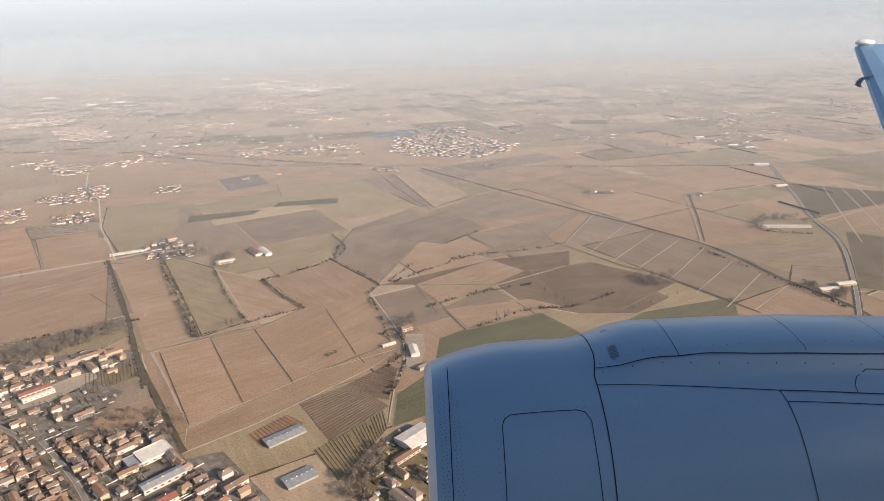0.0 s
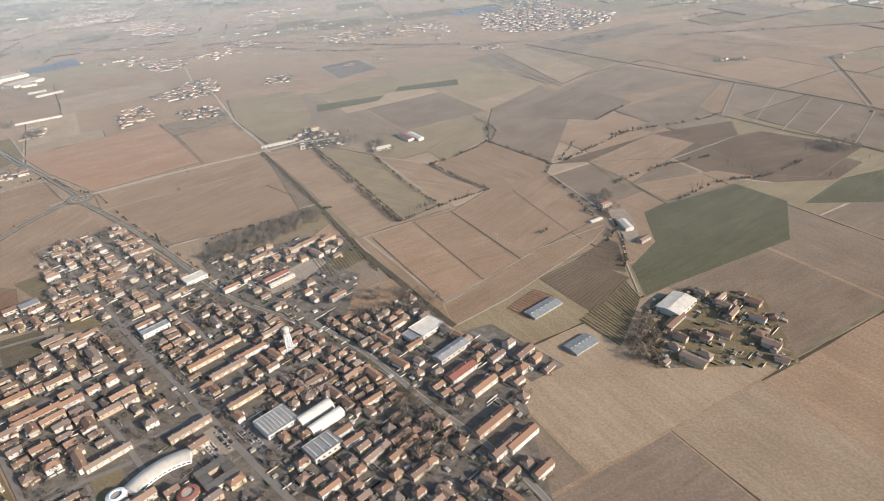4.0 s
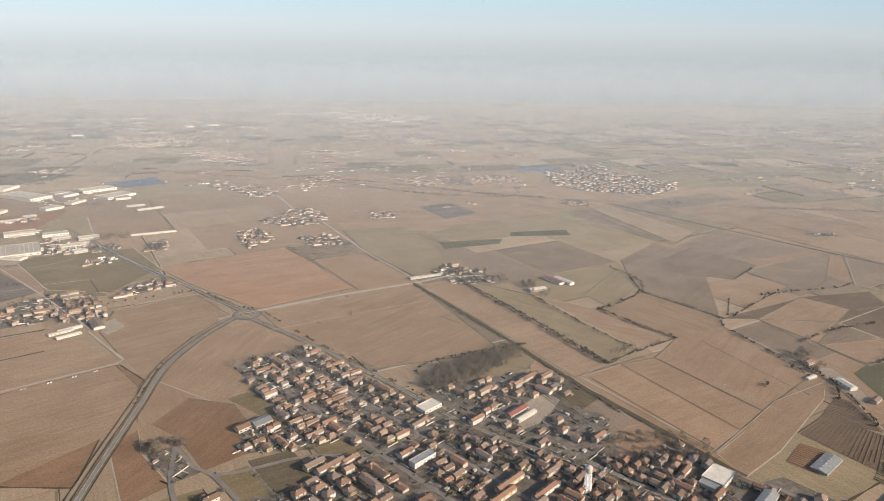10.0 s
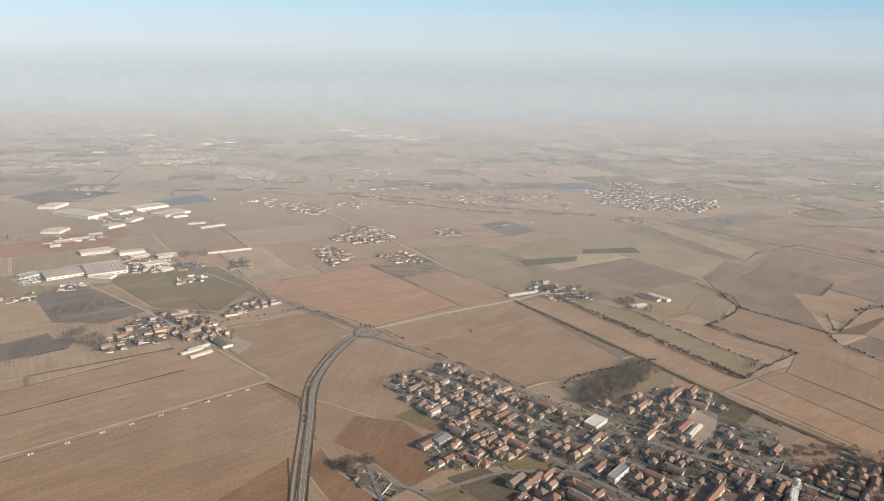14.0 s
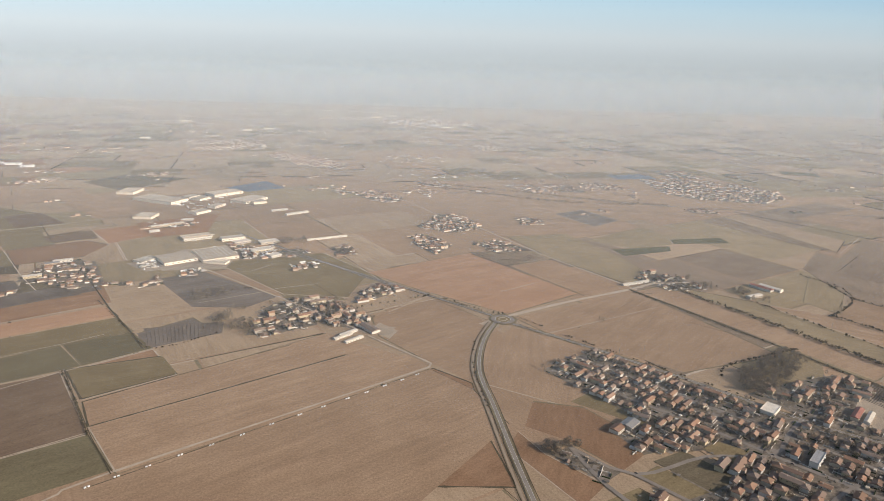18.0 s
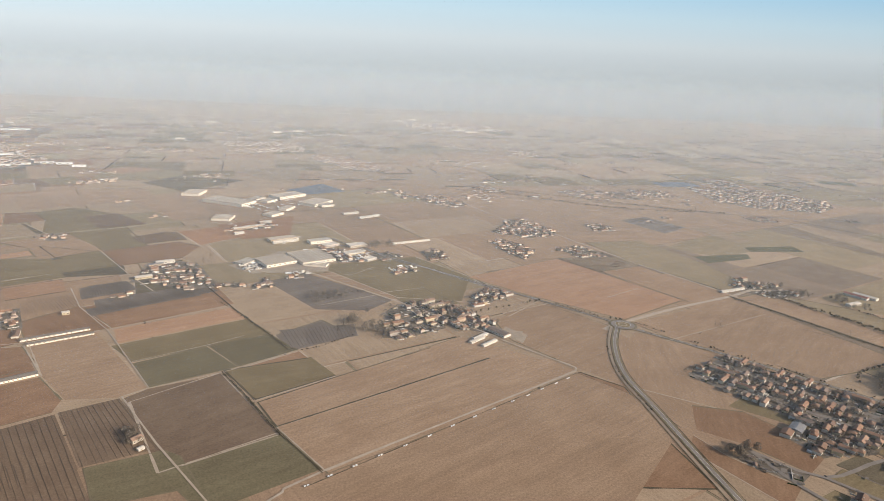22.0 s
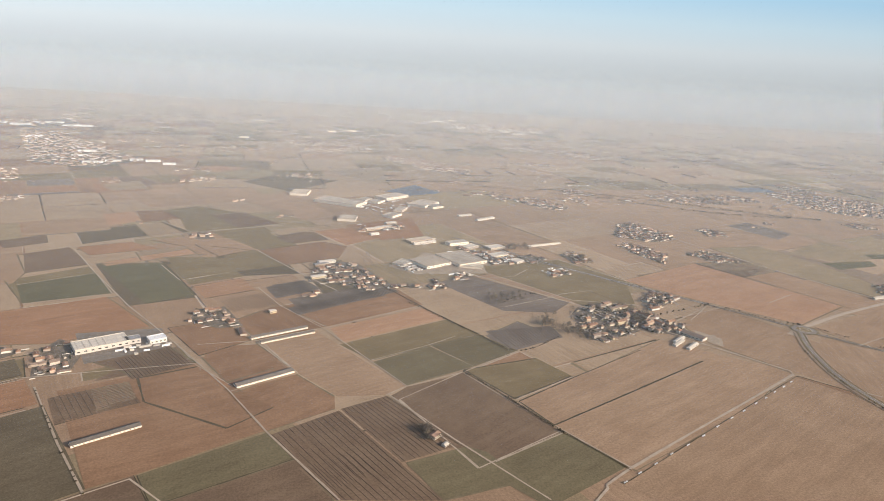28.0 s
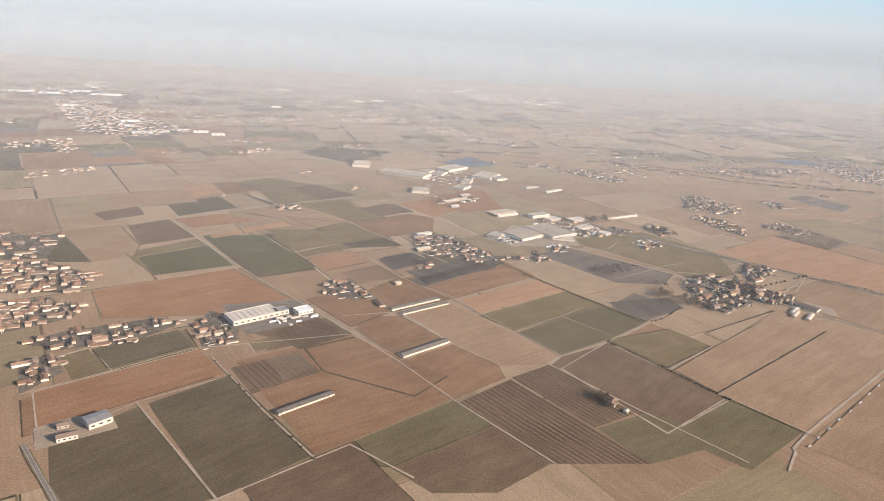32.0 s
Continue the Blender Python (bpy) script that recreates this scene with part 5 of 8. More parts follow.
# ---- planted plots ----
field("olive", (-2571, 2000), (-2474, 2070), (-2354, 1874), (-2444, 1817), margin=True)
field("tan", (-2751, 1873), (-2613, 1974), (-2444, 1811), (-2557, 1700), (-2643, 1822), margin=True)
field("olive", (-2524, 1703), (-2434, 1800), (-2338, 1667), (-2456, 1599), margin=True)
field("olive", (-2644, 1638), (-2530, 1703), (-2459, 1599), (-2562, 1521), margin=True)
field("pale", (-2747, 1743), (-2639, 1822), (-2569, 1726), (-2622, 1669), (-2707, 1672), margin=True)
field("dark", (-2409, 1961), (-2303, 2044), (-2244, 1951), (-2362, 1899), margin=True)
field("pale", (-2441, 2014), (-2279, 2141), (-2257, 2111), (-2411, 1968), margin=True)
field("red", (-2303, 2044), (-2175, 2137), (-2090, 1995), (-2189, 1890), margin=True)
field("soil", (-2430, 1806), (-2263, 1922), (-2186, 1878), (-2199, 1758), (-2334, 1672), margin=True)
field("deep", (-2918, 2003), (-2863, 2054), (-2783, 1921), (-2845, 1876), margin=True)
field("pale", (-2863, 2054), (-2798, 2093), (-2679, 1960), (-2767, 1903), margin=True)
field("olive", (-2756, 2155), (-2660, 2219), (-2548, 2061), (-2672, 1960), margin=True)
field("dark", (-2667, 2218), (-2580, 2284), (-2431, 2138), (-2544, 2062), margin=True)
field("olive", (-2844, 2266), (-2755, 2355), (-2602, 2281), (-2756, 2155), margin=True)
field("soil", (-2927, 2236), (-2851, 2265), (-2756, 2155), (-2850, 2087), margin=True)
field("orange", (-3014, 2172), (-2934, 2235), (-2861, 2109), (-2930, 2024), margin=True)
field("tan", (-2665, 2539), (-2473, 2718), (-2255, 2292), (-2351, 2190), (-2493, 2354), margin=True)
field("tan", (-2891, 2547), (-2722, 2674), (-2642, 2498), (-2763, 2374), margin=True)
field("deep", (-2716, 2894), (-2619, 3104), (-2303, 3040), (-2481, 2717), margin=True)
field("orange", (-3077, 3212), (-2937, 3322), (-2749, 3290), (-2883, 3114), margin=True)
field("pale", (-3228, 2683), (-3125, 2812), (-3033, 2643), (-3144, 2574), margin=True)
field("olive", (-3167, 2922), (-3061, 3008), (-2928, 2852), (-3024, 2776), margin=True)
field("tan", (-3083, 2538), (-2905, 2568), (-2763, 2374), (-2905, 2294), margin=True)
field("red", (-2207, 2149), (-1977, 2310), (-1946, 2039), (-2084, 1967), margin=True)
field("pale", (-2376, 3302), (-2114, 3525), (-2057, 3026), (-2146, 2977), margin=True)
field("red", (-2842, 860), (-2649, 1001), (-2588, 922), (-2688, 841), (-2795, 774), margin=True)
field("olive", (-2856, 969), (-2823, 1000), (-2759, 928), (-2803, 895), margin=True)
field("deep", (-2815, 994), (-2702, 1073), (-2659, 1015), (-2767, 933), margin=True)
field("red", (-2918, 1242), (-2680, 1394), (-2530, 1232), (-2676, 1140), (-2848, 1116), margin=True)
field("green", (-2902, 1454), (-2772, 1557), (-2678, 1416), (-2829, 1338), margin=True)
field("dark", (-3013, 1696), (-2934, 1773), (-2816, 1623), (-2928, 1540), margin=True)
field("tan", (-3153, 1633), (-3029, 1694), (-2928, 1540), (-2914, 1465), (-2988, 1411), margin=True)
field("deep", (-3192, 1566), (-3146, 1619), (-2988, 1411), (-3071, 1404), margin=True)
field("green", (-2788, 1611), (-2645, 1658), (-2496, 1421), (-2583, 1358), margin=True)
field("orange", (-2520, 1478), (-2421, 1553), (-2373, 1467), (-2470, 1400), margin=True)
field("olive", (-2655, 1709), (-2530, 1724), (-2422, 1566), (-2529, 1490), margin=True)
field("dark", (-2578, 1072), (-2461, 1136), (-2397, 1073), (-2485, 1022), margin=True)
field("red", (-2485, 1007), (-2396, 1066), (-2314, 989), (-2407, 906), margin=True)
field("soil", (-2495, 1226), (-2404, 1278), (-2322, 1176), (-2400, 1102), margin=True)
field("soil", (-2393, 1095), (-2310, 1160), (-2258, 1101), (-2258, 1058), (-2326, 1001), margin=True)
field("red", (-2917, 1775), (-2798, 1846), (-2699, 1787), (-2849, 1701), margin=True)
field("orange", (-2796, 1640), (-2625, 1797), (-2589, 1750), (-2772, 1613), margin=True)
field("tan", (-1737, 730), (-1282, 1063), (-1211, 984), (-1168, 872), (-1369, 622), (-1642, 630), margin=True)
field("tan", (-1796, 877), (-1437, 1122), (-1320, 1122), (-1281, 1074), (-1713, 766), margin=True)
field("tan", (-1839, 952), (-1719, 1044), (-1547, 1170), (-1474, 1157), (-1437, 1124), (-1797, 878), margin=True)
field("olive", (-1919, 1066), (-1773, 1121), (-1722, 1048), (-1845, 961), margin=True)
field("dark", (-2038, 952), (-1924, 1055), (-1792, 861), (-1931, 764), margin=True)
field("moss", (-1929, 762), (-1789, 858), (-1718, 770), (-1851, 681), margin=True)
field("soil", (-2580, 963), (-2396, 1071), (-2234, 854), (-2381, 744), (-2428, 716))
field("deep", (-2673, 833), (-2577, 917), (-2428, 716), (-2531, 632))
field("deep", (-2763, 738), (-2682, 826), (-2534, 632), (-2603, 605), (-2700, 606))
field("dark", (-2508, 652), (-2381, 744), (-2287, 602), (-2470, 604), margin=True)
field("moss", (-2377, 744), (-2230, 850), (-2180, 785), (-2327, 690), (-2343, 690), margin=True)
field("dark", (-2327, 688), (-2180, 783), (-2122, 695), (-2200, 640), (-2280, 640), margin=True)
field("dark", (-2540, 996), (-2520, 1044), (-2451, 1140), (-2405, 1072))
field("moss", (-2030, 775), (-1940, 817), (-1915, 803), (-1870, 735), (-1984, 695), margin=True)
lane("ditch", 1.6, (-1796, 877), (-1638, 984), (-1437, 1122))
orchard(1, 18, (-2277, 1548), (-2233, 1475), (-2316, 1413), (-2353, 1488), height=2.0)
orchard(2, 48, (-2061, 1519), (-2034, 1487), (-2253, 1312), (-2281, 1354), height=2.4)
orchard(3, 19, (-2349, 1449), (-2290, 1378), (-2388, 1322), (-2437, 1388), height=2.0, ground="tan")
orchard(4, 13, (-2133, 712), (-2228, 841), (-2133, 914), (-2036, 773), height=1.0, ground="dark")
orchard(5, 12, (-2036, 777), (-2131, 919), (-2058, 964), (-1948, 822), height=1.0, ground="dark")
orchard(6, 14, (-2122, 695), (-2175, 762), (-2067, 816), (-1984, 695), height=1.0, ground="dark")
orchard(18, 12, (-2580, 941), (-2530, 871), (-2439, 930), (-2487, 996), height=1.0, ground="dark")
orchard(7, 18, (-2466, 1146), (-2400, 1066), (-2483, 1006), (-2537, 1072), height=2.5, ground="dark")
orchard(8, 13, (-2531, 970), (-2483, 1000), (-2451, 944), (-2493, 901), height=2.5, ground="dark")
orchard(9, 36, (-2127, 1511), (-2064, 1453), (-2246, 1335), (-2288, 1410), height=2.2)
orchard(10, 16, (-2269, 1549), (-2219, 1488), (-2305, 1439), (-2342, 1505), height=2.2)
orchard(11, 19, (-183, 823), (-109, 872), (-51, 804), (-122, 718), height=2.0, ground="dark")
orchard(12, 22, (-59, 798), (-51, 749), (-107, 645), (-146, 708), height=2.2, ground="olive")
orchard(13, 12, (-194, 795), (-167, 772), (-214, 719), (-240, 752), height=1.0, ground="soil")
orchard(14, 16, (-483, 1012), (-447, 934), (-512, 871), (-551, 951), height=2.4, ground="olive")
orchard(15, 17, (-55, 928), (-41, 909), (-52, 819), (-129, 857), height=2.2, ground="dark")
orchard(16, 30, (-951, 1877), (-912, 1786), (-1038, 1693), (-1124, 1815), height=2.2, ground="dark")
orchard(17, 20, (-1704, 1288), (-1692, 1227), (-1817, 1163), (-1854, 1251), height=1.6, ground="grey")

# ---- ground of towns and farms ----
field("town", (-1074, 1055), (-965, 1137), (-671, 857), (-791, 776), (-866, 755))
field("town", (-793, 769), (-670, 848), (-544, 766), (-496, 693), (-468, 643), (-476, 435), (-541, 504))
field("town", (-894, 765), (-800, 773), (-477, 428), (-640, 417), (-757, 455), (-1010, 734))
field("olive", (-1046, 684), (-996, 690), (-769, 455), (-796, 457))
field("town", (-739, 962), (-652, 998), (-533, 1032), (-560, 933), (-458, 880), (-473, 709), (-672, 862))
field("town", (-507, 750), (-366, 795), (-313, 711), (-241, 615), (-232, 424), (-306, 494))
field("town", (-500, 498), (-406, 603), (-347, 558), (-259, 445), (-239, 404), (-407, 394))
field("town", (-562, 793), (-494, 729), (-411, 641), (-369, 584), (-411, 594), (-448, 542), (-506, 605))
field("town", (-307, 704), (-264, 717), (-182, 618), (-227, 593))
field("olive", (-68, 662), (-42, 735), (12, 764), (110, 735), (89, 586), (-77, 599))
field("town", (-712, 1000), (-643, 974), (-595, 989), (-505, 1020), (-479, 978), (-549, 879), (-627, 855))
field("town", (-1122, 790), (-1087, 812), (-1035, 747), (-1064, 724))
field("town", (-1014, 847), (-968, 869), (-914, 828), (-937, 799), (-987, 787))
field("town", (-980, 842), (-916, 873), (-881, 798), (-929, 791))
field("town", (-1643, 1218), (-1637, 1364), (-1609, 1412), (-1542, 1397), (-1508, 1272), (-1603, 1212))
field("town", (-1603, 1412), (-1495, 1440), (-1398, 1301), (-1408, 1241), (-1486, 1272))
field("town", (-1444, 1439), (-1375, 1552), (-1322, 1497), (-1421, 1402))
field("town", (-716, 1564), (-664, 1651), (-582, 1601), (-550, 1518), (-642, 1493))
field("town", (-1271, 2144), (-1185, 2358), (-1066, 2249), (-1052, 2124), (-1161, 2068))
field("town", (-1296, 1939), (-1227, 2009), (-1180, 1895), (-1227, 1803))
field("town", (-1077, 1864), (-994, 1955), (-943, 1864), (-1043, 1839))
field("town", (-906, 2235), (-822, 2290), (-817, 2210), (-897, 2192))
field("town", (-1496, 2649), (-1388, 2779), (-1306, 2597), (-1376, 2538))
field("town", (-1540, 1874), (-1496, 1893), (-1457, 1803), (-1508, 1786))
field("town", (-1630, 1655), (-1585, 1715), (-1544, 1679), (-1612, 1645))
field("town", (-1691, 1825), (-1633, 1861), (-1586, 1814), (-1644, 1758))
field("town", (-2260, 1536), (-2258, 1731), (-2149, 1713), (-2041, 1520), (-2120, 1490), (-2214, 1539))
field("town", (-2468, 1263), (-2463, 1335), (-2415, 1354), (-2353, 1247), (-2398, 1231))
field("town", (-2251, 1435), (-2230, 1468), (-2211, 1430), (-2239, 1421))
field("town", (-2029, 1530), (-2000, 1553), (-1974, 1525), (-2005, 1510))
field("town", (-1969, 1533), (-1935, 1589), (-1913, 1528), (-1943, 1501))
field("town", (-1895, 1606), (-1856, 1658), (-1837, 1610), (-1871, 1585))
field("town", (-1853, 1916), (-1723, 1834), (-1706, 1749), (-1785, 1742))
field("town", (-2671, 1953), (-2629, 2007), (-2579, 1910), (-2632, 1904))
field("town", (-2170, 2098), (-2039, 2195), (-2011, 2132), (-2145, 2062))
field("town", (-1524, 1821), (-1470, 1856), (-1468, 1797), (-1520, 1775))
field("town", (-1574, 2766), (-1413, 2798), (-1306, 2641), (-1484, 2660))
field("town", (-1280, 2156), (-1181, 2259), (-1112, 2154), (-1239, 2114))
field("town", (-918, 2286), (-842, 2327), (-805, 2243), (-891, 2240))
field("town", (-1171, 2300), (-1138, 2383), (-1067, 2242), (-1121, 2234))
field("town", (-1107, 1928), (-1013, 1979), (-973, 1910), (-1066, 1881))
field("town", (-1311, 2020), (-1256, 2046), (-1170, 1907), (-1232, 1885))
field("town", (-840, 2983), (-699, 3044), (-646, 2850), (-784, 2862))
field("town", (-644, 3033), (-509, 3007), (-470, 2830), (-595, 2840))
field("town", (-469, 3091), (-279, 3069), (-242, 2912), (-427, 2976))
field("town", (-179, 2502), (-80, 2496), (-67, 2410), (-164, 2426))
field("town", (-1266, 3064), (-1157, 3087), (-1090, 2932), (-1206, 2953))
field("town", (530, 1998), (633, 2006), (629, 1961), (530, 1961))
field("town", (782, 3047), (873, 3080), (855, 2967), (775, 2967))
field("town", (829, 1916), (902, 1942), (884, 1887), (818, 1882))
field("town", (252, 2493), (321, 2503), (318, 2449), (252, 2449))
field("town", (-2680, 1091), (-2670, 1162), (-2606, 1132), (-2591, 1027), (-2641, 1004))
field("town", (-2940, 1012), (-2891, 1057), (-2755, 1124), (-2701, 1109), (-2765, 1020), (-2861, 995))
field("town", (-2909, 954), (-2859, 971), (-2826, 921), (-2856, 854))
field("town", (-2606, 1132), (-2530, 1176), (-2492, 1139), (-2572, 1073))
field("town", (-3257, 1372), (-3081, 1407), (-2941, 1330), (-2944, 1234), (-3163, 1219))
field("town", (-3130, 1166), (-2974, 1189), (-2899, 1181), (-2899, 1116), (-3033, 1008))
field("town", (-3444, 1676), (-3194, 1584), (-3130, 1615), (-3090, 1425), (-3267, 1389))
field("town", (-112, 2845), (-95, 3214), (103, 3279), (269, 3208), (477, 2918), (401, 2747), (242, 2623), (-37, 2724))
field("town", (67, 3544), (207, 3576), (291, 3294), (117, 3276))
field("town", (-1970, 3697), (-1880, 3922), (-1602, 3550), (-1643, 3366), (-1877, 3508))
field("town", (-4467, 4434), (-4268, 4455), (-3640, 3760), (-3295, 3384), (-3473, 3099), (-3774, 3194))
field("town", (-4821, 5067), (-4556, 5346), (-4259, 4891), (-4556, 4593))
field("town", (-2112, 3815), (-2055, 4025), (-1756, 3801), (-1697, 3529), (-1915, 3612))
field("town", (1527, 3273), (1798, 3588), (1738, 3371), (1531, 3154))
field("town", (1285, 2910), (1475, 2763), (1416, 2555), (1289, 2742))

# ---- yards and greens ----
plot("yard", (-619, 541), (-599, 563), (-559, 525), (-583, 507))
plot("paved", (-576, 559), (-550, 568), (-507, 517), (-535, 506))
plot("yard", (-615, 870), (-560, 933), (-532, 948), (-517, 926), (-556, 861), (-590, 841))
plot("yard", (-1395, 1240), (-1379, 1284), (-1339, 1238), (-1356, 1197))
plot("yard", (-1395, 1270), (-1351, 1254), (-1349, 1225), (-1371, 1207))
plot("yard", (-2016, 1706), (-1955, 1842), (-1791, 1785), (-1793, 1656), (-1948, 1633))
plot("yard", (-2062, 1693), (-1870, 1821), (-1770, 1743), (-1984, 1624))
plot("paved", (-2654, 1189), (-2506, 1225), (-2459, 1141), (-2581, 1059))
plot("yard", (-2797, 770), (-2760, 798), (-2712, 805), (-2691, 772), (-2772, 722))
plot("yard", (-30, 1030), (2, 1030), (6, 975), (-4, 915), (-26, 905))
plot("yard", (-1165, 1278), (-1139, 1302), (-1119, 1277), (-1137, 1247))
plot("yard", (-1391, 1259), (-1344, 1260), (-1357, 1215), (-1375, 1215))
plot("deep", (-980, 770), (-926, 795), (-877, 730), (-928, 699))
plot("olive", (-1012, 738), (-978, 760), (-932, 700), (-968, 686))
plot("olive", (-895, 800), (-862, 818), (-829, 791), (-869, 762))
plot("olive", (-716, 494), (-689, 511), (-671, 482), (-688, 455))
plot("town", (-647, 519), (-624, 533), (-616, 520), (-638, 502))
field("pond", (-2085, 2815), (-1944, 3007), (-1829, 2826), (-1973, 2729))
field("pond", (-229, 3350), (4, 3415), (17, 3261), (-208, 3220))

# ---- large buildings ----
shed(-2267, 1018, 36, 104, 15, 3.6, 2.2, OLD_SHEET, CREAM, "long low poultry shed with a pale roof in a field", bays=16)
CLEAR.append(((-2267, 1018), 52))
shed(-2275, 1215, 32, 118, 12, 3.4, 2.0, OLD_SHEET, CREAM, "long low poultry shed with a pale roof in a field", bays=16)
CLEAR.append(((-2275, 1215), 59))
shed(-2255, 1194, 32, 112, 10, 3.2, 1.6, OLD_SHEET, CREAM, "long low grey farm shed beside a track", bays=14)
CLEAR.append(((-2255, 1194), 56))
shed(-2453, 837, 37, 92, 13, 3.4, 2.0, OLD_SHEET, CREAM, "long low poultry shed with a pale roof in a field", bays=14)
CLEAR.append(((-2453, 837), 46))
shed(-2722, 785, 42, 30, 24, 9, 1.2, SHEET, CONCRETE, "grey metal farm hall standing beside a yard", bays=3)
CLEAR.append(((-2722, 785), 15))
shed(-2745, 748, 27, 24, 12, 6.5, 2.4, TILE, PLASTER, "plastered farmhouse beside a metal hall", category='farmhouse', bays=4)
CLEAR.append(((-2745, 748), 12))
shed(-2762, 774, 30, 14, 10, 5, 2.2, TILE, PLASTER, "small tiled farm building", category='outbuilding', bays=2)
CLEAR.append(((-2762, 774), 7))
shed(-1944, 1734, 36, 88, 84, 8, 1.6, TAN_SHEET, CREAM, "large pale industrial hall with a flat roof", bays=6, lights=9)
CLEAR.append(((-1946, 1732), 54))
shed(-1852, 1778, 31, 98, 118, 8, 0.2, TAN_SHEET, CREAM, "large pale industrial hall with a flat roof", bays=6, lights=9)
CLEAR.append(((-1850, 1781), 73))
shed(-1829, 1709, 78, 28, 62, 5, 0.2, PALE_SHEET, CREAM, "large pale industrial hall with a flat roof", bays=6, lights=9)
CLEAR.append(((-1829, 1709), 31))
shed(-2255, 2523, 64, 88, 190, 10, 0.2, TAN_SHEET, CREAM, "large pale industrial hall with a flat roof", bays=6, lights=9)
CLEAR.append(((-2255, 2523), 128))
shed(-2431, 2682, 87, 102, 70, 9, 0.2, TAN_SHEET, CREAM, "large pale industrial hall with a flat roof", bays=6, lights=9)
CLEAR.append(((-2431, 2682), 51))
shed(-2208, 2241, 86, 68, 63, 8, 0.2, TAN_SHEET, CREAM, "large pale industrial hall with a flat roof", bays=6, lights=9)
CLEAR.append(((-2208, 2241), 34))
shed(-2053, 2675, 46, 131, 72, 9, 0.2, TAN_SHEET, CREAM, "large pale industrial hall with a flat roof", bays=6, lights=9)
CLEAR.append(((-2053, 2675), 65))
shed(-1925, 2553, 60, 122, 81, 8, 0.2, TAN_SHEET, CREAM, "large pale industrial hall with a flat roof", bays=6, lights=9)
CLEAR.append(((-1925, 2553), 61))
shed(-2114, 2563, 63, 63, 46, 7, 0.2, TAN_SHEET, CREAM, "large pale industrial hall with a flat roof", bays=6, lights=9)
CLEAR.append(((-2114, 2563), 31))
shed(-2050, 2322, 58, 66, 44, 7, 0.2, TAN_SHEET, CREAM, "large pale industrial hall with a flat roof", bays=6, lights=9)
CLEAR.append(((-2050, 2322), 33))
shed(-2018, 2428, 71, 69, 34, 7, 0.2, TAN_SHEET, CREAM, "large pale industrial hall with a flat roof", bays=6, lights=9)
CLEAR.append(((-2018, 2428), 34))
shed(-2164, 2592, 62, 58, 43, 7, 0.2, TAN_SHEET, CREAM, "large pale industrial hall with a flat roof", bays=6, lights=9)
CLEAR.append(((-2164, 2592), 29))
shed(-1882, 2511, 33, 53, 50, 7, 0.2, TAN_SHEET, CREAM, "large pale industrial hall with a flat roof", bays=6, lights=9)
CLEAR.append(((-1882, 2511), 26))
shed(-2020, 1723, 57, 54, 38, 5, 0.2, PALE_SHEET, CREAM, "large pale industrial hall with a flat roof", bays=6, lights=9)
CLEAR.append(((-2020, 1723), 27))
shed(-1735, 1830, 35, 59, 34, 6, 0.2, PALE_SHEET, PLASTER, "low pale workshop among yards", bays=5)
CLEAR.append(((-1735, 1830), 29))
shed(-1730, 1920, 29, 56, 34, 6, 0.2, PALE_SHEET, PLASTER, "low pale workshop among yards", bays=5)
CLEAR.append(((-1730, 1920), 28))
shed(-1811, 1917, 37, 50, 31, 6, 0.2, PALE_SHEET, PLASTER, "low pale workshop among yards", bays=5)
CLEAR.append(((-1811, 1917), 25))
shed(-1964, 1977, 34, 86, 33, 6, 0.2, TAN_SHEET, PLASTER, "low pale workshop among yards", bays=5)
CLEAR.append(((-1964, 1977), 43))
shed(-1688, 1775, 45, 35, 28, 6, 0.2, PALE_SHEET, PLASTER, "low pale workshop among yards", bays=5)
CLEAR.append(((-1688, 1775), 17))
shed(-1846, 1955, 29, 70, 30, 8, 0.2, PALE_SHEET, CREAM, "white industrial hall with a flat roof", bays=8, lights=4)
CLEAR.append(((-1846, 1955), 35))
shed(-1738, 1825, 29, 52, 22, 7, 1.5, PALE_SHEET, CONCRETE, "pale workshop hall with a shallow roof", bays=6)
CLEAR.append(((-1738, 1825), 26))
shed(-1814, 1785, 29, 40, 14, 6, 0.2, PALE_SHEET, CREAM, "white industrial hall with a flat roof", bays=5)
CLEAR.append(((-1814, 1785), 20))
shed(-1820, 1716, 29, 34, 12, 6, 0.2, PALE_SHEET, CREAM, "white industrial hall with a flat roof", bays=4)
CLEAR.append(((-1820, 1716), 17))
shed(-1949, 1948, 29, 80, 12, 6, 1.2, PALE_SHEET, CONCRETE, "long narrow pale shed along a yard", bays=9)
CLEAR.append(((-1949, 1948), 40))
shed(-2116, 2100, 30, 50, 18, 6, 1.6, PALE_SHEET, PLASTER, "low pale workshop beside a lane", bays=5)
CLEAR.append(((-2116, 2100), 25))
shed(-2079, 2132, 30, 60, 16, 6, 1.6, PALE_SHEET, PLASTER, "low pale workshop beside a lane", bays=5)
CLEAR.append(((-2079, 2132), 30))
shed(-2056, 2196, 30, 40, 20, 6, 1.6, PALE_SHEET, PLASTER, "low pale workshop beside a lane", bays=5)
CLEAR.append(((-2056, 2196), 20))
shed(-2108, 2035, 30, 30, 14, 6, 1.6, PALE_SHEET, PLASTER, "low pale workshop beside a lane", bays=5)
CLEAR.append(((-2108, 2035), 15))
shed(-1560, 1978, 26, 130, 9, 4, 1.6, PALE_SHEET, CONCRETE, "long narrow pale barn along a field edge", bays=14)
CLEAR.append(((-1560, 1978), 65))
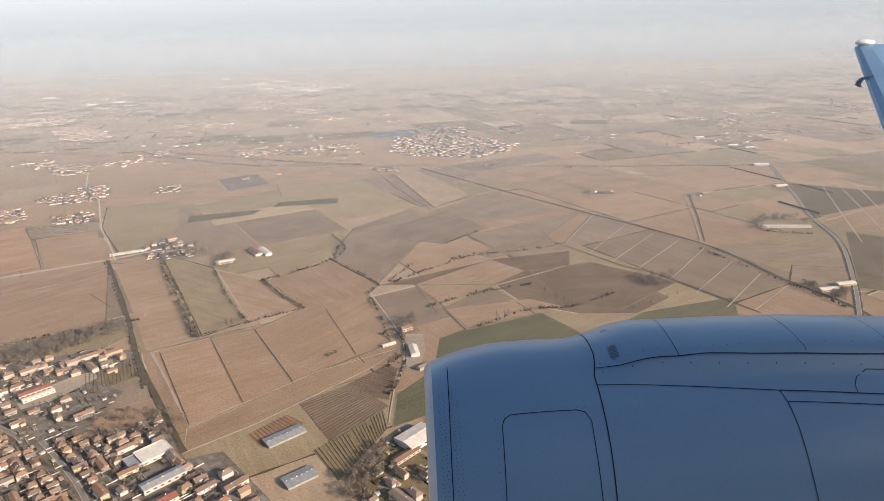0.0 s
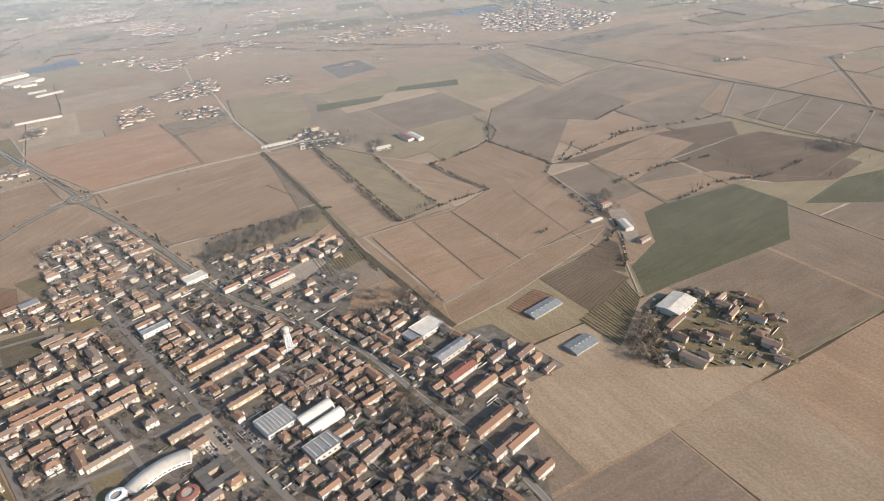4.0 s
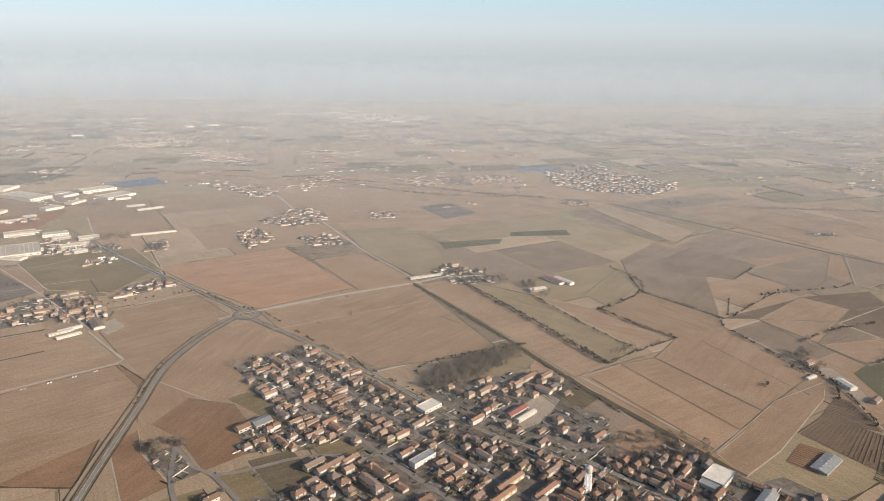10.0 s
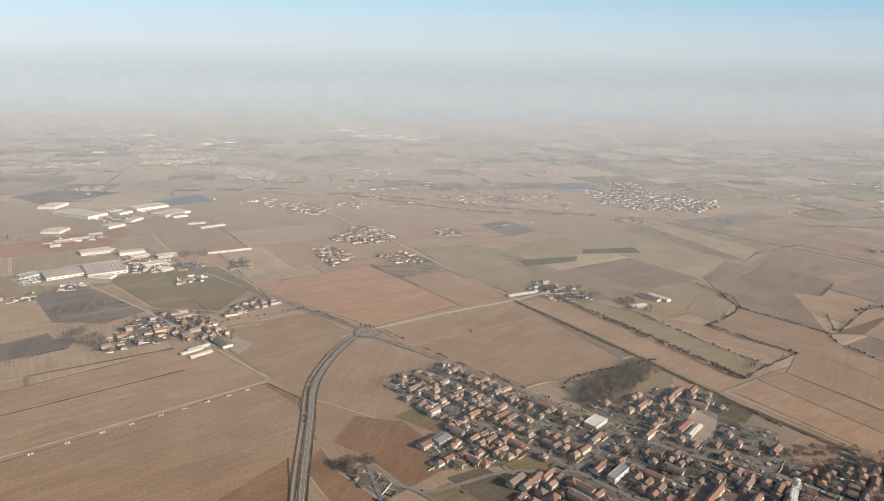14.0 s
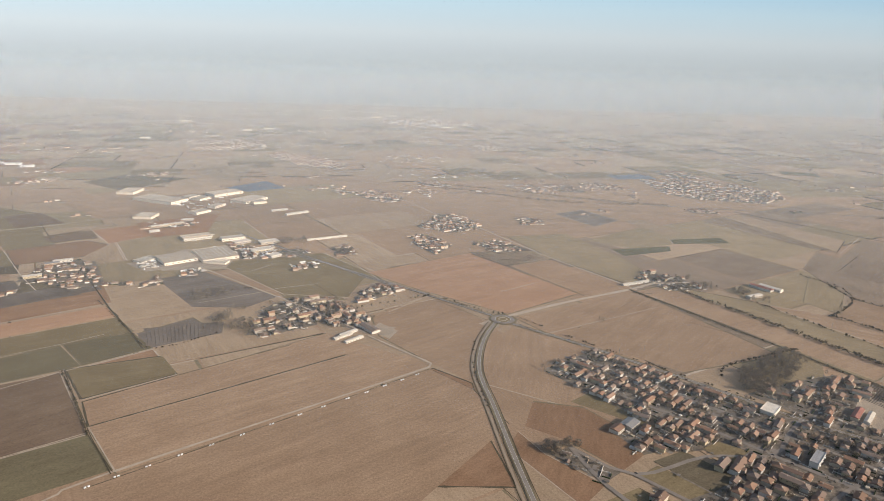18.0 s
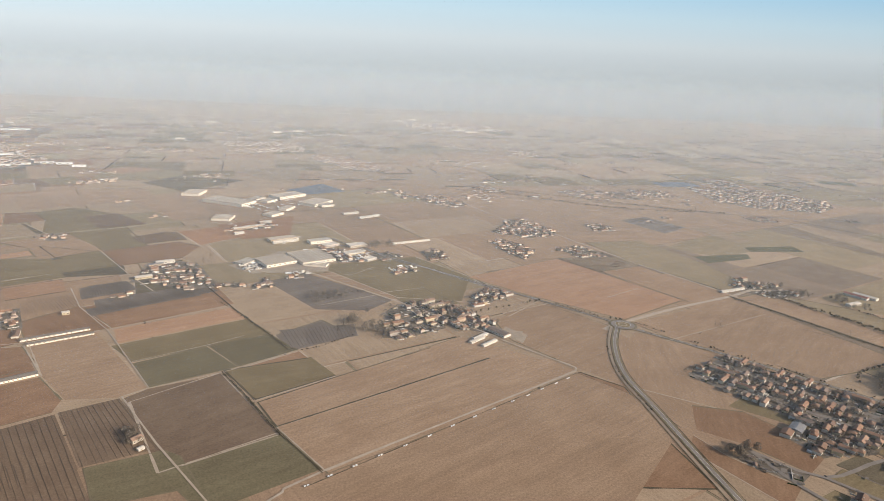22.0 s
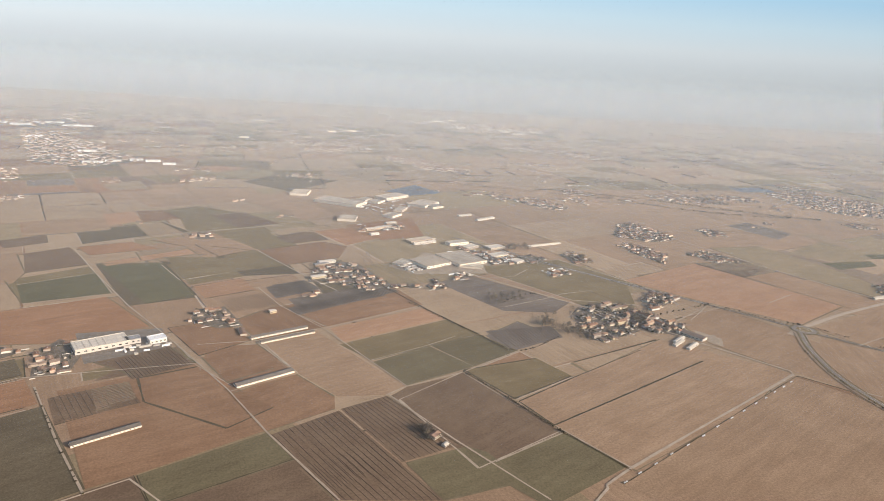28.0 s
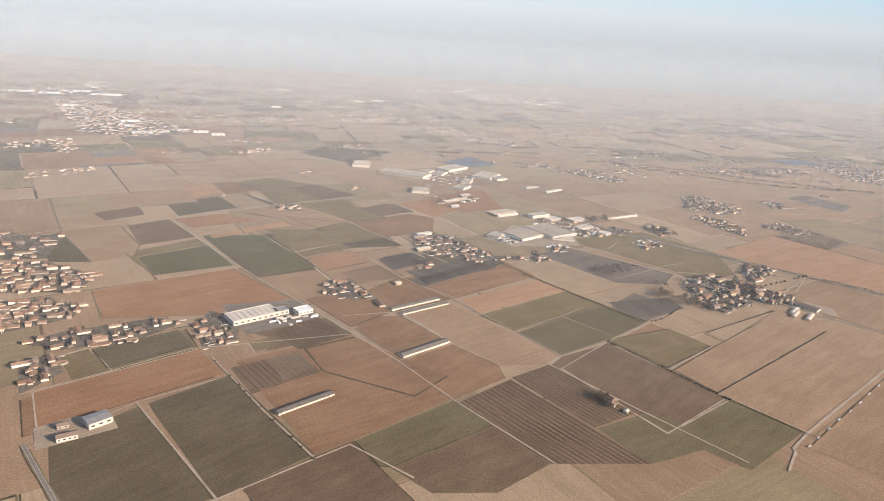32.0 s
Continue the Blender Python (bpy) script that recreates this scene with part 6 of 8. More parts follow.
shed(-1705, 2326, 39, 90, 16, 5, 1.6, PALE_SHEET, CONCRETE, "row of small pale sheds", bays=10)
CLEAR.append(((-1705, 2326), 45))
shed(-1399, 1247, -53, 52, 20, 6, 2.4, DARKTILE, CONCRETE, "old tiled farm barn beside a yard", bays=6)
CLEAR.append(((-1399, 1247), 26))
shed(-1450, 1208, 44, 44, 9, 3.6, 1.2, PALE_SHEET, CONCRETE, "low white-roofed cattle shed", bays=6)
CLEAR.append(((-1450, 1208), 22))
shed(-1427, 1192, 44, 44, 9, 3.6, 1.2, PALE_SHEET, CONCRETE, "low white-roofed cattle shed", bays=6)
CLEAR.append(((-1427, 1192), 22))
shed(-1441, 1225, 44, 44, 9, 3.6, 1.2, PALE_SHEET, CONCRETE, "low white-roofed cattle shed", bays=6)
CLEAR.append(((-1441, 1225), 22))
shed(-1522, 1400, 30, 40, 12, 7, 2.4, TILE, PLASTER, "long yellow plastered building with a tile roof", category='building', bays=8)
CLEAR.append(((-1522, 1400), 20))
shed(-645, 1640, 30, 22, 14, 9, 3, TILE, PLASTER, "tall yellow farmhouse with a tile roof", category='farmhouse', bays=5)
CLEAR.append(((-645, 1640), 11))
shed(-723, 1551, 22, 84, 10, 4, 1.6, PALE_SHEET, PLASTER, "long low farm barn beside a white road", bays=8)
CLEAR.append(((-723, 1551), 42))
shed(-456, 1450, 22, 44, 14, 6, 2.0, PALE_SHEET, PLASTER, "white farm building on a hedged plot", bays=5)
CLEAR.append(((-456, 1450), 22))
shed(-401, 1516, -59, 58, 18, 6, 2.4, RED_TRIM, CONCRETE, "long red-roofed barn beside a ditch", bays=6)
CLEAR.append(((-401, 1516), 29))
shed(-377, 1513, -59, 58, 16, 6, 2.2, PALE_SHEET, CONCRETE, "long pale barn beside a red-roofed one", bays=6)
CLEAR.append(((-377, 1513), 29))
shed(-1776, 2374, 30, 60, 14, 5, 1.6, PALE_SHEET, CONCRETE, "pale farm shed beside a road", bays=6)
CLEAR.append(((-1776, 2374), 30))
shed(-14, 963, -81, 34, 14, 6, 1.8, PALE_SHEET, CONCRETE, "farm barn beside a winding track", bays=4)
CLEAR.append(((-14, 963), 17))
shed(1, 910, 36, 22, 10, 5, 2, TILE, PLASTER, "tiled farmhouse beside a winding track", category='farmhouse', bays=3)
CLEAR.append(((1, 910), 11))
shed(-28, 1049, 30, 20, 12, 6, 2.2, TILE, PLASTER, "tiled farmhouse under trees", category='farmhouse', bays=3)
CLEAR.append(((-28, 1049), 10))
shed(-57, 993, 27, 24, 7, 3, 1, PALE_SHEET, CONCRETE, "small pale shed beside a field", bays=3)
CLEAR.append(((-57, 993), 12))
shed(-189, 742, 37, 54, 22, 3, 1.6, GLASS_ROOF, GLASS_ROOF, "large greenhouse with a pale film roof", category='greenhouse', lights=6)
CLEAR.append(((-189, 742), 27))
shed(-155, 655, 35, 40, 24, 3, 1.6, GLASS_ROOF, GLASS_ROOF, "greenhouse with dusty film bays", category='greenhouse', lights=6)
CLEAR.append(((-155, 655), 20))
shed(-12, 720, 43, 48, 34, 8, 2.5, PALE_SHEET, CONCRETE, "large farm hall with a dusty pale roof", bays=5, lights=3)
CLEAR.append(((-12, 720), 24))
shed(-26, 686, 43, 40, 12, 5, 1.8, DARKTILE, PLASTER, "long tiled farm building", bays=5)
CLEAR.append(((-26, 686), 20))
shed(-320, 661, 43, 52, 17, 7, 2, SHEET, PLASTER, "workshop hall with a grey roof", bays=6, lights=3)
CLEAR.append(((-320, 661), 26))
shed(-358, 711, 43, 52, 26, 5, 0.2, SHEET, CONCRETE, "low hall with a flat grey roof", bays=5)
CLEAR.append(((-358, 711), 26))
curved_hall(-642, 498, 43, 70, 58, 19, 6)
court_school(-574, 484, 43, 36, 11, 6)
round_hall(-596, 459, 11, 7, RED_TRIM, "round school building with a red ring roof")
round_hall(-672, 463, 10, 7, WHITE, "round white annex beside a sports hall")
shed(-706, 521, 43, 50, 9.5, 6.8, 2.2, TILE, PLASTER, "long yellow terrace of flats under a tile roof", category='terrace', bays=12)
CLEAR.append(((-706, 521), 25))
shed(-626, 555, 43, 50, 9.5, 6.8, 2.2, TILE, PLASTER, "long yellow terrace of flats under a tile roof", category='terrace', bays=12)
CLEAR.append(((-626, 555), 25))
shed(-572, 602, 43, 50, 9.5, 6.8, 2.2, TILE, PLASTER, "long yellow terrace of flats under a tile roof", category='terrace', bays=12)
CLEAR.append(((-572, 602), 25))
shed(-587, 693, 43, 50, 9.5, 6.8, 2.2, TILE, PLASTER, "long yellow terrace of flats under a tile roof", category='terrace', bays=12)
CLEAR.append(((-587, 693), 25))
shed(-610, 660, 43, 50, 9.5, 6.8, 2.2, TILE, PLASTER, "long yellow terrace of flats under a tile roof", category='terrace', bays=12)
CLEAR.append(((-610, 660), 25))
shed(-631, 711, 43, 50, 9.5, 6.8, 2.2, TILE, PLASTER, "long yellow terrace of flats under a tile roof", category='terrace', bays=12)
CLEAR.append(((-631, 711), 25))
shed(-646, 682, 43, 50, 9.5, 6.8, 2.2, TILE, PLASTER, "long yellow terrace of flats under a tile roof", category='terrace', bays=12)
CLEAR.append(((-646, 682), 25))
shed(-743, 764, 43, 40, 12, 8, 0.2, SHEET, PLASTER, "white block of flats with a flat roof", category='apartment_block', bays=10)
CLEAR.append(((-743, 764), 20))
shed(-731, 905, 43, 36, 22, 6, 0.2, PALE_SHEET, CONCRETE, "low commercial hall with a flat roof", bays=5)
CLEAR.append(((-731, 905), 18))
shed(-526, 556, 43, 40, 34, 7, 0.2, SHEET, CONCRETE, "school hall with a ribbed grey roof", category='hall', bays=6, lights=9)
CLEAR.append(((-526, 556), 20))
shed(-483, 566, 43, 44, 17, 7, 3, PALE_SHEET, CONCRETE, "arched white hall in the town", arch=True)
CLEAR.append(((-483, 566), 22))
shed(-468, 551, 43, 44, 15, 7, 3, PALE_SHEET, CONCRETE, "arched white hall beside another", arch=True)
CLEAR.append(((-468, 551), 22))
shed(-466, 511, 43, 36, 26, 8, 0.2, SHEET, CONCRETE, "angular grey hall with roof ribs", category='hall', bays=5, lights=4)
CLEAR.append(((-466, 511), 18))
shed(-352, 717, 43, 40, 30, 6, 0.2, PALE_SHEET, CONCRETE, "pale workshop with a flat roof", bays=4)
CLEAR.append(((-352, 717), 20))
shed(-310, 618, 43, 42, 16, 7, 2.6, RED_TRIM, PLASTER, "long building with a red roof", category='building', bays=8)
CLEAR.append(((-310, 618), 21))
shed(-279, 529, 43, 56, 12, 7.5, 2.4, TILE, PLASTER, "long ochre courtyard building with a tile roof", category='building', bays=9)
CLEAR.append(((-279, 529), 28))
shed(-251, 501, 43, 44, 12, 7.5, 2.4, TILE, PLASTER, "long ochre courtyard building with a tile roof", category='building', bays=9)
CLEAR.append(((-251, 501), 22))
shed(-285, 589, 43, 40, 12, 7.5, 2.4, TILE, PLASTER, "long ochre courtyard building with a tile roof", category='building', bays=9)
CLEAR.append(((-285, 589), 20))
shed(-270, 491, 43, 40, 12, 7.5, 2.4, TILE, PLASTER, "long ochre courtyard building with a tile roof", category='building', bays=9)
CLEAR.append(((-270, 491), 20))
shed(-982, 863, 43, 28, 20, 7, 2.4, SHEET, PLASTER, "farm barn with a grey roof", bays=4)
CLEAR.append(((-982, 863), 14))
shed(-1006, 851, 43, 22, 16, 6, 2.4, TILE, PLASTER, "tiled farm barn beside a field", bays=3)
CLEAR.append(((-1006, 851), 11))
shed(-594, 887, 43, 44, 12, 6, 2.2, RED_TRIM, PLASTER, "workshop with a dark red roof beside a yard", bays=6)
CLEAR.append(((-594, 887), 22))
shed(-582, 875, 43, 44, 9, 5, 1.5, PALE_SHEET, CONCRETE, "pale workshop beside a yard", bays=6)
CLEAR.append(((-582, 875), 22))
shed(-2585, 1136, 34, 90, 44, 9, 0.2, PALE_SHEET, CONCRETE, "large factory with pale ribbed roofs", bays=8, lights=8)
CLEAR.append(((-2585, 1136), 45))
shed(-2494, 1163, 34, 30, 24, 8, 0.2, WHITE, CONCRETE, "white factory hall beside a yard", bays=4)
CLEAR.append(((-2494, 1163), 15))
shed(-2536, 1156, 30, 26, 20, 9, 0.2, SHEET, CONCRETE, "grey silo house with pipes", bays=3)
CLEAR.append(((-2536, 1156), 13))
shed(-2229, 1706, 30, 46, 18, 6, 1.5, PALE_SHEET, CONCRETE, "pale village workshop with a shallow roof", bays=5)
CLEAR.append(((-2229, 1706), 23))
shed(-2238, 1573, 30, 40, 16, 6, 1.8, PALE_SHEET, PLASTER, "pale farm barn beside houses", bays=5)
CLEAR.append(((-2238, 1573), 20))
shed(-2243, 1679, 30, 36, 14, 6, 1.8, SHEET, PLASTER, "grey farm barn beside houses", bays=4)
CLEAR.append(((-2243, 1679), 18))
shed(-2308, 1326, 30, 14, 12, 5, 1, PALE_SHEET, PLASTER, "small pale house beside a track", category='house', bays=2)
CLEAR.append(((-2308, 1326), 7))
shed(-1987, 841, 50, 16, 12, 5.5, 2.2, TILE, PLASTER, "lone tiled farmhouse among orchards", category='farmhouse', bays=3)
CLEAR.append(((-1987, 841), 8))
shed(-1973, 819, 50, 9, 7, 3.2, 1.2, PALE_SHEET, PLASTER, "small shed beside a lone farmhouse", bays=1)
CLEAR.append(((-1973, 819), 4))
shed(-2347, 1213, 110, 34, 12, 4, 1.6, TILE, PLASTER, "tiled barn at the end of poultry sheds", bays=4)
CLEAR.append(((-2347, 1213), 17))
shed(957, 1555, -8, 120, 14, 4, 1.4, PALE_SHEET, CONCRETE, "pale depot shed among trees", bays=10)
CLEAR.append(((957, 1555), 60))
shed(1278, 2292, -4, 50, 14, 6, 1.8, WHITE, PLASTER, "white building beside a country road", bays=5)
CLEAR.append(((1278, 2292), 25))
shed(1367, 2698, 8, 40, 14, 5, 1.8, PALE_SHEET, PLASTER, "pale farm building in the haze", bays=4)
CLEAR.append(((1367, 2698), 20))
shed(1409, 2634, 8, 40, 14, 5, 1.8, PALE_SHEET, PLASTER, "pale farm building in the haze", bays=4)
CLEAR.append(((1409, 2634), 20))
shed(1316, 2920, 8, 40, 14, 5, 1.8, PALE_SHEET, PLASTER, "pale farm building in the haze", bays=4)
CLEAR.append(((1316, 2920), 20))
shed(859, 1166, 8, 40, 14, 5, 1.8, PALE_SHEET, PLASTER, "pale farm building in the haze", bays=4)
CLEAR.append(((859, 1166), 20))
shed(809, 1142, 8, 40, 14, 5, 1.8, PALE_SHEET, PLASTER, "pale farm building in the haze", bays=4)
CLEAR.append(((809, 1142), 20))
shed(1176, 1976, 8, 40, 14, 5, 1.8, PALE_SHEET, PLASTER, "pale farm building in the haze", bays=4)
CLEAR.append(((1176, 1976), 20))
stacks(18, 46, 29, (-2052, 1726), (-2004, 1744), (-1968, 1667), (-1999, 1637))
stacks(19, 26, 29, (-1879, 1867), (-1805, 1765), (-1820, 1747), (-1882, 1836))
stacks(20, 60, 29, (-1806, 1864), (-1703, 1876), (-1676, 1788), (-1754, 1729))
stacks(21, 26, 29, (-2177, 2557), (-2055, 2408), (-2083, 2336), (-2190, 2415))
stacks(22, 30, 29, (-2186, 2650), (-2114, 2708), (-1875, 2565), (-2022, 2401))
stacks(23, 14, 29, (-2177, 2152), (-2026, 2223), (-1978, 2119), (-2115, 2063))
stacks(24, 14, 29, (-2007, 1956), (-1921, 2003), (-1896, 1950), (-1977, 1918))
stacks(25, 16, 29, (-2562, 1129), (-2482, 1171), (-2457, 1142), (-2523, 1090))
stacks(26, 12, 29, (-1898, 1641), (-1851, 1662), (-1830, 1615), (-1869, 1586))
stacks(27, 12, 29, (-1637, 1697), (-1573, 1737), (-1552, 1700), (-1619, 1657))
lane("track", 3, (-1636, 1496), (-1540, 1536))
lane("track", 2.6, (-1789, 1397), (-1680, 1461), (-1640, 1488))
lane("track", 3, (-1799, 1609), (-1721, 1636), (-1670, 1705))
lane("ditch", 2, (-1547, 1536), (-1481, 1436))
lane("track", 3, (-1086, 1482), (-977, 1557))
hedge(28, 3, 4, (-1786, 1426), (-1739, 1481), (-1691, 1501), gaps=0.4)
wood(29, 34, (-1731, 1292), (-1719, 1339), (-1637, 1275), (-1613, 1212), (-1672, 1224))
wood(30, 27, (-1538, 1386), (-1486, 1410), (-1442, 1350), (-1485, 1303))

# ---- the town by the roundabout ----
hamlet(31, -47, 16.5, 18, 0.8, (-1074, 1055), (-965, 1137), (-671, 857), (-791, 776), (-866, 755), trees=0.75, size=1.0, turn=0.82, clutter=3, loose=0.12, ground=None)
hamlet(32, -47, 17, 18.5, 0.8, (-793, 769), (-670, 848), (-544, 766), (-496, 693), (-468, 643), (-476, 435), (-541, 504), trees=0.8, size=1.0, turn=0.82, clutter=3, loose=0.12, ground=None)
hamlet(33, -47, 20, 25, 0.8, (-894, 765), (-800, 773), (-477, 428), (-640, 417), (-757, 455), (-1010, 734), trees=0.8, size=1.2, turn=0.82, clutter=3, loose=0.12, ground=None)
hamlet(34, -47, 22, 24, 0.75, (-1046, 684), (-996, 690), (-769, 455), (-796, 457), trees=0.2, size=1.2, turn=0.82, clutter=3, loose=0.12, ground=None)
hamlet(35, -47, 23, 23, 0.45, (-739, 962), (-652, 998), (-533, 1032), (-560, 933), (-458, 880), (-473, 709), (-672, 862), trees=0.45, size=1.05, turn=0.82, clutter=3, loose=0.12, ground=None)
hamlet(36, -47, 17, 18, 0.76, (-507, 750), (-366, 795), (-313, 711), (-241, 615), (-232, 424), (-306, 494), trees=0.75, size=0.98, turn=0.82, clutter=3, loose=0.12, ground=None)
hamlet(37, -47, 18, 19, 0.68, (-500, 498), (-406, 603), (-347, 558), (-259, 445), (-239, 404), (-407, 394), trees=0.8, size=1.0, turn=0.82, clutter=3, loose=0.12, ground=None)
hamlet(38, -47, 16.5, 17.5, 0.88, (-562, 793), (-494, 729), (-411, 641), (-369, 584), (-411, 594), (-448, 542), (-506, 605), trees=0.75, size=0.98, turn=0.82, clutter=3, loose=0.12, ground=None)
hamlet(39, -47, 22, 24, 0.85, (-307, 704), (-264, 717), (-182, 618), (-227, 593), trees=0.4, size=1.15, turn=0.82, clutter=3, loose=0.12, ground=None)
hamlet(40, -47, 24, 22, 0.55, (-68, 662), (-42, 735), (12, 764), (110, 735), (89, 586), (-77, 599), trees=0.5, loose=0.4, ground=None)
hamlet(41, -47, 24, 24, 0.6, (-712, 1000), (-643, 974), (-595, 989), (-505, 1020), (-479, 978), (-549, 879), (-627, 855), trees=0.5, size=1.1, turn=0.82, clutter=3, loose=0.12, ground=None)
hamlet(42, -30, 18, 16, 0.6, (-1122, 790), (-1087, 812), (-1035, 747), (-1064, 724), models=[HOUSES[5]], trees=0.2, size=0.7, ground=None)
hamlet(43, -47, 22, 20, 0.5, (-1014, 847), (-968, 869), (-914, 828), (-937, 799), (-987, 787), trees=0.4, ground=None)
hamlet(44, -47, 22, 20, 0.5, (-980, 842), (-916, 873), (-881, 798), (-929, 791), trees=0.5, ground=None)

# ---- villages and farms ----
hamlet(45, 29, 24, 22, 0.6, (-1643, 1218), (-1637, 1364), (-1609, 1412), (-1542, 1397), (-1508, 1272), (-1603, 1212), trees=0.5, firs=0.06, loose=0.3, size=1.1, turn=0.4, ground=None)
hamlet(46, 29, 21, 20, 0.85, (-1603, 1412), (-1495, 1440), (-1398, 1301), (-1408, 1241), (-1486, 1272), trees=0.5, firs=0.06, loose=0.3, size=1.1, turn=0.4, ground=None)
hamlet(47, 29, 21, 20, 0.9, (-1444, 1439), (-1375, 1552), (-1322, 1497), (-1421, 1402), trees=0.5, firs=0.06, loose=0.3, size=1.1, turn=0.4, ground=None)
hamlet(48, 29, 24, 22, 0.6, (-716, 1564), (-664, 1651), (-582, 1601), (-550, 1518), (-642, 1493), trees=0.6, ground=None)
hamlet(49, 29, 22, 21, 0.75, (-1271, 2144), (-1185, 2358), (-1066, 2249), (-1052, 2124), (-1161, 2068), clutter=2, models=FAR_HOUSES, trees=0.5, firs=0.15, loose=0.35, size=0.88, turn=0.45, ground=None)
hamlet(50, 29, 22, 21, 0.75, (-1296, 1939), (-1227, 2009), (-1180, 1895), (-1227, 1803), clutter=2, models=FAR_HOUSES, trees=0.5, firs=0.15, loose=0.35, size=0.88, turn=0.45, ground=None)
hamlet(51, 29, 22, 21, 0.75, (-1077, 1864), (-994, 1955), (-943, 1864), (-1043, 1839), clutter=2, models=FAR_HOUSES, trees=0.5, firs=0.15, loose=0.35, size=0.88, turn=0.45, ground=None)
hamlet(52, 29, 22, 21, 0.75, (-906, 2235), (-822, 2290), (-817, 2210), (-897, 2192), clutter=2, models=FAR_HOUSES, trees=0.5, firs=0.15, loose=0.35, size=0.88, turn=0.45, ground=None)
hamlet(53, 29, 22, 21, 0.75, (-1496, 2649), (-1388, 2779), (-1306, 2597), (-1376, 2538), clutter=2, models=FAR_HOUSES, trees=0.5, firs=0.15, loose=0.35, size=0.88, turn=0.45, ground=None)
hamlet(54, 29, 22, 21, 0.75, (-1540, 1874), (-1496, 1893), (-1457, 1803), (-1508, 1786), clutter=2, models=FAR_HOUSES, trees=0.5, firs=0.15, loose=0.35, size=0.88, turn=0.45, ground=None)
hamlet(55, 29, 22, 21, 0.75, (-1630, 1655), (-1585, 1715), (-1544, 1679), (-1612, 1645), clutter=2, models=FAR_HOUSES, trees=0.5, firs=0.15, loose=0.35, size=0.88, turn=0.45, ground=None)
hamlet(56, 29, 22, 21, 0.75, (-1691, 1825), (-1633, 1861), (-1586, 1814), (-1644, 1758), clutter=2, models=FAR_HOUSES, trees=0.5, firs=0.15, loose=0.35, size=0.88, turn=0.45, ground=None)
hamlet(57, 29, 22, 21, 0.75, (-2260, 1536), (-2258, 1731), (-2149, 1713), (-2041, 1520), (-2120, 1490), (-2214, 1539), clutter=2, models=FAR_HOUSES, trees=0.5, firs=0.15, loose=0.35, size=0.88, turn=0.45, ground=None)
hamlet(58, 29, 22, 21, 0.75, (-2468, 1263), (-2463, 1335), (-2415, 1354), (-2353, 1247), (-2398, 1231), clutter=2, models=FAR_HOUSES, trees=0.5, firs=0.15, loose=0.35, size=0.88, turn=0.45, ground=None)
hamlet(59, 29, 22, 21, 0.75, (-2251, 1435), (-2230, 1468), (-2211, 1430), (-2239, 1421), clutter=2, models=FAR_HOUSES, trees=0.5, firs=0.15, loose=0.35, size=0.88, turn=0.45, ground=None)
hamlet(60, 29, 22, 21, 0.75, (-2029, 1530), (-2000, 1553), (-1974, 1525), (-2005, 1510), clutter=2, models=FAR_HOUSES, trees=0.5, firs=0.15, loose=0.35, size=0.88, turn=0.45, ground=None)
hamlet(61, 29, 22, 21, 0.75, (-1969, 1533), (-1935, 1589), (-1913, 1528), (-1943, 1501), clutter=2, models=FAR_HOUSES, trees=0.5, firs=0.15, loose=0.35, size=0.88, turn=0.45, ground=None)
hamlet(62, 29, 22, 21, 0.75, (-1895, 1606), (-1856, 1658), (-1837, 1610), (-1871, 1585), clutter=2, models=FAR_HOUSES, trees=0.5, firs=0.15, loose=0.35, size=0.88, turn=0.45, ground=None)
hamlet(63, 29, 22, 21, 0.75, (-1853, 1916), (-1723, 1834), (-1706, 1749), (-1785, 1742), clutter=2, models=FAR_HOUSES, trees=0.5, firs=0.15, loose=0.35, size=0.88, turn=0.45, ground=None)
hamlet(64, 29, 22, 21, 0.75, (-2671, 1953), (-2629, 2007), (-2579, 1910), (-2632, 1904), clutter=2, models=FAR_HOUSES, trees=0.5, firs=0.15, loose=0.35, size=0.88, turn=0.45, ground=None)
hamlet(65, 29, 22, 21, 0.75, (-2170, 2098), (-2039, 2195), (-2011, 2132), (-2145, 2062), clutter=2, models=FAR_HOUSES, trees=0.5, firs=0.15, loose=0.35, size=0.88, turn=0.45, ground=None)
hamlet(66, 29, 22, 21, 0.75, (-1524, 1821), (-1470, 1856), (-1468, 1797), (-1520, 1775), clutter=2, models=FAR_HOUSES, trees=0.5, firs=0.15, loose=0.35, size=0.88, turn=0.45, ground=None)
hamlet(67, 29, 22, 21, 0.75, (-1574, 2766), (-1413, 2798), (-1306, 2641), (-1484, 2660), clutter=2, models=FAR_HOUSES, trees=0.5, firs=0.15, loose=0.35, size=0.88, turn=0.45, ground=None)
hamlet(68, 29, 22, 21, 0.75, (-1280, 2156), (-1181, 2259), (-1112, 2154), (-1239, 2114), clutter=2, models=FAR_HOUSES, trees=0.5, firs=0.15, loose=0.35, size=0.88, turn=0.45, ground=None)
hamlet(69, 29, 22, 21, 0.75, (-918, 2286), (-842, 2327), (-805, 2243), (-891, 2240), clutter=2, models=FAR_HOUSES, trees=0.5, firs=0.15, loose=0.35, size=0.88, turn=0.45, ground=None)
hamlet(70, 29, 22, 21, 0.75, (-1171, 2300), (-1138, 2383), (-1067, 2242), (-1121, 2234), clutter=2, models=FAR_HOUSES, trees=0.5, firs=0.15, loose=0.35, size=0.88, turn=0.45, ground=None)
hamlet(71, 29, 22, 21, 0.75, (-1107, 1928), (-1013, 1979), (-973, 1910), (-1066, 1881), clutter=2, models=FAR_HOUSES, trees=0.5, firs=0.15, loose=0.35, size=0.88, turn=0.45, ground=None)
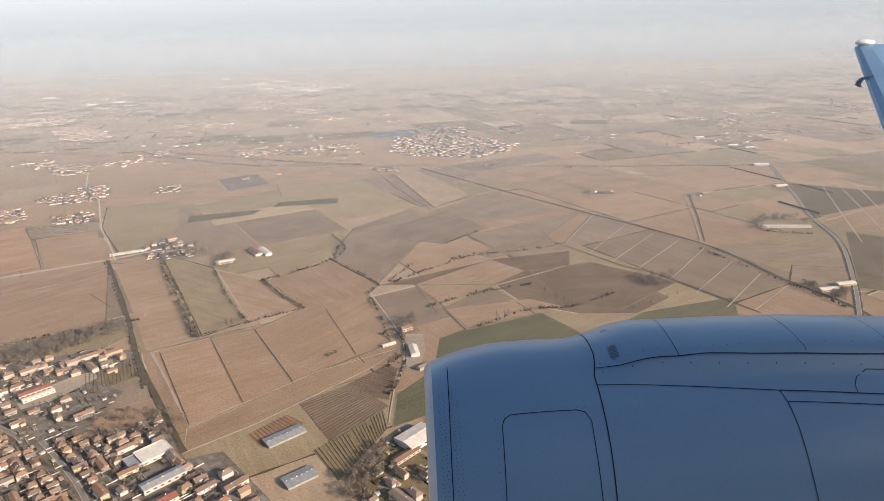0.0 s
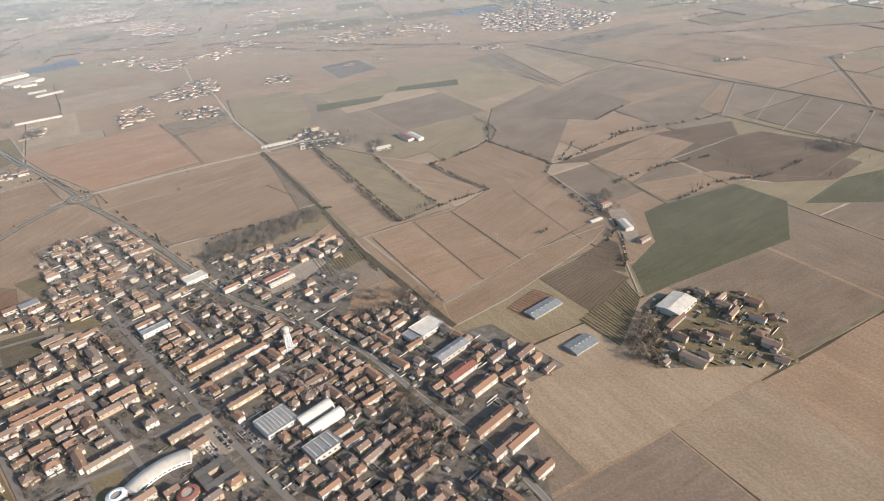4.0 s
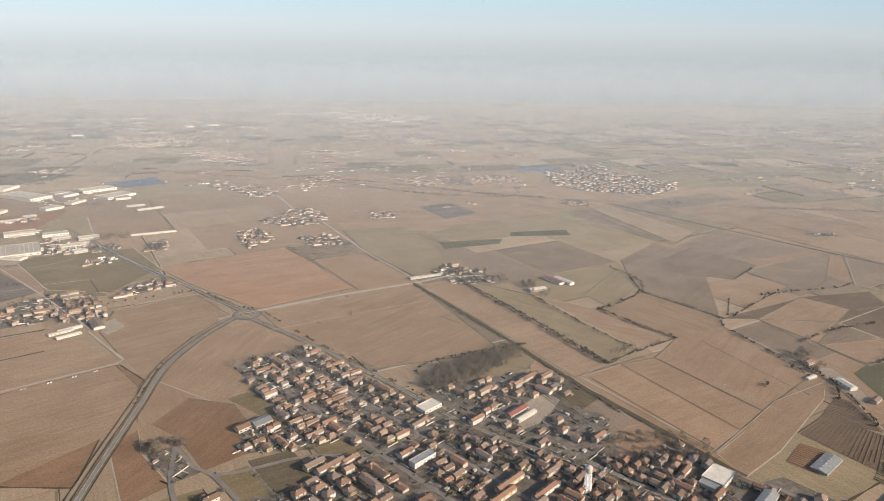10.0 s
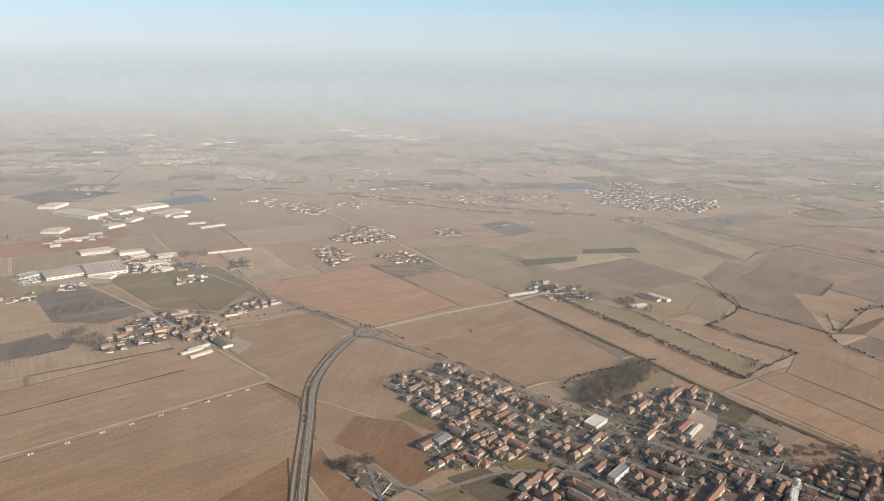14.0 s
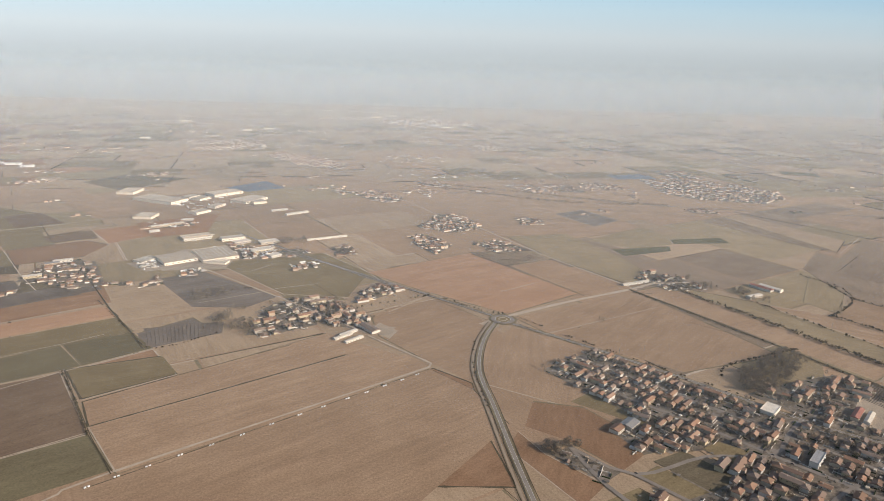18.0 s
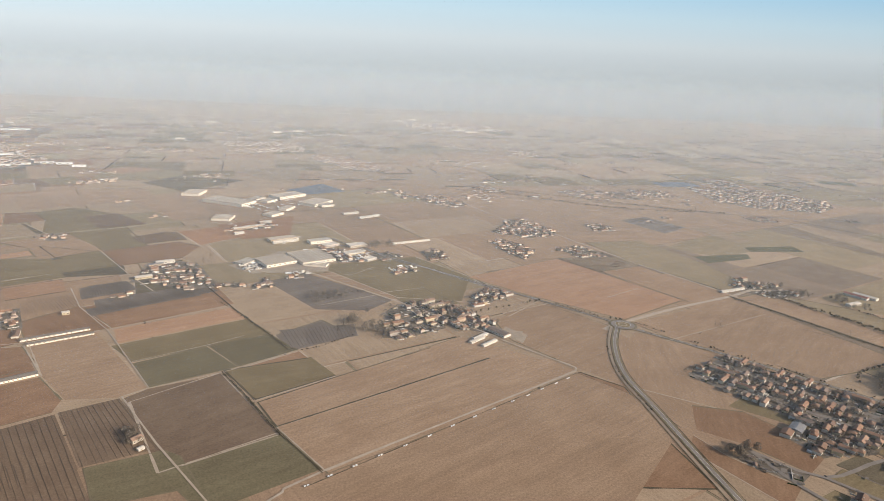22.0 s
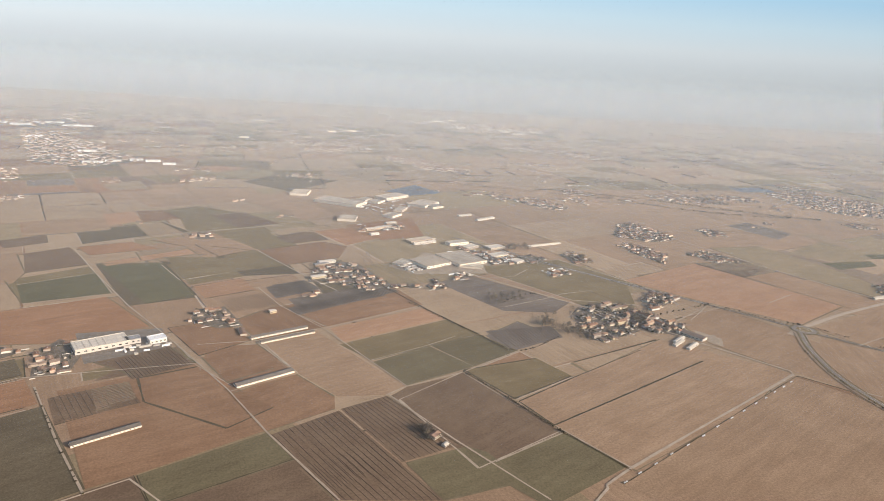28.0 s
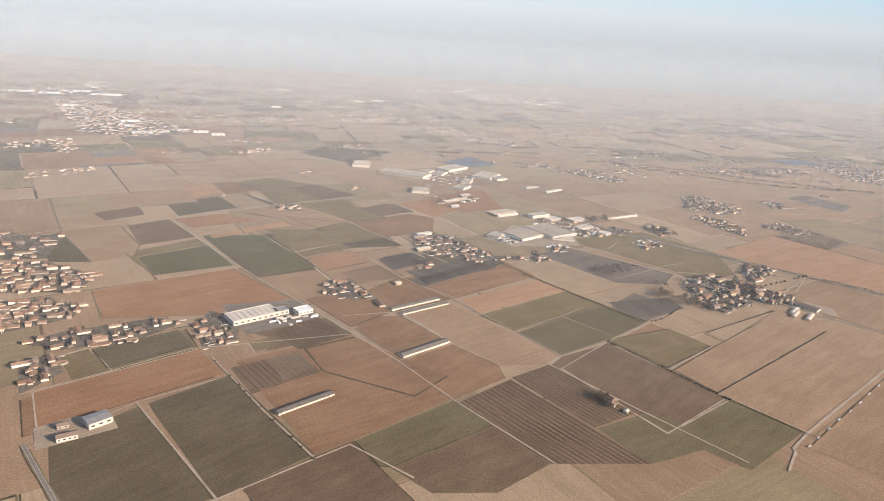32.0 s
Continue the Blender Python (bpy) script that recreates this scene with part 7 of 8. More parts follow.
hamlet(72, 29, 22, 21, 0.75, (-1311, 2020), (-1256, 2046), (-1170, 1907), (-1232, 1885), clutter=2, models=FAR_HOUSES, trees=0.5, firs=0.15, loose=0.35, size=0.88, turn=0.45, ground=None)
hamlet(73, 29, 22, 21, 0.75, (-840, 2983), (-699, 3044), (-646, 2850), (-784, 2862), clutter=2, models=FAR_HOUSES, trees=0.5, firs=0.15, loose=0.35, size=0.88, turn=0.45, ground=None)
hamlet(74, 29, 22, 21, 0.75, (-644, 3033), (-509, 3007), (-470, 2830), (-595, 2840), clutter=2, models=FAR_HOUSES, trees=0.5, firs=0.15, loose=0.35, size=0.88, turn=0.45, ground=None)
hamlet(75, 29, 22, 21, 0.75, (-469, 3091), (-279, 3069), (-242, 2912), (-427, 2976), clutter=2, models=FAR_HOUSES, trees=0.5, firs=0.15, loose=0.35, size=0.88, turn=0.45, ground=None)
hamlet(76, 29, 22, 21, 0.75, (-179, 2502), (-80, 2496), (-67, 2410), (-164, 2426), clutter=2, models=FAR_HOUSES, trees=0.5, firs=0.15, loose=0.35, size=0.88, turn=0.45, ground=None)
hamlet(77, 29, 22, 21, 0.75, (-1266, 3064), (-1157, 3087), (-1090, 2932), (-1206, 2953), clutter=2, models=FAR_HOUSES, trees=0.5, firs=0.15, loose=0.35, size=0.88, turn=0.45, ground=None)
hamlet(78, 29, 22, 21, 0.75, (530, 1998), (633, 2006), (629, 1961), (530, 1961), clutter=2, models=FAR_HOUSES, trees=0.5, firs=0.15, loose=0.35, size=0.88, turn=0.45, ground=None)
hamlet(79, 29, 22, 21, 0.75, (782, 3047), (873, 3080), (855, 2967), (775, 2967), clutter=2, models=FAR_HOUSES, trees=0.5, firs=0.15, loose=0.35, size=0.88, turn=0.45, ground=None)
hamlet(80, 29, 22, 21, 0.75, (829, 1916), (902, 1942), (884, 1887), (818, 1882), clutter=2, models=FAR_HOUSES, trees=0.5, firs=0.15, loose=0.35, size=0.88, turn=0.45, ground=None)
hamlet(81, 29, 22, 21, 0.75, (252, 2493), (321, 2503), (318, 2449), (252, 2449), clutter=2, models=FAR_HOUSES, trees=0.5, firs=0.15, loose=0.35, size=0.88, turn=0.45, ground=None)
hamlet(82, 29, 22, 21, 0.75, (-2680, 1091), (-2670, 1162), (-2606, 1132), (-2591, 1027), (-2641, 1004), clutter=2, models=FAR_HOUSES, trees=0.5, firs=0.15, loose=0.35, size=0.88, turn=0.45, ground=None)
hamlet(83, 29, 22, 21, 0.75, (-2940, 1012), (-2891, 1057), (-2755, 1124), (-2701, 1109), (-2765, 1020), (-2861, 995), clutter=2, models=FAR_HOUSES, trees=0.5, firs=0.15, loose=0.35, size=0.88, turn=0.45, ground=None)
hamlet(84, 29, 22, 21, 0.75, (-2909, 954), (-2859, 971), (-2826, 921), (-2856, 854), clutter=2, models=FAR_HOUSES, trees=0.5, firs=0.15, loose=0.35, size=0.88, turn=0.45, ground=None)
hamlet(85, 29, 22, 21, 0.75, (-2606, 1132), (-2530, 1176), (-2492, 1139), (-2572, 1073), clutter=2, models=FAR_HOUSES, trees=0.5, firs=0.15, loose=0.35, size=0.88, turn=0.45, ground=None)
hamlet(86, 20, 21, 20, 0.85, (-3257, 1372), (-3081, 1407), (-2941, 1330), (-2944, 1234), (-3163, 1219), clutter=2, models=FAR_HOUSES, trees=0.5, firs=0.15, loose=0.35, ground=None)
hamlet(87, 20, 21, 20, 0.85, (-3130, 1166), (-2974, 1189), (-2899, 1181), (-2899, 1116), (-3033, 1008), clutter=2, models=FAR_HOUSES, trees=0.5, firs=0.15, loose=0.35, ground=None)
hamlet(88, 20, 30, 30, 0.6, (-3444, 1676), (-3194, 1584), (-3130, 1615), (-3090, 1425), (-3267, 1389), clutter=2, models=FAR_HOUSES, trees=0.5, firs=0.15, loose=0.35, ground=None)
hamlet(89, 12, 25, 24, 0.85, (-112, 2845), (-95, 3214), (103, 3279), (269, 3208), (477, 2918), (401, 2747), (242, 2623), (-37, 2724), size=1.0, clutter=0, models=FAR_HOUSES[2:3]+FAR_HOUSES[:1], trees=0.3, firs=0.2, loose=0.45, ground=None)
hamlet(90, 12, 34, 40, 0.6, (67, 3544), (207, 3576), (291, 3294), (117, 3276), clutter=0, models=FAR_HOUSES[2:3]+FAR_HOUSES[:1], trees=0.12, firs=0.2, loose=0.45, ground=None)
hamlet(91, 12, 21, 22, 0.75, (-1970, 3697), (-1880, 3922), (-1602, 3550), (-1643, 3366), (-1877, 3508), clutter=0, models=FAR_HOUSES[2:3]+FAR_HOUSES[:1], trees=0.12, firs=0.2, loose=0.45, ground=None)
hamlet(92, 15, 27, 30, 0.62, (-4467, 4434), (-4268, 4455), (-3640, 3760), (-3295, 3384), (-3473, 3099), (-3774, 3194), size=1.15, clutter=0, models=FAR_HOUSES[2:3]+FAR_HOUSES[:1], trees=0.3, firs=0.2, loose=0.45, ground=None)
for x, y, length, width in ((-4837, 4801, 150, 50), (-4639, 4779, 130, 60), (-4543, 4980, 170, 60), (-4290, 4845, 190, 55), (-3646, 3438, 80, 30), (-3502, 3241, 90, 32),
                            (-3431, 3303, 70, 30), (-3345, 3371, 60, 26), (-3258, 3358, 70, 28), (-3157, 3291, 60, 24), (-3685, 3607, 90, 34), (-4225, 4141, 80, 36)):
    shed(x, y, 18, length, width, 9, 1.2, PALE_SHEET, WHITE, "long pale warehouse at the edge of a far town", category="warehouse", bays=2)
for x, y, length, width in ((-1563, 7008, 190, 80), (-1393, 7255, 170, 80), (-1378, 6373, 170, 70), (-1155, 6345, 190, 80), (-990, 6115, 200, 70), (-885, 5980, 210, 60), (-684, 6261, 150, 60),
                            (-2392, 5475, 150, 50), (-2538, 5330, 120, 50), (-2172, 7892, 160, 80), (-3240, 6045, 190, 60), (-3082, 4629, 120, 40)):
    shed(x, y, 12, length * 0.55, width * 0.6, 9, 0.2, PALE_SHEET, CREAM, "long pale warehouse far off in the haze", category="warehouse", bays=0)
hamlet(93, 15, 70, 70, 0.5, (-4821, 5067), (-4556, 5346), (-4259, 4891), (-4556, 4593), size=2.0, clutter=0, models=FAR_HOUSES[2:3]+FAR_HOUSES[:1], trees=0.12, firs=0.2, loose=0.45, ground=None)
hamlet(94, 12, 21, 22, 0.75, (-2112, 3815), (-2055, 4025), (-1756, 3801), (-1697, 3529), (-1915, 3612), clutter=0, models=FAR_HOUSES[2:3]+FAR_HOUSES[:1], trees=0.12, firs=0.2, loose=0.45, ground=None)
hamlet(95, 12, 21, 22, 0.75, (1527, 3273), (1798, 3588), (1738, 3371), (1531, 3154), clutter=0, models=FAR_HOUSES[2:3]+FAR_HOUSES[:1], trees=0.12, firs=0.2, loose=0.45, ground=None)
hamlet(96, 12, 40, 40, 0.4, (1285, 2910), (1475, 2763), (1416, 2555), (1289, 2742), clutter=0, models=FAR_HOUSES[2:3]+FAR_HOUSES[:1], trees=0.12, firs=0.2, loose=0.45, ground=None)
hamlet(97, 15, 27, 28, 0.55, (-2562, 3131), (-2467, 3204), (-2405, 3075), (-2508, 3038), clutter=0, models=FAR_HOUSES[2:3]+FAR_HOUSES[:1], trees=0.12, firs=0.2, loose=0.45, ground=None)
hamlet(98, 15, 27, 28, 0.55, (-1250, 2998), (-1134, 3035), (-1124, 2929), (-1229, 2896), clutter=0, models=FAR_HOUSES[2:3]+FAR_HOUSES[:1], trees=0.12, firs=0.2, loose=0.45, ground=None)
hamlet(99, 15, 27, 28, 0.55, (-771, 2874), (-613, 2910), (-623, 2784), (-765, 2778), clutter=0, models=FAR_HOUSES[2:3]+FAR_HOUSES[:1], trees=0.12, firs=0.2, loose=0.45, ground=None)
hamlet(100, 15, 27, 28, 0.55, (-509, 2989), (-244, 3081), (-270, 2911), (-501, 2872), clutter=0, models=FAR_HOUSES[2:3]+FAR_HOUSES[:1], trees=0.12, firs=0.2, loose=0.45, ground=None)
hamlet(101, 15, 27, 28, 0.55, (-2617, 4237), (-2244, 4404), (-2163, 4139), (-2519, 4020), clutter=0, models=FAR_HOUSES[2:3]+FAR_HOUSES[:1], trees=0.12, firs=0.2, loose=0.45, ground=None)
hamlet(102, 15, 27, 28, 0.55, (21, 4809), (310, 4844), (260, 4619), (-3, 4590), clutter=0, models=FAR_HOUSES[2:3]+FAR_HOUSES[:1], trees=0.12, firs=0.2, loose=0.45, ground=None)
hamlet(103, 15, 27, 28, 0.55, (-857, 4429), (-618, 4521), (-625, 4327), (-843, 4274), clutter=0, models=FAR_HOUSES[2:3]+FAR_HOUSES[:1], trees=0.12, firs=0.2, loose=0.45, ground=None)
hamlet(104, 15, 27, 28, 0.55, (-652, 2401), (-585, 2412), (-588, 2362), (-654, 2351), clutter=0, models=FAR_HOUSES[2:3]+FAR_HOUSES[:1], trees=0.12, firs=0.2, loose=0.45, ground=None)
hamlet(105, 15, 27, 28, 0.55, (-545, 2455), (-486, 2467), (-494, 2415), (-549, 2403), clutter=0, models=FAR_HOUSES[2:3]+FAR_HOUSES[:1], trees=0.12, firs=0.2, loose=0.45, ground=None)
hamlet(106, 15, 27, 28, 0.55, (-3014, 2849), (-2861, 3011), (-2822, 2896), (-2984, 2799), clutter=0, models=FAR_HOUSES[2:3]+FAR_HOUSES[:1], trees=0.12, firs=0.2, loose=0.45, ground=None)
hamlet(107, 15, 27, 28, 0.55, (-2604, 3111), (-2437, 3225), (-2413, 3109), (-2575, 3035), clutter=0, models=FAR_HOUSES[2:3]+FAR_HOUSES[:1], trees=0.12, firs=0.2, loose=0.45, ground=None)
hamlet(108, 15, 27, 28, 0.55, (-2867, 2075), (-2827, 2105), (-2808, 2060), (-2850, 2046), clutter=0, models=FAR_HOUSES[2:3]+FAR_HOUSES[:1], trees=0.12, firs=0.2, loose=0.45, ground=None)
hamlet(109, 15, 27, 28, 0.55, (-2663, 1943), (-2603, 1986), (-2582, 1933), (-2647, 1911), clutter=0, models=FAR_HOUSES[2:3]+FAR_HOUSES[:1], trees=0.12, firs=0.2, loose=0.45, ground=None)
hamlet(110, 15, 27, 28, 0.55, (-2673, 2491), (-2624, 2546), (-2602, 2471), (-2652, 2440), clutter=0, models=FAR_HOUSES[2:3]+FAR_HOUSES[:1], trees=0.12, firs=0.2, loose=0.45, ground=None)
hamlet(111, 15, 27, 28, 0.55, (-2459, 2249), (-2406, 2276), (-2393, 2224), (-2445, 2207), clutter=0, models=FAR_HOUSES[2:3]+FAR_HOUSES[:1], trees=0.12, firs=0.2, loose=0.45, ground=None)
hamlet(112, 15, 27, 28, 0.55, (-2649, 4131), (-2218, 4521), (-2192, 4240), (-2614, 4028), clutter=0, models=FAR_HOUSES[2:3]+FAR_HOUSES[:1], trees=0.12, firs=0.2, loose=0.45, ground=None)
hamlet(113, 15, 27, 28, 0.55, (-3550, 2254), (-3392, 2442), (-3344, 2349), (-3509, 2190), clutter=0, models=FAR_HOUSES[2:3]+FAR_HOUSES[:1], trees=0.12, firs=0.2, loose=0.45, ground=None)
hamlet(114, 15, 27, 28, 0.55, (-3901, 2810), (-3730, 3024), (-3618, 2823), (-3836, 2688), clutter=0, models=FAR_HOUSES[2:3]+FAR_HOUSES[:1], trees=0.12, firs=0.2, loose=0.45, ground=None)
hamlet(115, 15, 27, 28, 0.55, (-3004, 2857), (-2862, 3003), (-2828, 2877), (-2978, 2794), clutter=0, models=FAR_HOUSES[2:3]+FAR_HOUSES[:1], trees=0.12, firs=0.2, loose=0.45, ground=None)
hamlet(116, 15, 27, 28, 0.55, (34, 4763), (326, 4831), (318, 4609), (52, 4578), clutter=0, models=FAR_HOUSES[2:3]+FAR_HOUSES[:1], trees=0.12, firs=0.2, loose=0.45, ground=None)
hamlet(117, 15, 27, 28, 0.55, (-1193, 4817), (-612, 4728), (-575, 4483), (-1122, 4596), clutter=0, models=FAR_HOUSES[2:3]+FAR_HOUSES[:1], trees=0.12, firs=0.2, loose=0.45, ground=None)
hamlet(118, 15, 27, 28, 0.55, (-2825, 4599), (-2364, 4664), (-2227, 4397), (-2674, 4342), clutter=0, models=FAR_HOUSES[2:3]+FAR_HOUSES[:1], trees=0.12, firs=0.2, loose=0.45, ground=None)
hamlet(119, 15, 27, 28, 0.55, (2860, 5300), (3281, 5371), (3100, 5052), (2739, 5027), clutter=0, models=FAR_HOUSES[2:3]+FAR_HOUSES[:1], trees=0.12, firs=0.2, loose=0.45, ground=None)

# ---- trees, woods and hedges ----
wood(120, 210, (-743, 983), (-713, 1041), (-569, 1139), (-535, 1097), (-628, 1015), (-713, 948))
wood(121, 26, (-713, 1009), (-709, 1052), (-681, 1035), (-691, 994), models=POPLARS)
wood(122, 60, (-407, 565), (-364, 598), (-313, 519), (-340, 475), (-385, 502))
wood(123, 12, (-1722, 1248), (-1726, 1389), (-1645, 1354), (-1631, 1204))
wood(124, 10, (-1729, 1262), (-1742, 1339), (-1678, 1247), models=POPLARS)
wood(125, 11, (-1733, 1256), (-1691, 1337), (-1674, 1289), (-1715, 1227), models=POPLARS)
wood(126, 34, (-1825, 1459), (-1705, 1528), (-1705, 1466), (-1807, 1403))
wood(127, 20, (-2140, 1740), (-2116, 1770), (-2083, 1617), (-2104, 1615), models=POPLARS)
wood(128, 51, (-104, 612), (-95, 659), (-56, 712), (-48, 700), (-65, 609))
wood(129, 27, (-647, 1581), (-558, 1615), (-510, 1500), (-602, 1491))
wood(130, 24, (-496, 1499), (-446, 1513), (-414, 1411), (-464, 1406))
wood(131, 24, (-49, 1087), (-7, 1095), (-3, 1013), (-33, 1006))
wood(132, 42, (-330, 800), (-415, 836), (-485, 814), (-430, 743), (-351, 749))
wood(133, 41, (859, 1553), (998, 1511), (1041, 1634), (938, 1648))
wood(134, 41, (772, 1176), (846, 1138), (807, 1086), (772, 1137))
wood(135, 31, (452, 1259), (540, 1266), (527, 1203), (467, 1200))
wood(136, 20, (-2013, 863), (-1996, 871), (-1977, 834), (-1994, 826))
wood(137, 24, (-1135, 807), (-1090, 827), (-1072, 805), (-1116, 786))
wood(138, 34, (-1524, 1844), (-1475, 1874), (-1452, 1780), (-1498, 1780))
wood(139, 34, (-608, 2911), (-526, 2952), (-491, 2808), (-579, 2824))
wood(140, 27, (-1707, 1936), (-1635, 1970), (-1606, 1905), (-1681, 1886))
hedge(141, 5, 6, (-644, 1536), (-500, 1265), (-398, 1056))
hedge(142, 4, 5, (-471, 1407), (-390, 1227), (-322, 1106), gaps=0.4)
hedge(143, 5, 6, (-341, 1326), (-285, 1235), (-229, 1166))
hedge(144, 4, 4, (-403, 1057), (-327, 1107), (-229, 1166), gaps=0.3)
hedge(145, 4, 6, (-342, 1323), (-273, 1371), (-211, 1439), (-200, 1542), gaps=0.3)
hedge(146, 4, 5, (-206, 1439), (-135, 1348), (-88, 1270), (-105, 1227), (-76, 1109), (-55, 1002), gaps=0.35)
hedge(147, 4, 7, (15, 1144), (120, 1202), (230, 1236), gaps=0.3)
hedge(148, 4, 7, (104, 1047), (207, 1110), (284, 1115), (389, 1173), gaps=0.35)
hedge(149, 5, 6, (68, 1528), (163, 1620), gaps=0.2)
hedge(150, 4, 6, (75, 1410), (171, 1438), (298, 1464), (361, 1500), gaps=0.3)
hedge(151, 4, 6, (-53, 1283), (74, 1391), (138, 1442), gaps=0.4)
hedge(152, 4, 6, (-17, 1383), (-66, 1285), gaps=0.4)
hedge(153, 5, 8, (-1119, 2979), (-770, 2807), (-404, 2620), (-217, 2564), gaps=0.2)
hedge(154, 6, 8, (-1237, 2998), (-975, 2796), (-671, 2619), (-349, 2571), gaps=0.2)
hedge(155, 3, 4, (-752, 1484), (-635, 1274), (-557, 1132), (-493, 1003), (-431, 885), gaps=0.5)
hedge(156, 4, 6, (-52, 835), (-44, 850), (-28, 935), gaps=0.2)
hedge(157, 5, 5, (-751, 1030), (-712, 1074), (-539, 1142), gaps=0.3)
hedge(158, 3, 3, (-1920, 1057), (-1852, 957), (-1788, 856), gaps=0.5)
hedge(159, 3, 3, (-2012, 1411), (-1875, 1236), (-1800, 1155), (-1703, 1227), gaps=0.4)
hedge(160, 3, 3, (-1921, 1057), (-1863, 973), (-1788, 855), gaps=0.5)
hedge(161, 4, 5, (-1230, 1432), (-1157, 1361), (-1103, 1329), gaps=0.3)
hedge(162, 4, 6, (-1434, 1367), (-1267, 1450), (-1258, 1431), gaps=0.5)
hedge(163, 3, 3, (-2619, 974), (-2509, 816), (-2426, 706), gaps=0.7)
hedge(164, 3, 4, (-1080, 1320), (-952, 1168), (-804, 1014), (-674, 875), gaps=0.55)
hedge(165, 3, 3, (-1194, 924), (-1202, 1060), (-1186, 1181), gaps=0.6)
hedge(166, 4, 5, (-1986, 3171), (-1513, 3010), (-1079, 2863), gaps=0.3)
hedge(167, 6, 8, (-608, 1453), (-406, 1058), gaps=0.25)
hedge(168, 4, 6, (-176, 949), (-58, 1041), gaps=0.8)
hedge(169, 5, 6, (-225, 1630), (-182, 1524), (-203, 1436), gaps=0.2)
hedge(170, 5, 7, (-55, 919), (-28, 974), (-43, 1039), gaps=0.2)
hedge(171, 4, 4, (-1739, 2906), (-1443, 2753), (-1012, 2893), gaps=0.3)
hedge(172, 4, 5, (561, 2375), (1258, 2296), gaps=0.3)
hedge(173, 3, 5, (667, 1419), (747, 1194), (791, 1062), gaps=0.5)
hedge(174, 4, 6, (885, 1575), (889, 1525), (984, 1489), gaps=0.2)

# ---- poles, cars, water tower, roundabout ----
pole(-525, 1146)
pole(-604, 1258)
pole(-799, 1152)
pole(-853, 1142)
pole(-908, 1129)
pole(-385, 1257)
pole(-232, 954)
pole(-2614, 1733)
pole(-2263, 1832)
car_park(3, -47, (-619, 541), (-599, 563), (-559, 525), (-583, 507))
car_park(4, -47, (-572, 557), (-550, 566), (-509, 517), (-534, 507))
car_park(5, 29, (-2037, 1680), (-1914, 1776), (-1885, 1723), (-1995, 1648))
water_tower(-535, 692)
roundabout(-1110, 1302, 17, 26)
along_road(9, (-1078, 1268), (-944, 1141), (-799, 992), (-670, 853))
along_road(10, (-800, 780), (-724, 698), (-611, 577), (-541, 500))
along_road(11, (-1018, 741), (-884, 588), (-763, 456))
treeline(194, 60, 0.62, (-735, 1000), (-690, 1045), (-565, 1135))
treeline(195, 22, 0.6, (-560, 1110), (-628, 1020))
treeline(196, 14, 0.8, (-1735, 1250), (-1700, 1340))
treeline(175, 22, 0.55, (15, 1144), (119, 1197), (230, 1236))
treeline(176, 16, 0.6, (140, 1092), (207, 1110), (284, 1115))
treeline(177, 14, 0.6, (284, 1115), (344, 1136), (389, 1173))
treeline(178, 12, 0.6, (247, 1203), (295, 1114))
treeline(179, 8, 0.5, (392, 1354), (426, 1296))
treeline(180, 10, 0.55, (75, 1403), (158, 1440))
treeline(181, 8, 0.5, (-77, 1677), (32, 1732), (89, 1629))
treeline(182, 6, 0.5, (-53, 1283), (-5, 1318))
treeline(183, 14, 0.5, (-342, 1323), (-273, 1371), (-211, 1439))
treeline(184, 10, 0.5, (-370, 1103), (-317, 1131))
treeline(185, 10, 0.5, (-383, 1098), (-319, 1134))
treeline(186, 10, 0.55, (-372, 1095), (-328, 1128))
treeline(187, 8, 0.5, (-303, 1113), (-268, 1147))
treeline(188, 8, 0.5, (-308, 1363), (-204, 1444))
treeline(189, 8, 0.5, (-892, 1307), (-887, 1291))
treeline(190, 12, 0.5, (418, 1231), (510, 1189))
treeline(191, 10, 0.5, (396, 1091), (510, 1160))
hamlet(192, 12, 60, 60, 0.5, (-1525, 6502), (-1030, 7053), (-566, 6693), (-625, 6152), (-1275, 5920), size=1.8, clutter=0, models=FAR_HOUSES[2:3]+FAR_HOUSES[:1], trees=0.12, firs=0.2, loose=0.45, ground=None)
hamlet(193, 12, 90, 90, 0.5, (-816, 11543), (-14, 12315), (-66, 11032), (-787, 10412), size=2.2, clutter=0, models=FAR_HOUSES[2:3]+FAR_HOUSES[:1], trees=0.12, firs=0.2, loose=0.45, ground=None)
outlet(-1734, 733, 35)
outlet(-1706, 754, 35)
outlet(-1674, 776, 35)
outlet(-1640, 801, 35)
outlet(-1604, 825, 35)
outlet(-1567, 851, 35)
outlet(-1530, 879, 35)
outlet(-1492, 906, 35)
outlet(-1458, 930, 35)
outlet(-1422, 956, 35)
outlet(-1392, 976, 35)
outlet(-1362, 999, 35)
outlet(-1332, 1020, 35)
outlet(-1305, 1040, 35)


# ---- sheets that imitate haze, and painted distance ----
# upright sheets in place of haze, coloured darker and bluer with distance
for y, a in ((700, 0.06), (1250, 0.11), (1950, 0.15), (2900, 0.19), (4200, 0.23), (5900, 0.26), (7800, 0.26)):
    veil = new("haze_layer", mesh_of("haze_layer", [(-24000, y, -5), (20000, y, -5), (20000, y, 1400), (-24000, y, 1400)], [(0, 1, 2, 3)], haze_sheet("haze_tint", a, (0.765, 0.86, 0.95) if y < 2500 else (0.695, 0.805, 0.905) if y < 4500 else (0.63, 0.752, 0.855))))
    tagged(veil, "upright tinted sheet imitating pale winter haze over the plain", "haze", kind="structure")
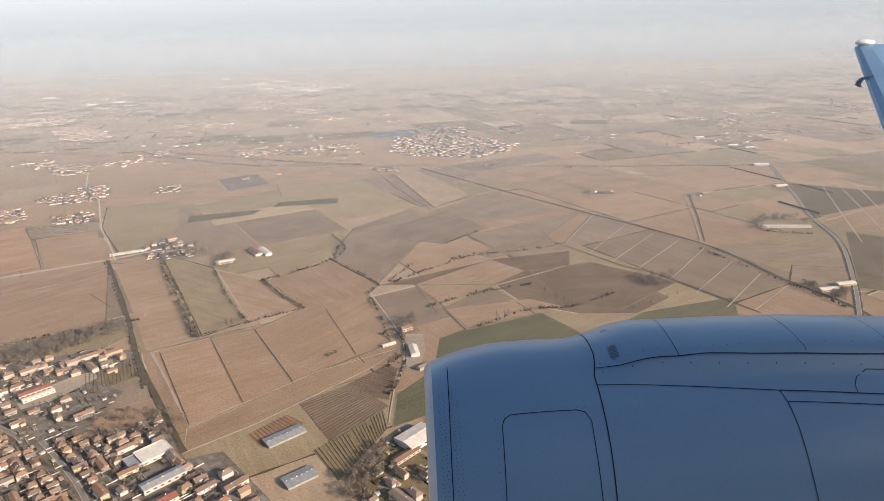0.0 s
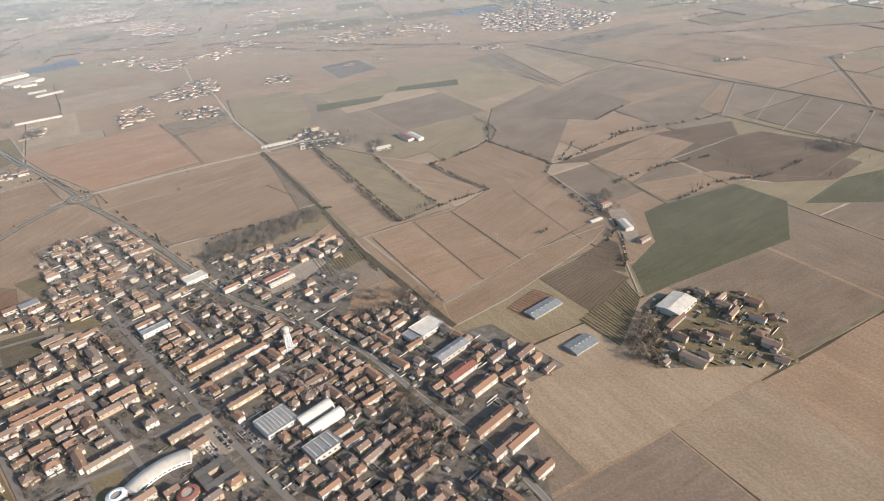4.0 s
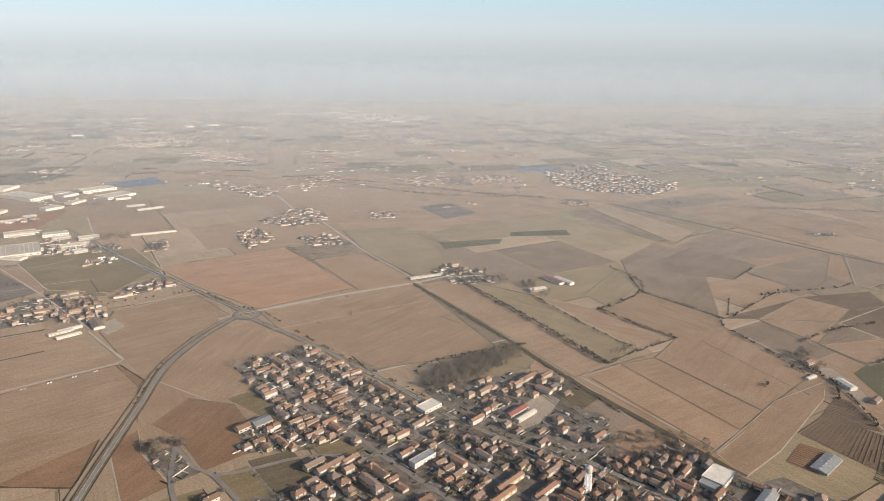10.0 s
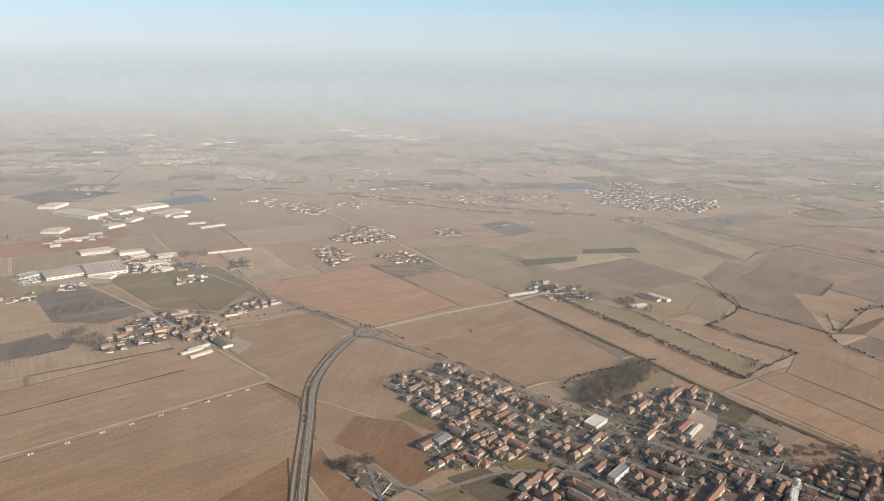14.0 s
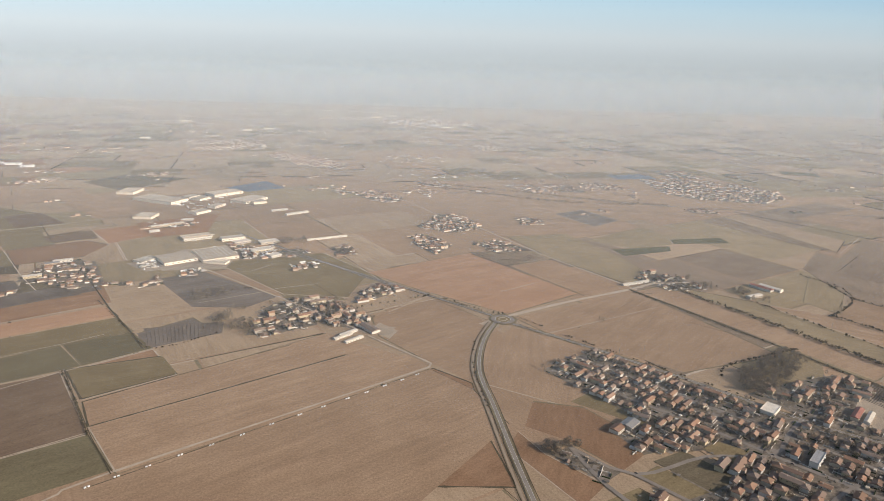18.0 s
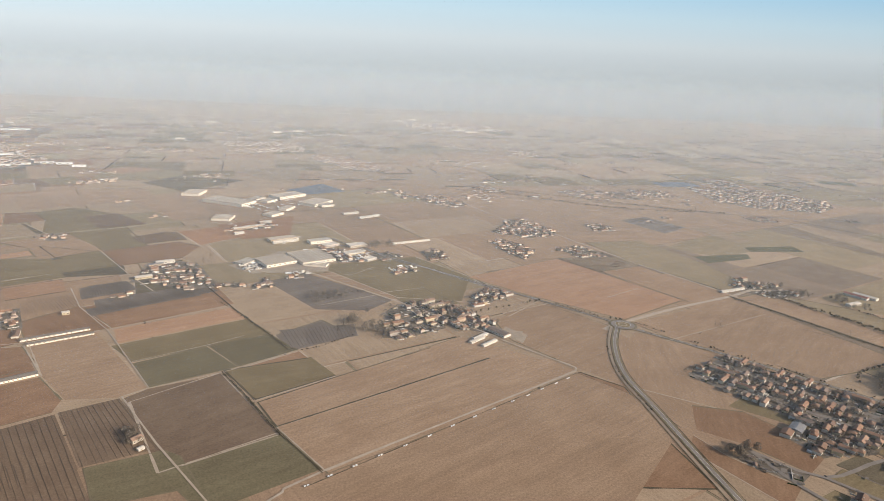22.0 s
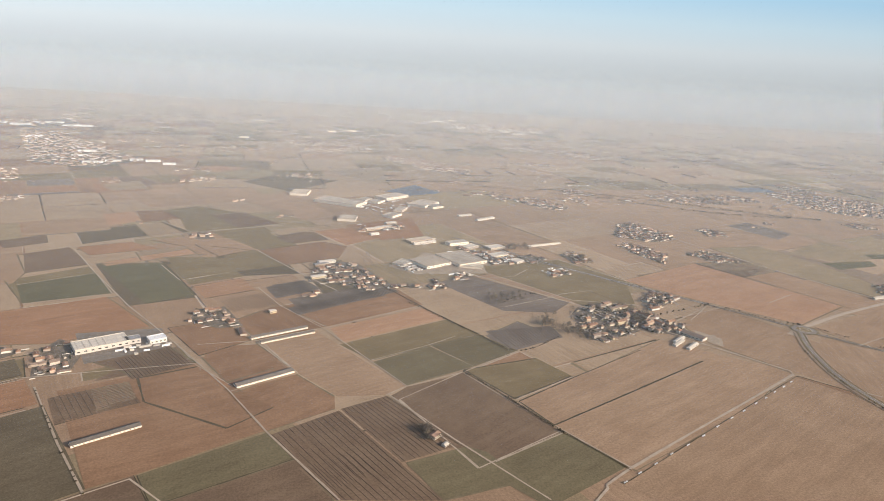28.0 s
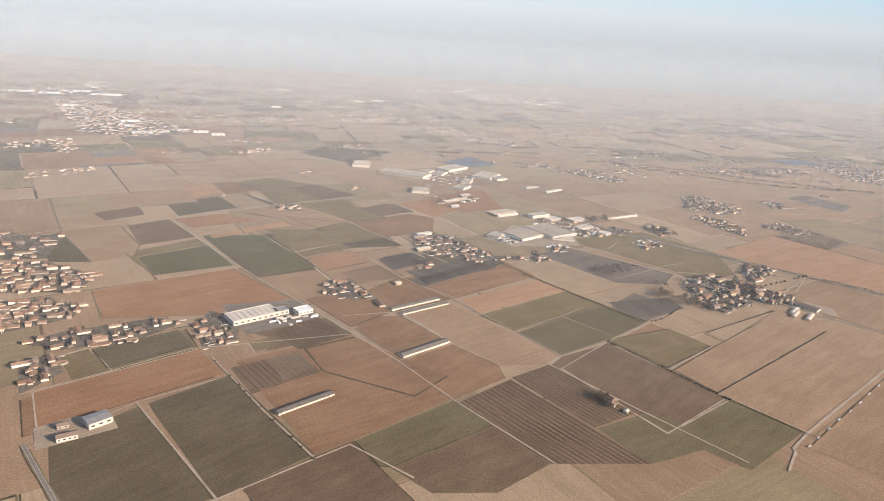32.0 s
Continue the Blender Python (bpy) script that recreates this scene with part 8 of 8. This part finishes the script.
# glowing backdrop with the far haze painted in
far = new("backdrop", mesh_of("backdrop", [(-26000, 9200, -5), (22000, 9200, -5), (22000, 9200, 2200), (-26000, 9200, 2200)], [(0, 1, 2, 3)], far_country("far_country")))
tagged(far, "glowing backdrop painted with hazy fields and villages under the sky", "backdrop", kind="structure")
# ---- the aircraft, standing where the flight begins ----
HULL, hn, hl = nodes_of("aircraft_paint")
h_at = hn.new("ShaderNodeTexCoord").outputs["Object"]
h_dirt = noise_tex(hn, hl, scaled(hn, hl, h_at, 0.5, 2.2, 2.2), 1.0, 5.0, 0.6)
finish(hn, hl, ramp(hn, hl, h_dirt, [(0.35, (0.116, 0.216, 0.335)), (0.70, (0.140, 0.250, 0.378))]), 0.28)
STRAP = plain("slate_blue_strap", (0.05, 0.085, 0.13), (0.06, 0.10, 0.15), 2.0, 0.5, 0.02)
SEAM = plain("panel_seam", (0.012, 0.018, 0.03), (0.02, 0.028, 0.04), 2.0, 0.7, 0.05)
LIP = plain("pale_lip_paint", (0.42, 0.42, 0.43), (0.50, 0.49, 0.49), 1.2, 0.4, 0.02)
EYE_UP = 512.64
AXIS_OUT, AXIS_DOWN = 3.5, 2.95


def ease(v, a, b):
    t = max(0.0, min(1.0, (v - a) / (b - a)))
    return t * t * (3 - 2 * t)


def cowl_radius(x, turn):
    """The cowl's radius at x metres behind the lip; the pylon's fairing swells its top."""
    r = 0.87 + 0.14 * (1 - (1 - min(1.0, max(0.0, x) / 0.75)) ** 2.6)
    if x > 2.2:
        r -= 0.05 * (x - 2.2) ** 1.5
    swell = ease(turn, -75, -40) * (1 - ease(turn, 8.5, 16.5))
    return r + 0.105 * ease(x, 0.95, 1.42) * swell


def on_cowl(x, turn, lift=0.0):
    r, a = cowl_radius(x, turn) + lift, radians(turn)
    return (x, AXIS_OUT - r * math.sin(a), -AXIS_DOWN + r * math.cos(a))


def aircraft():
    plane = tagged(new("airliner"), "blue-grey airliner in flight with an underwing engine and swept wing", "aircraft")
    turns = [k * 3.0 for k in range(-60, 60)]
    xs = [0.05, 0.09, 0.14, 0.2, 0.3, 0.42, 0.55, 0.7, 0.8, 0.88, 0.96, 1.04, 1.12, 1.2, 1.28, 1.4, 1.7, 2.0, 2.4, 2.8, 3.2, 3.6, 4.0]
    vs = [on_cowl(x, t) for x in xs for t in turns]
    n = len(turns)
    fs = [(i * n + k, i * n + (k + 1) % n, (i + 1) * n + (k + 1) % n, (i + 1) * n + k) for i in range(len(xs) - 1) for k in range(n)]
    nacelle = new("nacelle", mesh_of("nacelle", vs, fs, HULL))
    nacelle.parent = plane
    lip = [(0.05, 0.0), (0.025, -0.014), (0.01, -0.035), (0.005, -0.06), (0.02, -0.085), (0.07, -0.10), (0.4, -0.10)]
    vs = []
    for x, d in lip:
        for t in turns:
            r, a = cowl_radius(0.05, t) + d, radians(t)
            vs.append((x, AXIS_OUT - r * math.sin(a), -AXIS_DOWN + r * math.cos(a)))
    fs = [((i + 1) * n + k, (i + 1) * n + (k + 1) % n, i * n + (k + 1) % n, i * n + k) for i in range(len(lip) - 1) for k in range(n)]
    inlet = new("inlet_lip", mesh_of("inlet_lip", vs, fs, LIP))
    inlet.parent = nacelle
    for me in (nacelle.data, inlet.data):
        me.polygons.foreach_set("use_smooth", [True] * len(me.polygons))
    bm = bmesh.new()
    bmesh.ops.create_cone(bm, cap_ends=True, segments=32, radius1=0.79, radius2=0.79, depth=0.05, matrix=pose(0.45, AXIS_OUT, -AXIS_DOWN, 0, 90, 0))
    part("fan", bm, DARK, nacelle, "dark fan face inside the inlet")

    def seam(points, width=0.010, name="panel_seam", mat=SEAM):
        v, f, corners, width = [], [], points, width * 0.8
        points = [(a[0] + (b[0] - a[0]) * k / 10, a[1] + (b[1] - a[1]) * k / 10) for a, b in zip(corners, corners[1:]) for k in range(10)] + corners[-1:]
        for i, (x, t) in enumerate(points):
            a, b = points[max(0, i - 1)], points[min(len(points) - 1, i + 1)]
            dx, dt = b[0] - a[0], radians(b[1] - a[1])
            k = math.hypot(dx, dt) or 1.0
            ox, ot = -dt / k * width / 2, math.degrees(dx / k * width / 2)
            v += [on_cowl(x + ox, t + ot, 0.003), on_cowl(x - ox, t - ot, 0.003)]
            if i:
                f.append((2 * i - 2, 2 * i - 1, 2 * i + 1, 2 * i))
        ob = new(name, mesh_of(name, v, f, mat))
        ob.parent = nacelle

    def line(x0, t0, x1, t1, k=24):
        return [(x0 + (x1 - x0) * i / k, t0 + (t1 - t0) * i / k) for i in range(k + 1)]

    seam(line(0.150, -5, 0.134, 40) + line(0.134, 42, 0.134, 120), 0.006)
    seam([(1.08, -30), (1.07, -15), (1.061, -7), (1.048, 1.6), (1.023, 8.3), (1.003, 12), (1.002, 16.2), (0.997, 25.6), (0.991, 38), (0.981, 53), (0.97, 80), (0.97, 120)], 0.008)
    seam([(2.031, 21.9), (2.046, 26.2), (2.046, 33), (2.04, 42), (2.037, 50), (2.04, 56), (2.04, 80), (2.04, 120)], 0.006)
    seam([(1.005, 16.2), (1.15, 16.6), (1.297, 17.2), (1.616, 19.1), (2.031, 21.9)], 0.006)
    seam([(2.031, 21.9), (2.406, 23.8), (2.625, 24.8), (3.2, 27.5)], 0.008)
    seam([(2.046, 26.2), (2.307, 27.4), (2.587, 28.7), (3.2, 31.5)], 0.006)
    seam([(1.015, 8.5), (1.162, 10.0), (1.492, 10.2), (1.681, 9.7), (2.0, 10.5), (2.508, 11.3), (3.2, 11.5)], 0.006)
    for x in (1.505, 2.272, 2.82):
        seam([(x + 0.09 * ease(t, 12, -45), t) for x, t in line(x, 10.4, x, -60, 30)], 0.0045)
    door = [(0.404, 80), (0.406, 65), (0.408, 52), (0.423, 29.2), (0.44, 27.0), (0.474, 25.8), (0.648, 25.6), (0.845, 25.5), (0.892, 26.4), (0.916, 29.3), (0.91, 39), (0.907, 53), (0.905, 80)]
    seam(door, 0.0055, "access_door")
    seam([(2.477, 23.7), (2.489, 20.8), (2.533, 17.5), (2.612, 14.8), (2.95, 15.2)], 0.005, "access_door")
    # the small grille of dark holes
    v, f = [], []

    def dot(x, t, r):
        o = len(v)
        for k in range(6):
            a = k * math.pi / 3
            v.append(on_cowl(x + r * math.cos(a), t + math.degrees(r * math.sin(a)), 0.004))
        f.append(tuple(range(o, o + 6)))
    for i in range(5):
        for j in range(8):
            dot(1.143 + 0.0105 * i - 0.002 * j + 0.005 * (j % 2), -0.8 + 0.95 * j, 0.0046)
    for i in range(4):
        for j in range(3):
            dot(1.18 + 0.011 * i, -17 + 1.2 * j, 0.0046)
    grille = tagged(new("vent_grille", mesh_of("vent_grille", v, f, SEAM)), kind="stuff")
    grille.parent = nacelle
    v, f = [], []
    for k in range(46):
        for x in (0.085, 0.108, 0.160, 0.185):
            dot(x + 0.006 * (k % 2), 12 + 1.3 * k, 0.0026)
    for k in range(22):
        dot(1.06 + 0.085 * k, 7.0 - 0.7 * ease(k, 0, 7) + 0.06 * max(0, k - 7), 0.0038)
        dot(1.06 + 0.17 * k, 11.0 + 0.30 * k, 0.0036)
    for k in range(18):
        dot(0.388, 27 + 2.4 * k, 0.0026)
        dot(0.50 + 0.05 * (k % 9), 22.3 + 2.2 * (k // 9), 0.0022)
        dot(1.20 + 0.06 * (k % 5), 21 + 1.6 * (k // 5), 0.0022)
    rivets = tagged(new("rivets", mesh_of("rivets", v, f, SEAM)), kind="stuff")
    rivets.parent = nacelle
    # wing: swept, tapered, with a slat line, a strap, a tip lamp and an upturned tip
    stations = ((4.2, 4.43, -2.95, 3.4), (10.0, 7.52, -1.776, 2.3), (14.4, 9.85, -0.83, 1.5), (15.0, 10.17, -0.70, 1.35))
    section = ((0.0, 0.0), (0.02, 0.028), (0.08, 0.052), (0.25, 0.07), (0.6, 0.05), (1.0, 0.0), (0.6, -0.03), (0.25, -0.045), (0.05, -0.03))
    v = [(x + c * a, y, z + c * b) for y, x, z, c in stations for a, b in section]
    m = len(section)
    f = [(i * m + k, (i + 1) * m + k, (i + 1) * m + (k + 1) % m, i * m + (k + 1) % m) for i in range(len(stations) - 1) for k in range(m)]
    wing = new("wing", mesh_of("wing", v, f + [tuple(range(m)), tuple(range(3 * m + m - 1, 3 * m - 1, -1))], HULL))
    wing.parent = plane
    rise = ((15.0, 10.9, -0.70, 0.62), (15.25, 11.25, -0.52, 0.8), (15.5, 11.9, 0.2, 0.8), (15.75, 12.9, 1.7, 0.5))
    v = [(x + c * a, y + c * b * 0.7, z + c * b * 0.5) for y, x, z, c in rise for a, b in section]
    tip = new("winglet", mesh_of("winglet", v, [q for q in f] + [tuple(range(3 * m + m - 1, 3 * m - 1, -1))], WHITE))
    tip.parent = wing
    bm = bmesh.new()
    bmesh.ops.create_uvsphere(bm, u_segments=16, v_segments=8, radius=1.0, matrix=pose(10.42, 15.02, -0.58) @ Matrix.Diagonal((0.22, 0.14, 0.07, 1)))
    part("tip_lamp", bm, WHITE, wing, "white wing tip lamp housing")
    for y, x, z, w in ((12.6, 8.86, -1.25, 0.17), (9.2, 7.07, -1.95, 0.03)):
        v, f = [], []
        for i, (a, b) in enumerate(((0.01, -0.045), (-0.022, -0.028), (-0.024, 0.0), (-0.008, 0.03), (0.03, 0.05), (0.08, 0.067), (0.25, 0.084), (0.6, 0.064))):
            for s in (0, w):
                v.append((x + 1.9 * a, y + s, z + 1.9 * b))
            if i:
                f.append((2 * i - 2, 2 * i, 2 * i + 1, 2 * i - 1))
        strap = new("slat_strap", mesh_of("slat_strap", v, f, STRAP))
        strap.parent = wing
    # hull behind the window: an unseen plain tube, enlarged to shade the engine
    n = 28
    v = [(x, -2.05 + 2.15 * math.cos(6.28318 * k / n), -0.15 + 3.1 * math.sin(6.28318 * k / n)) for x in (1.3, 30.0) for k in range(n)]
    hull = new("fuselage", mesh_of("fuselage", v, [(k, (k + 1) % n, n + (k + 1) % n, n + k) for k in range(n)], WHITE))
    hull.parent = plane
    plane.matrix_basis = pose(0, 0, EYE_UP)


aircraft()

for model in HOUSES + FAR_HOUSES + TREES + POPLARS + FIRS + CLUTTER + YARD + [CAR]:
    for ob in (*model.children_recursive, model):
        bpy.data.objects.remove(ob)

# the whole model stands at this scale
for ob in scene.objects:
    if ob.parent is None and ob.type in {"MESH", "EMPTY"}:
        ob.matrix_basis = Matrix.Scale(SCALE, 4) @ ob.matrix_basis
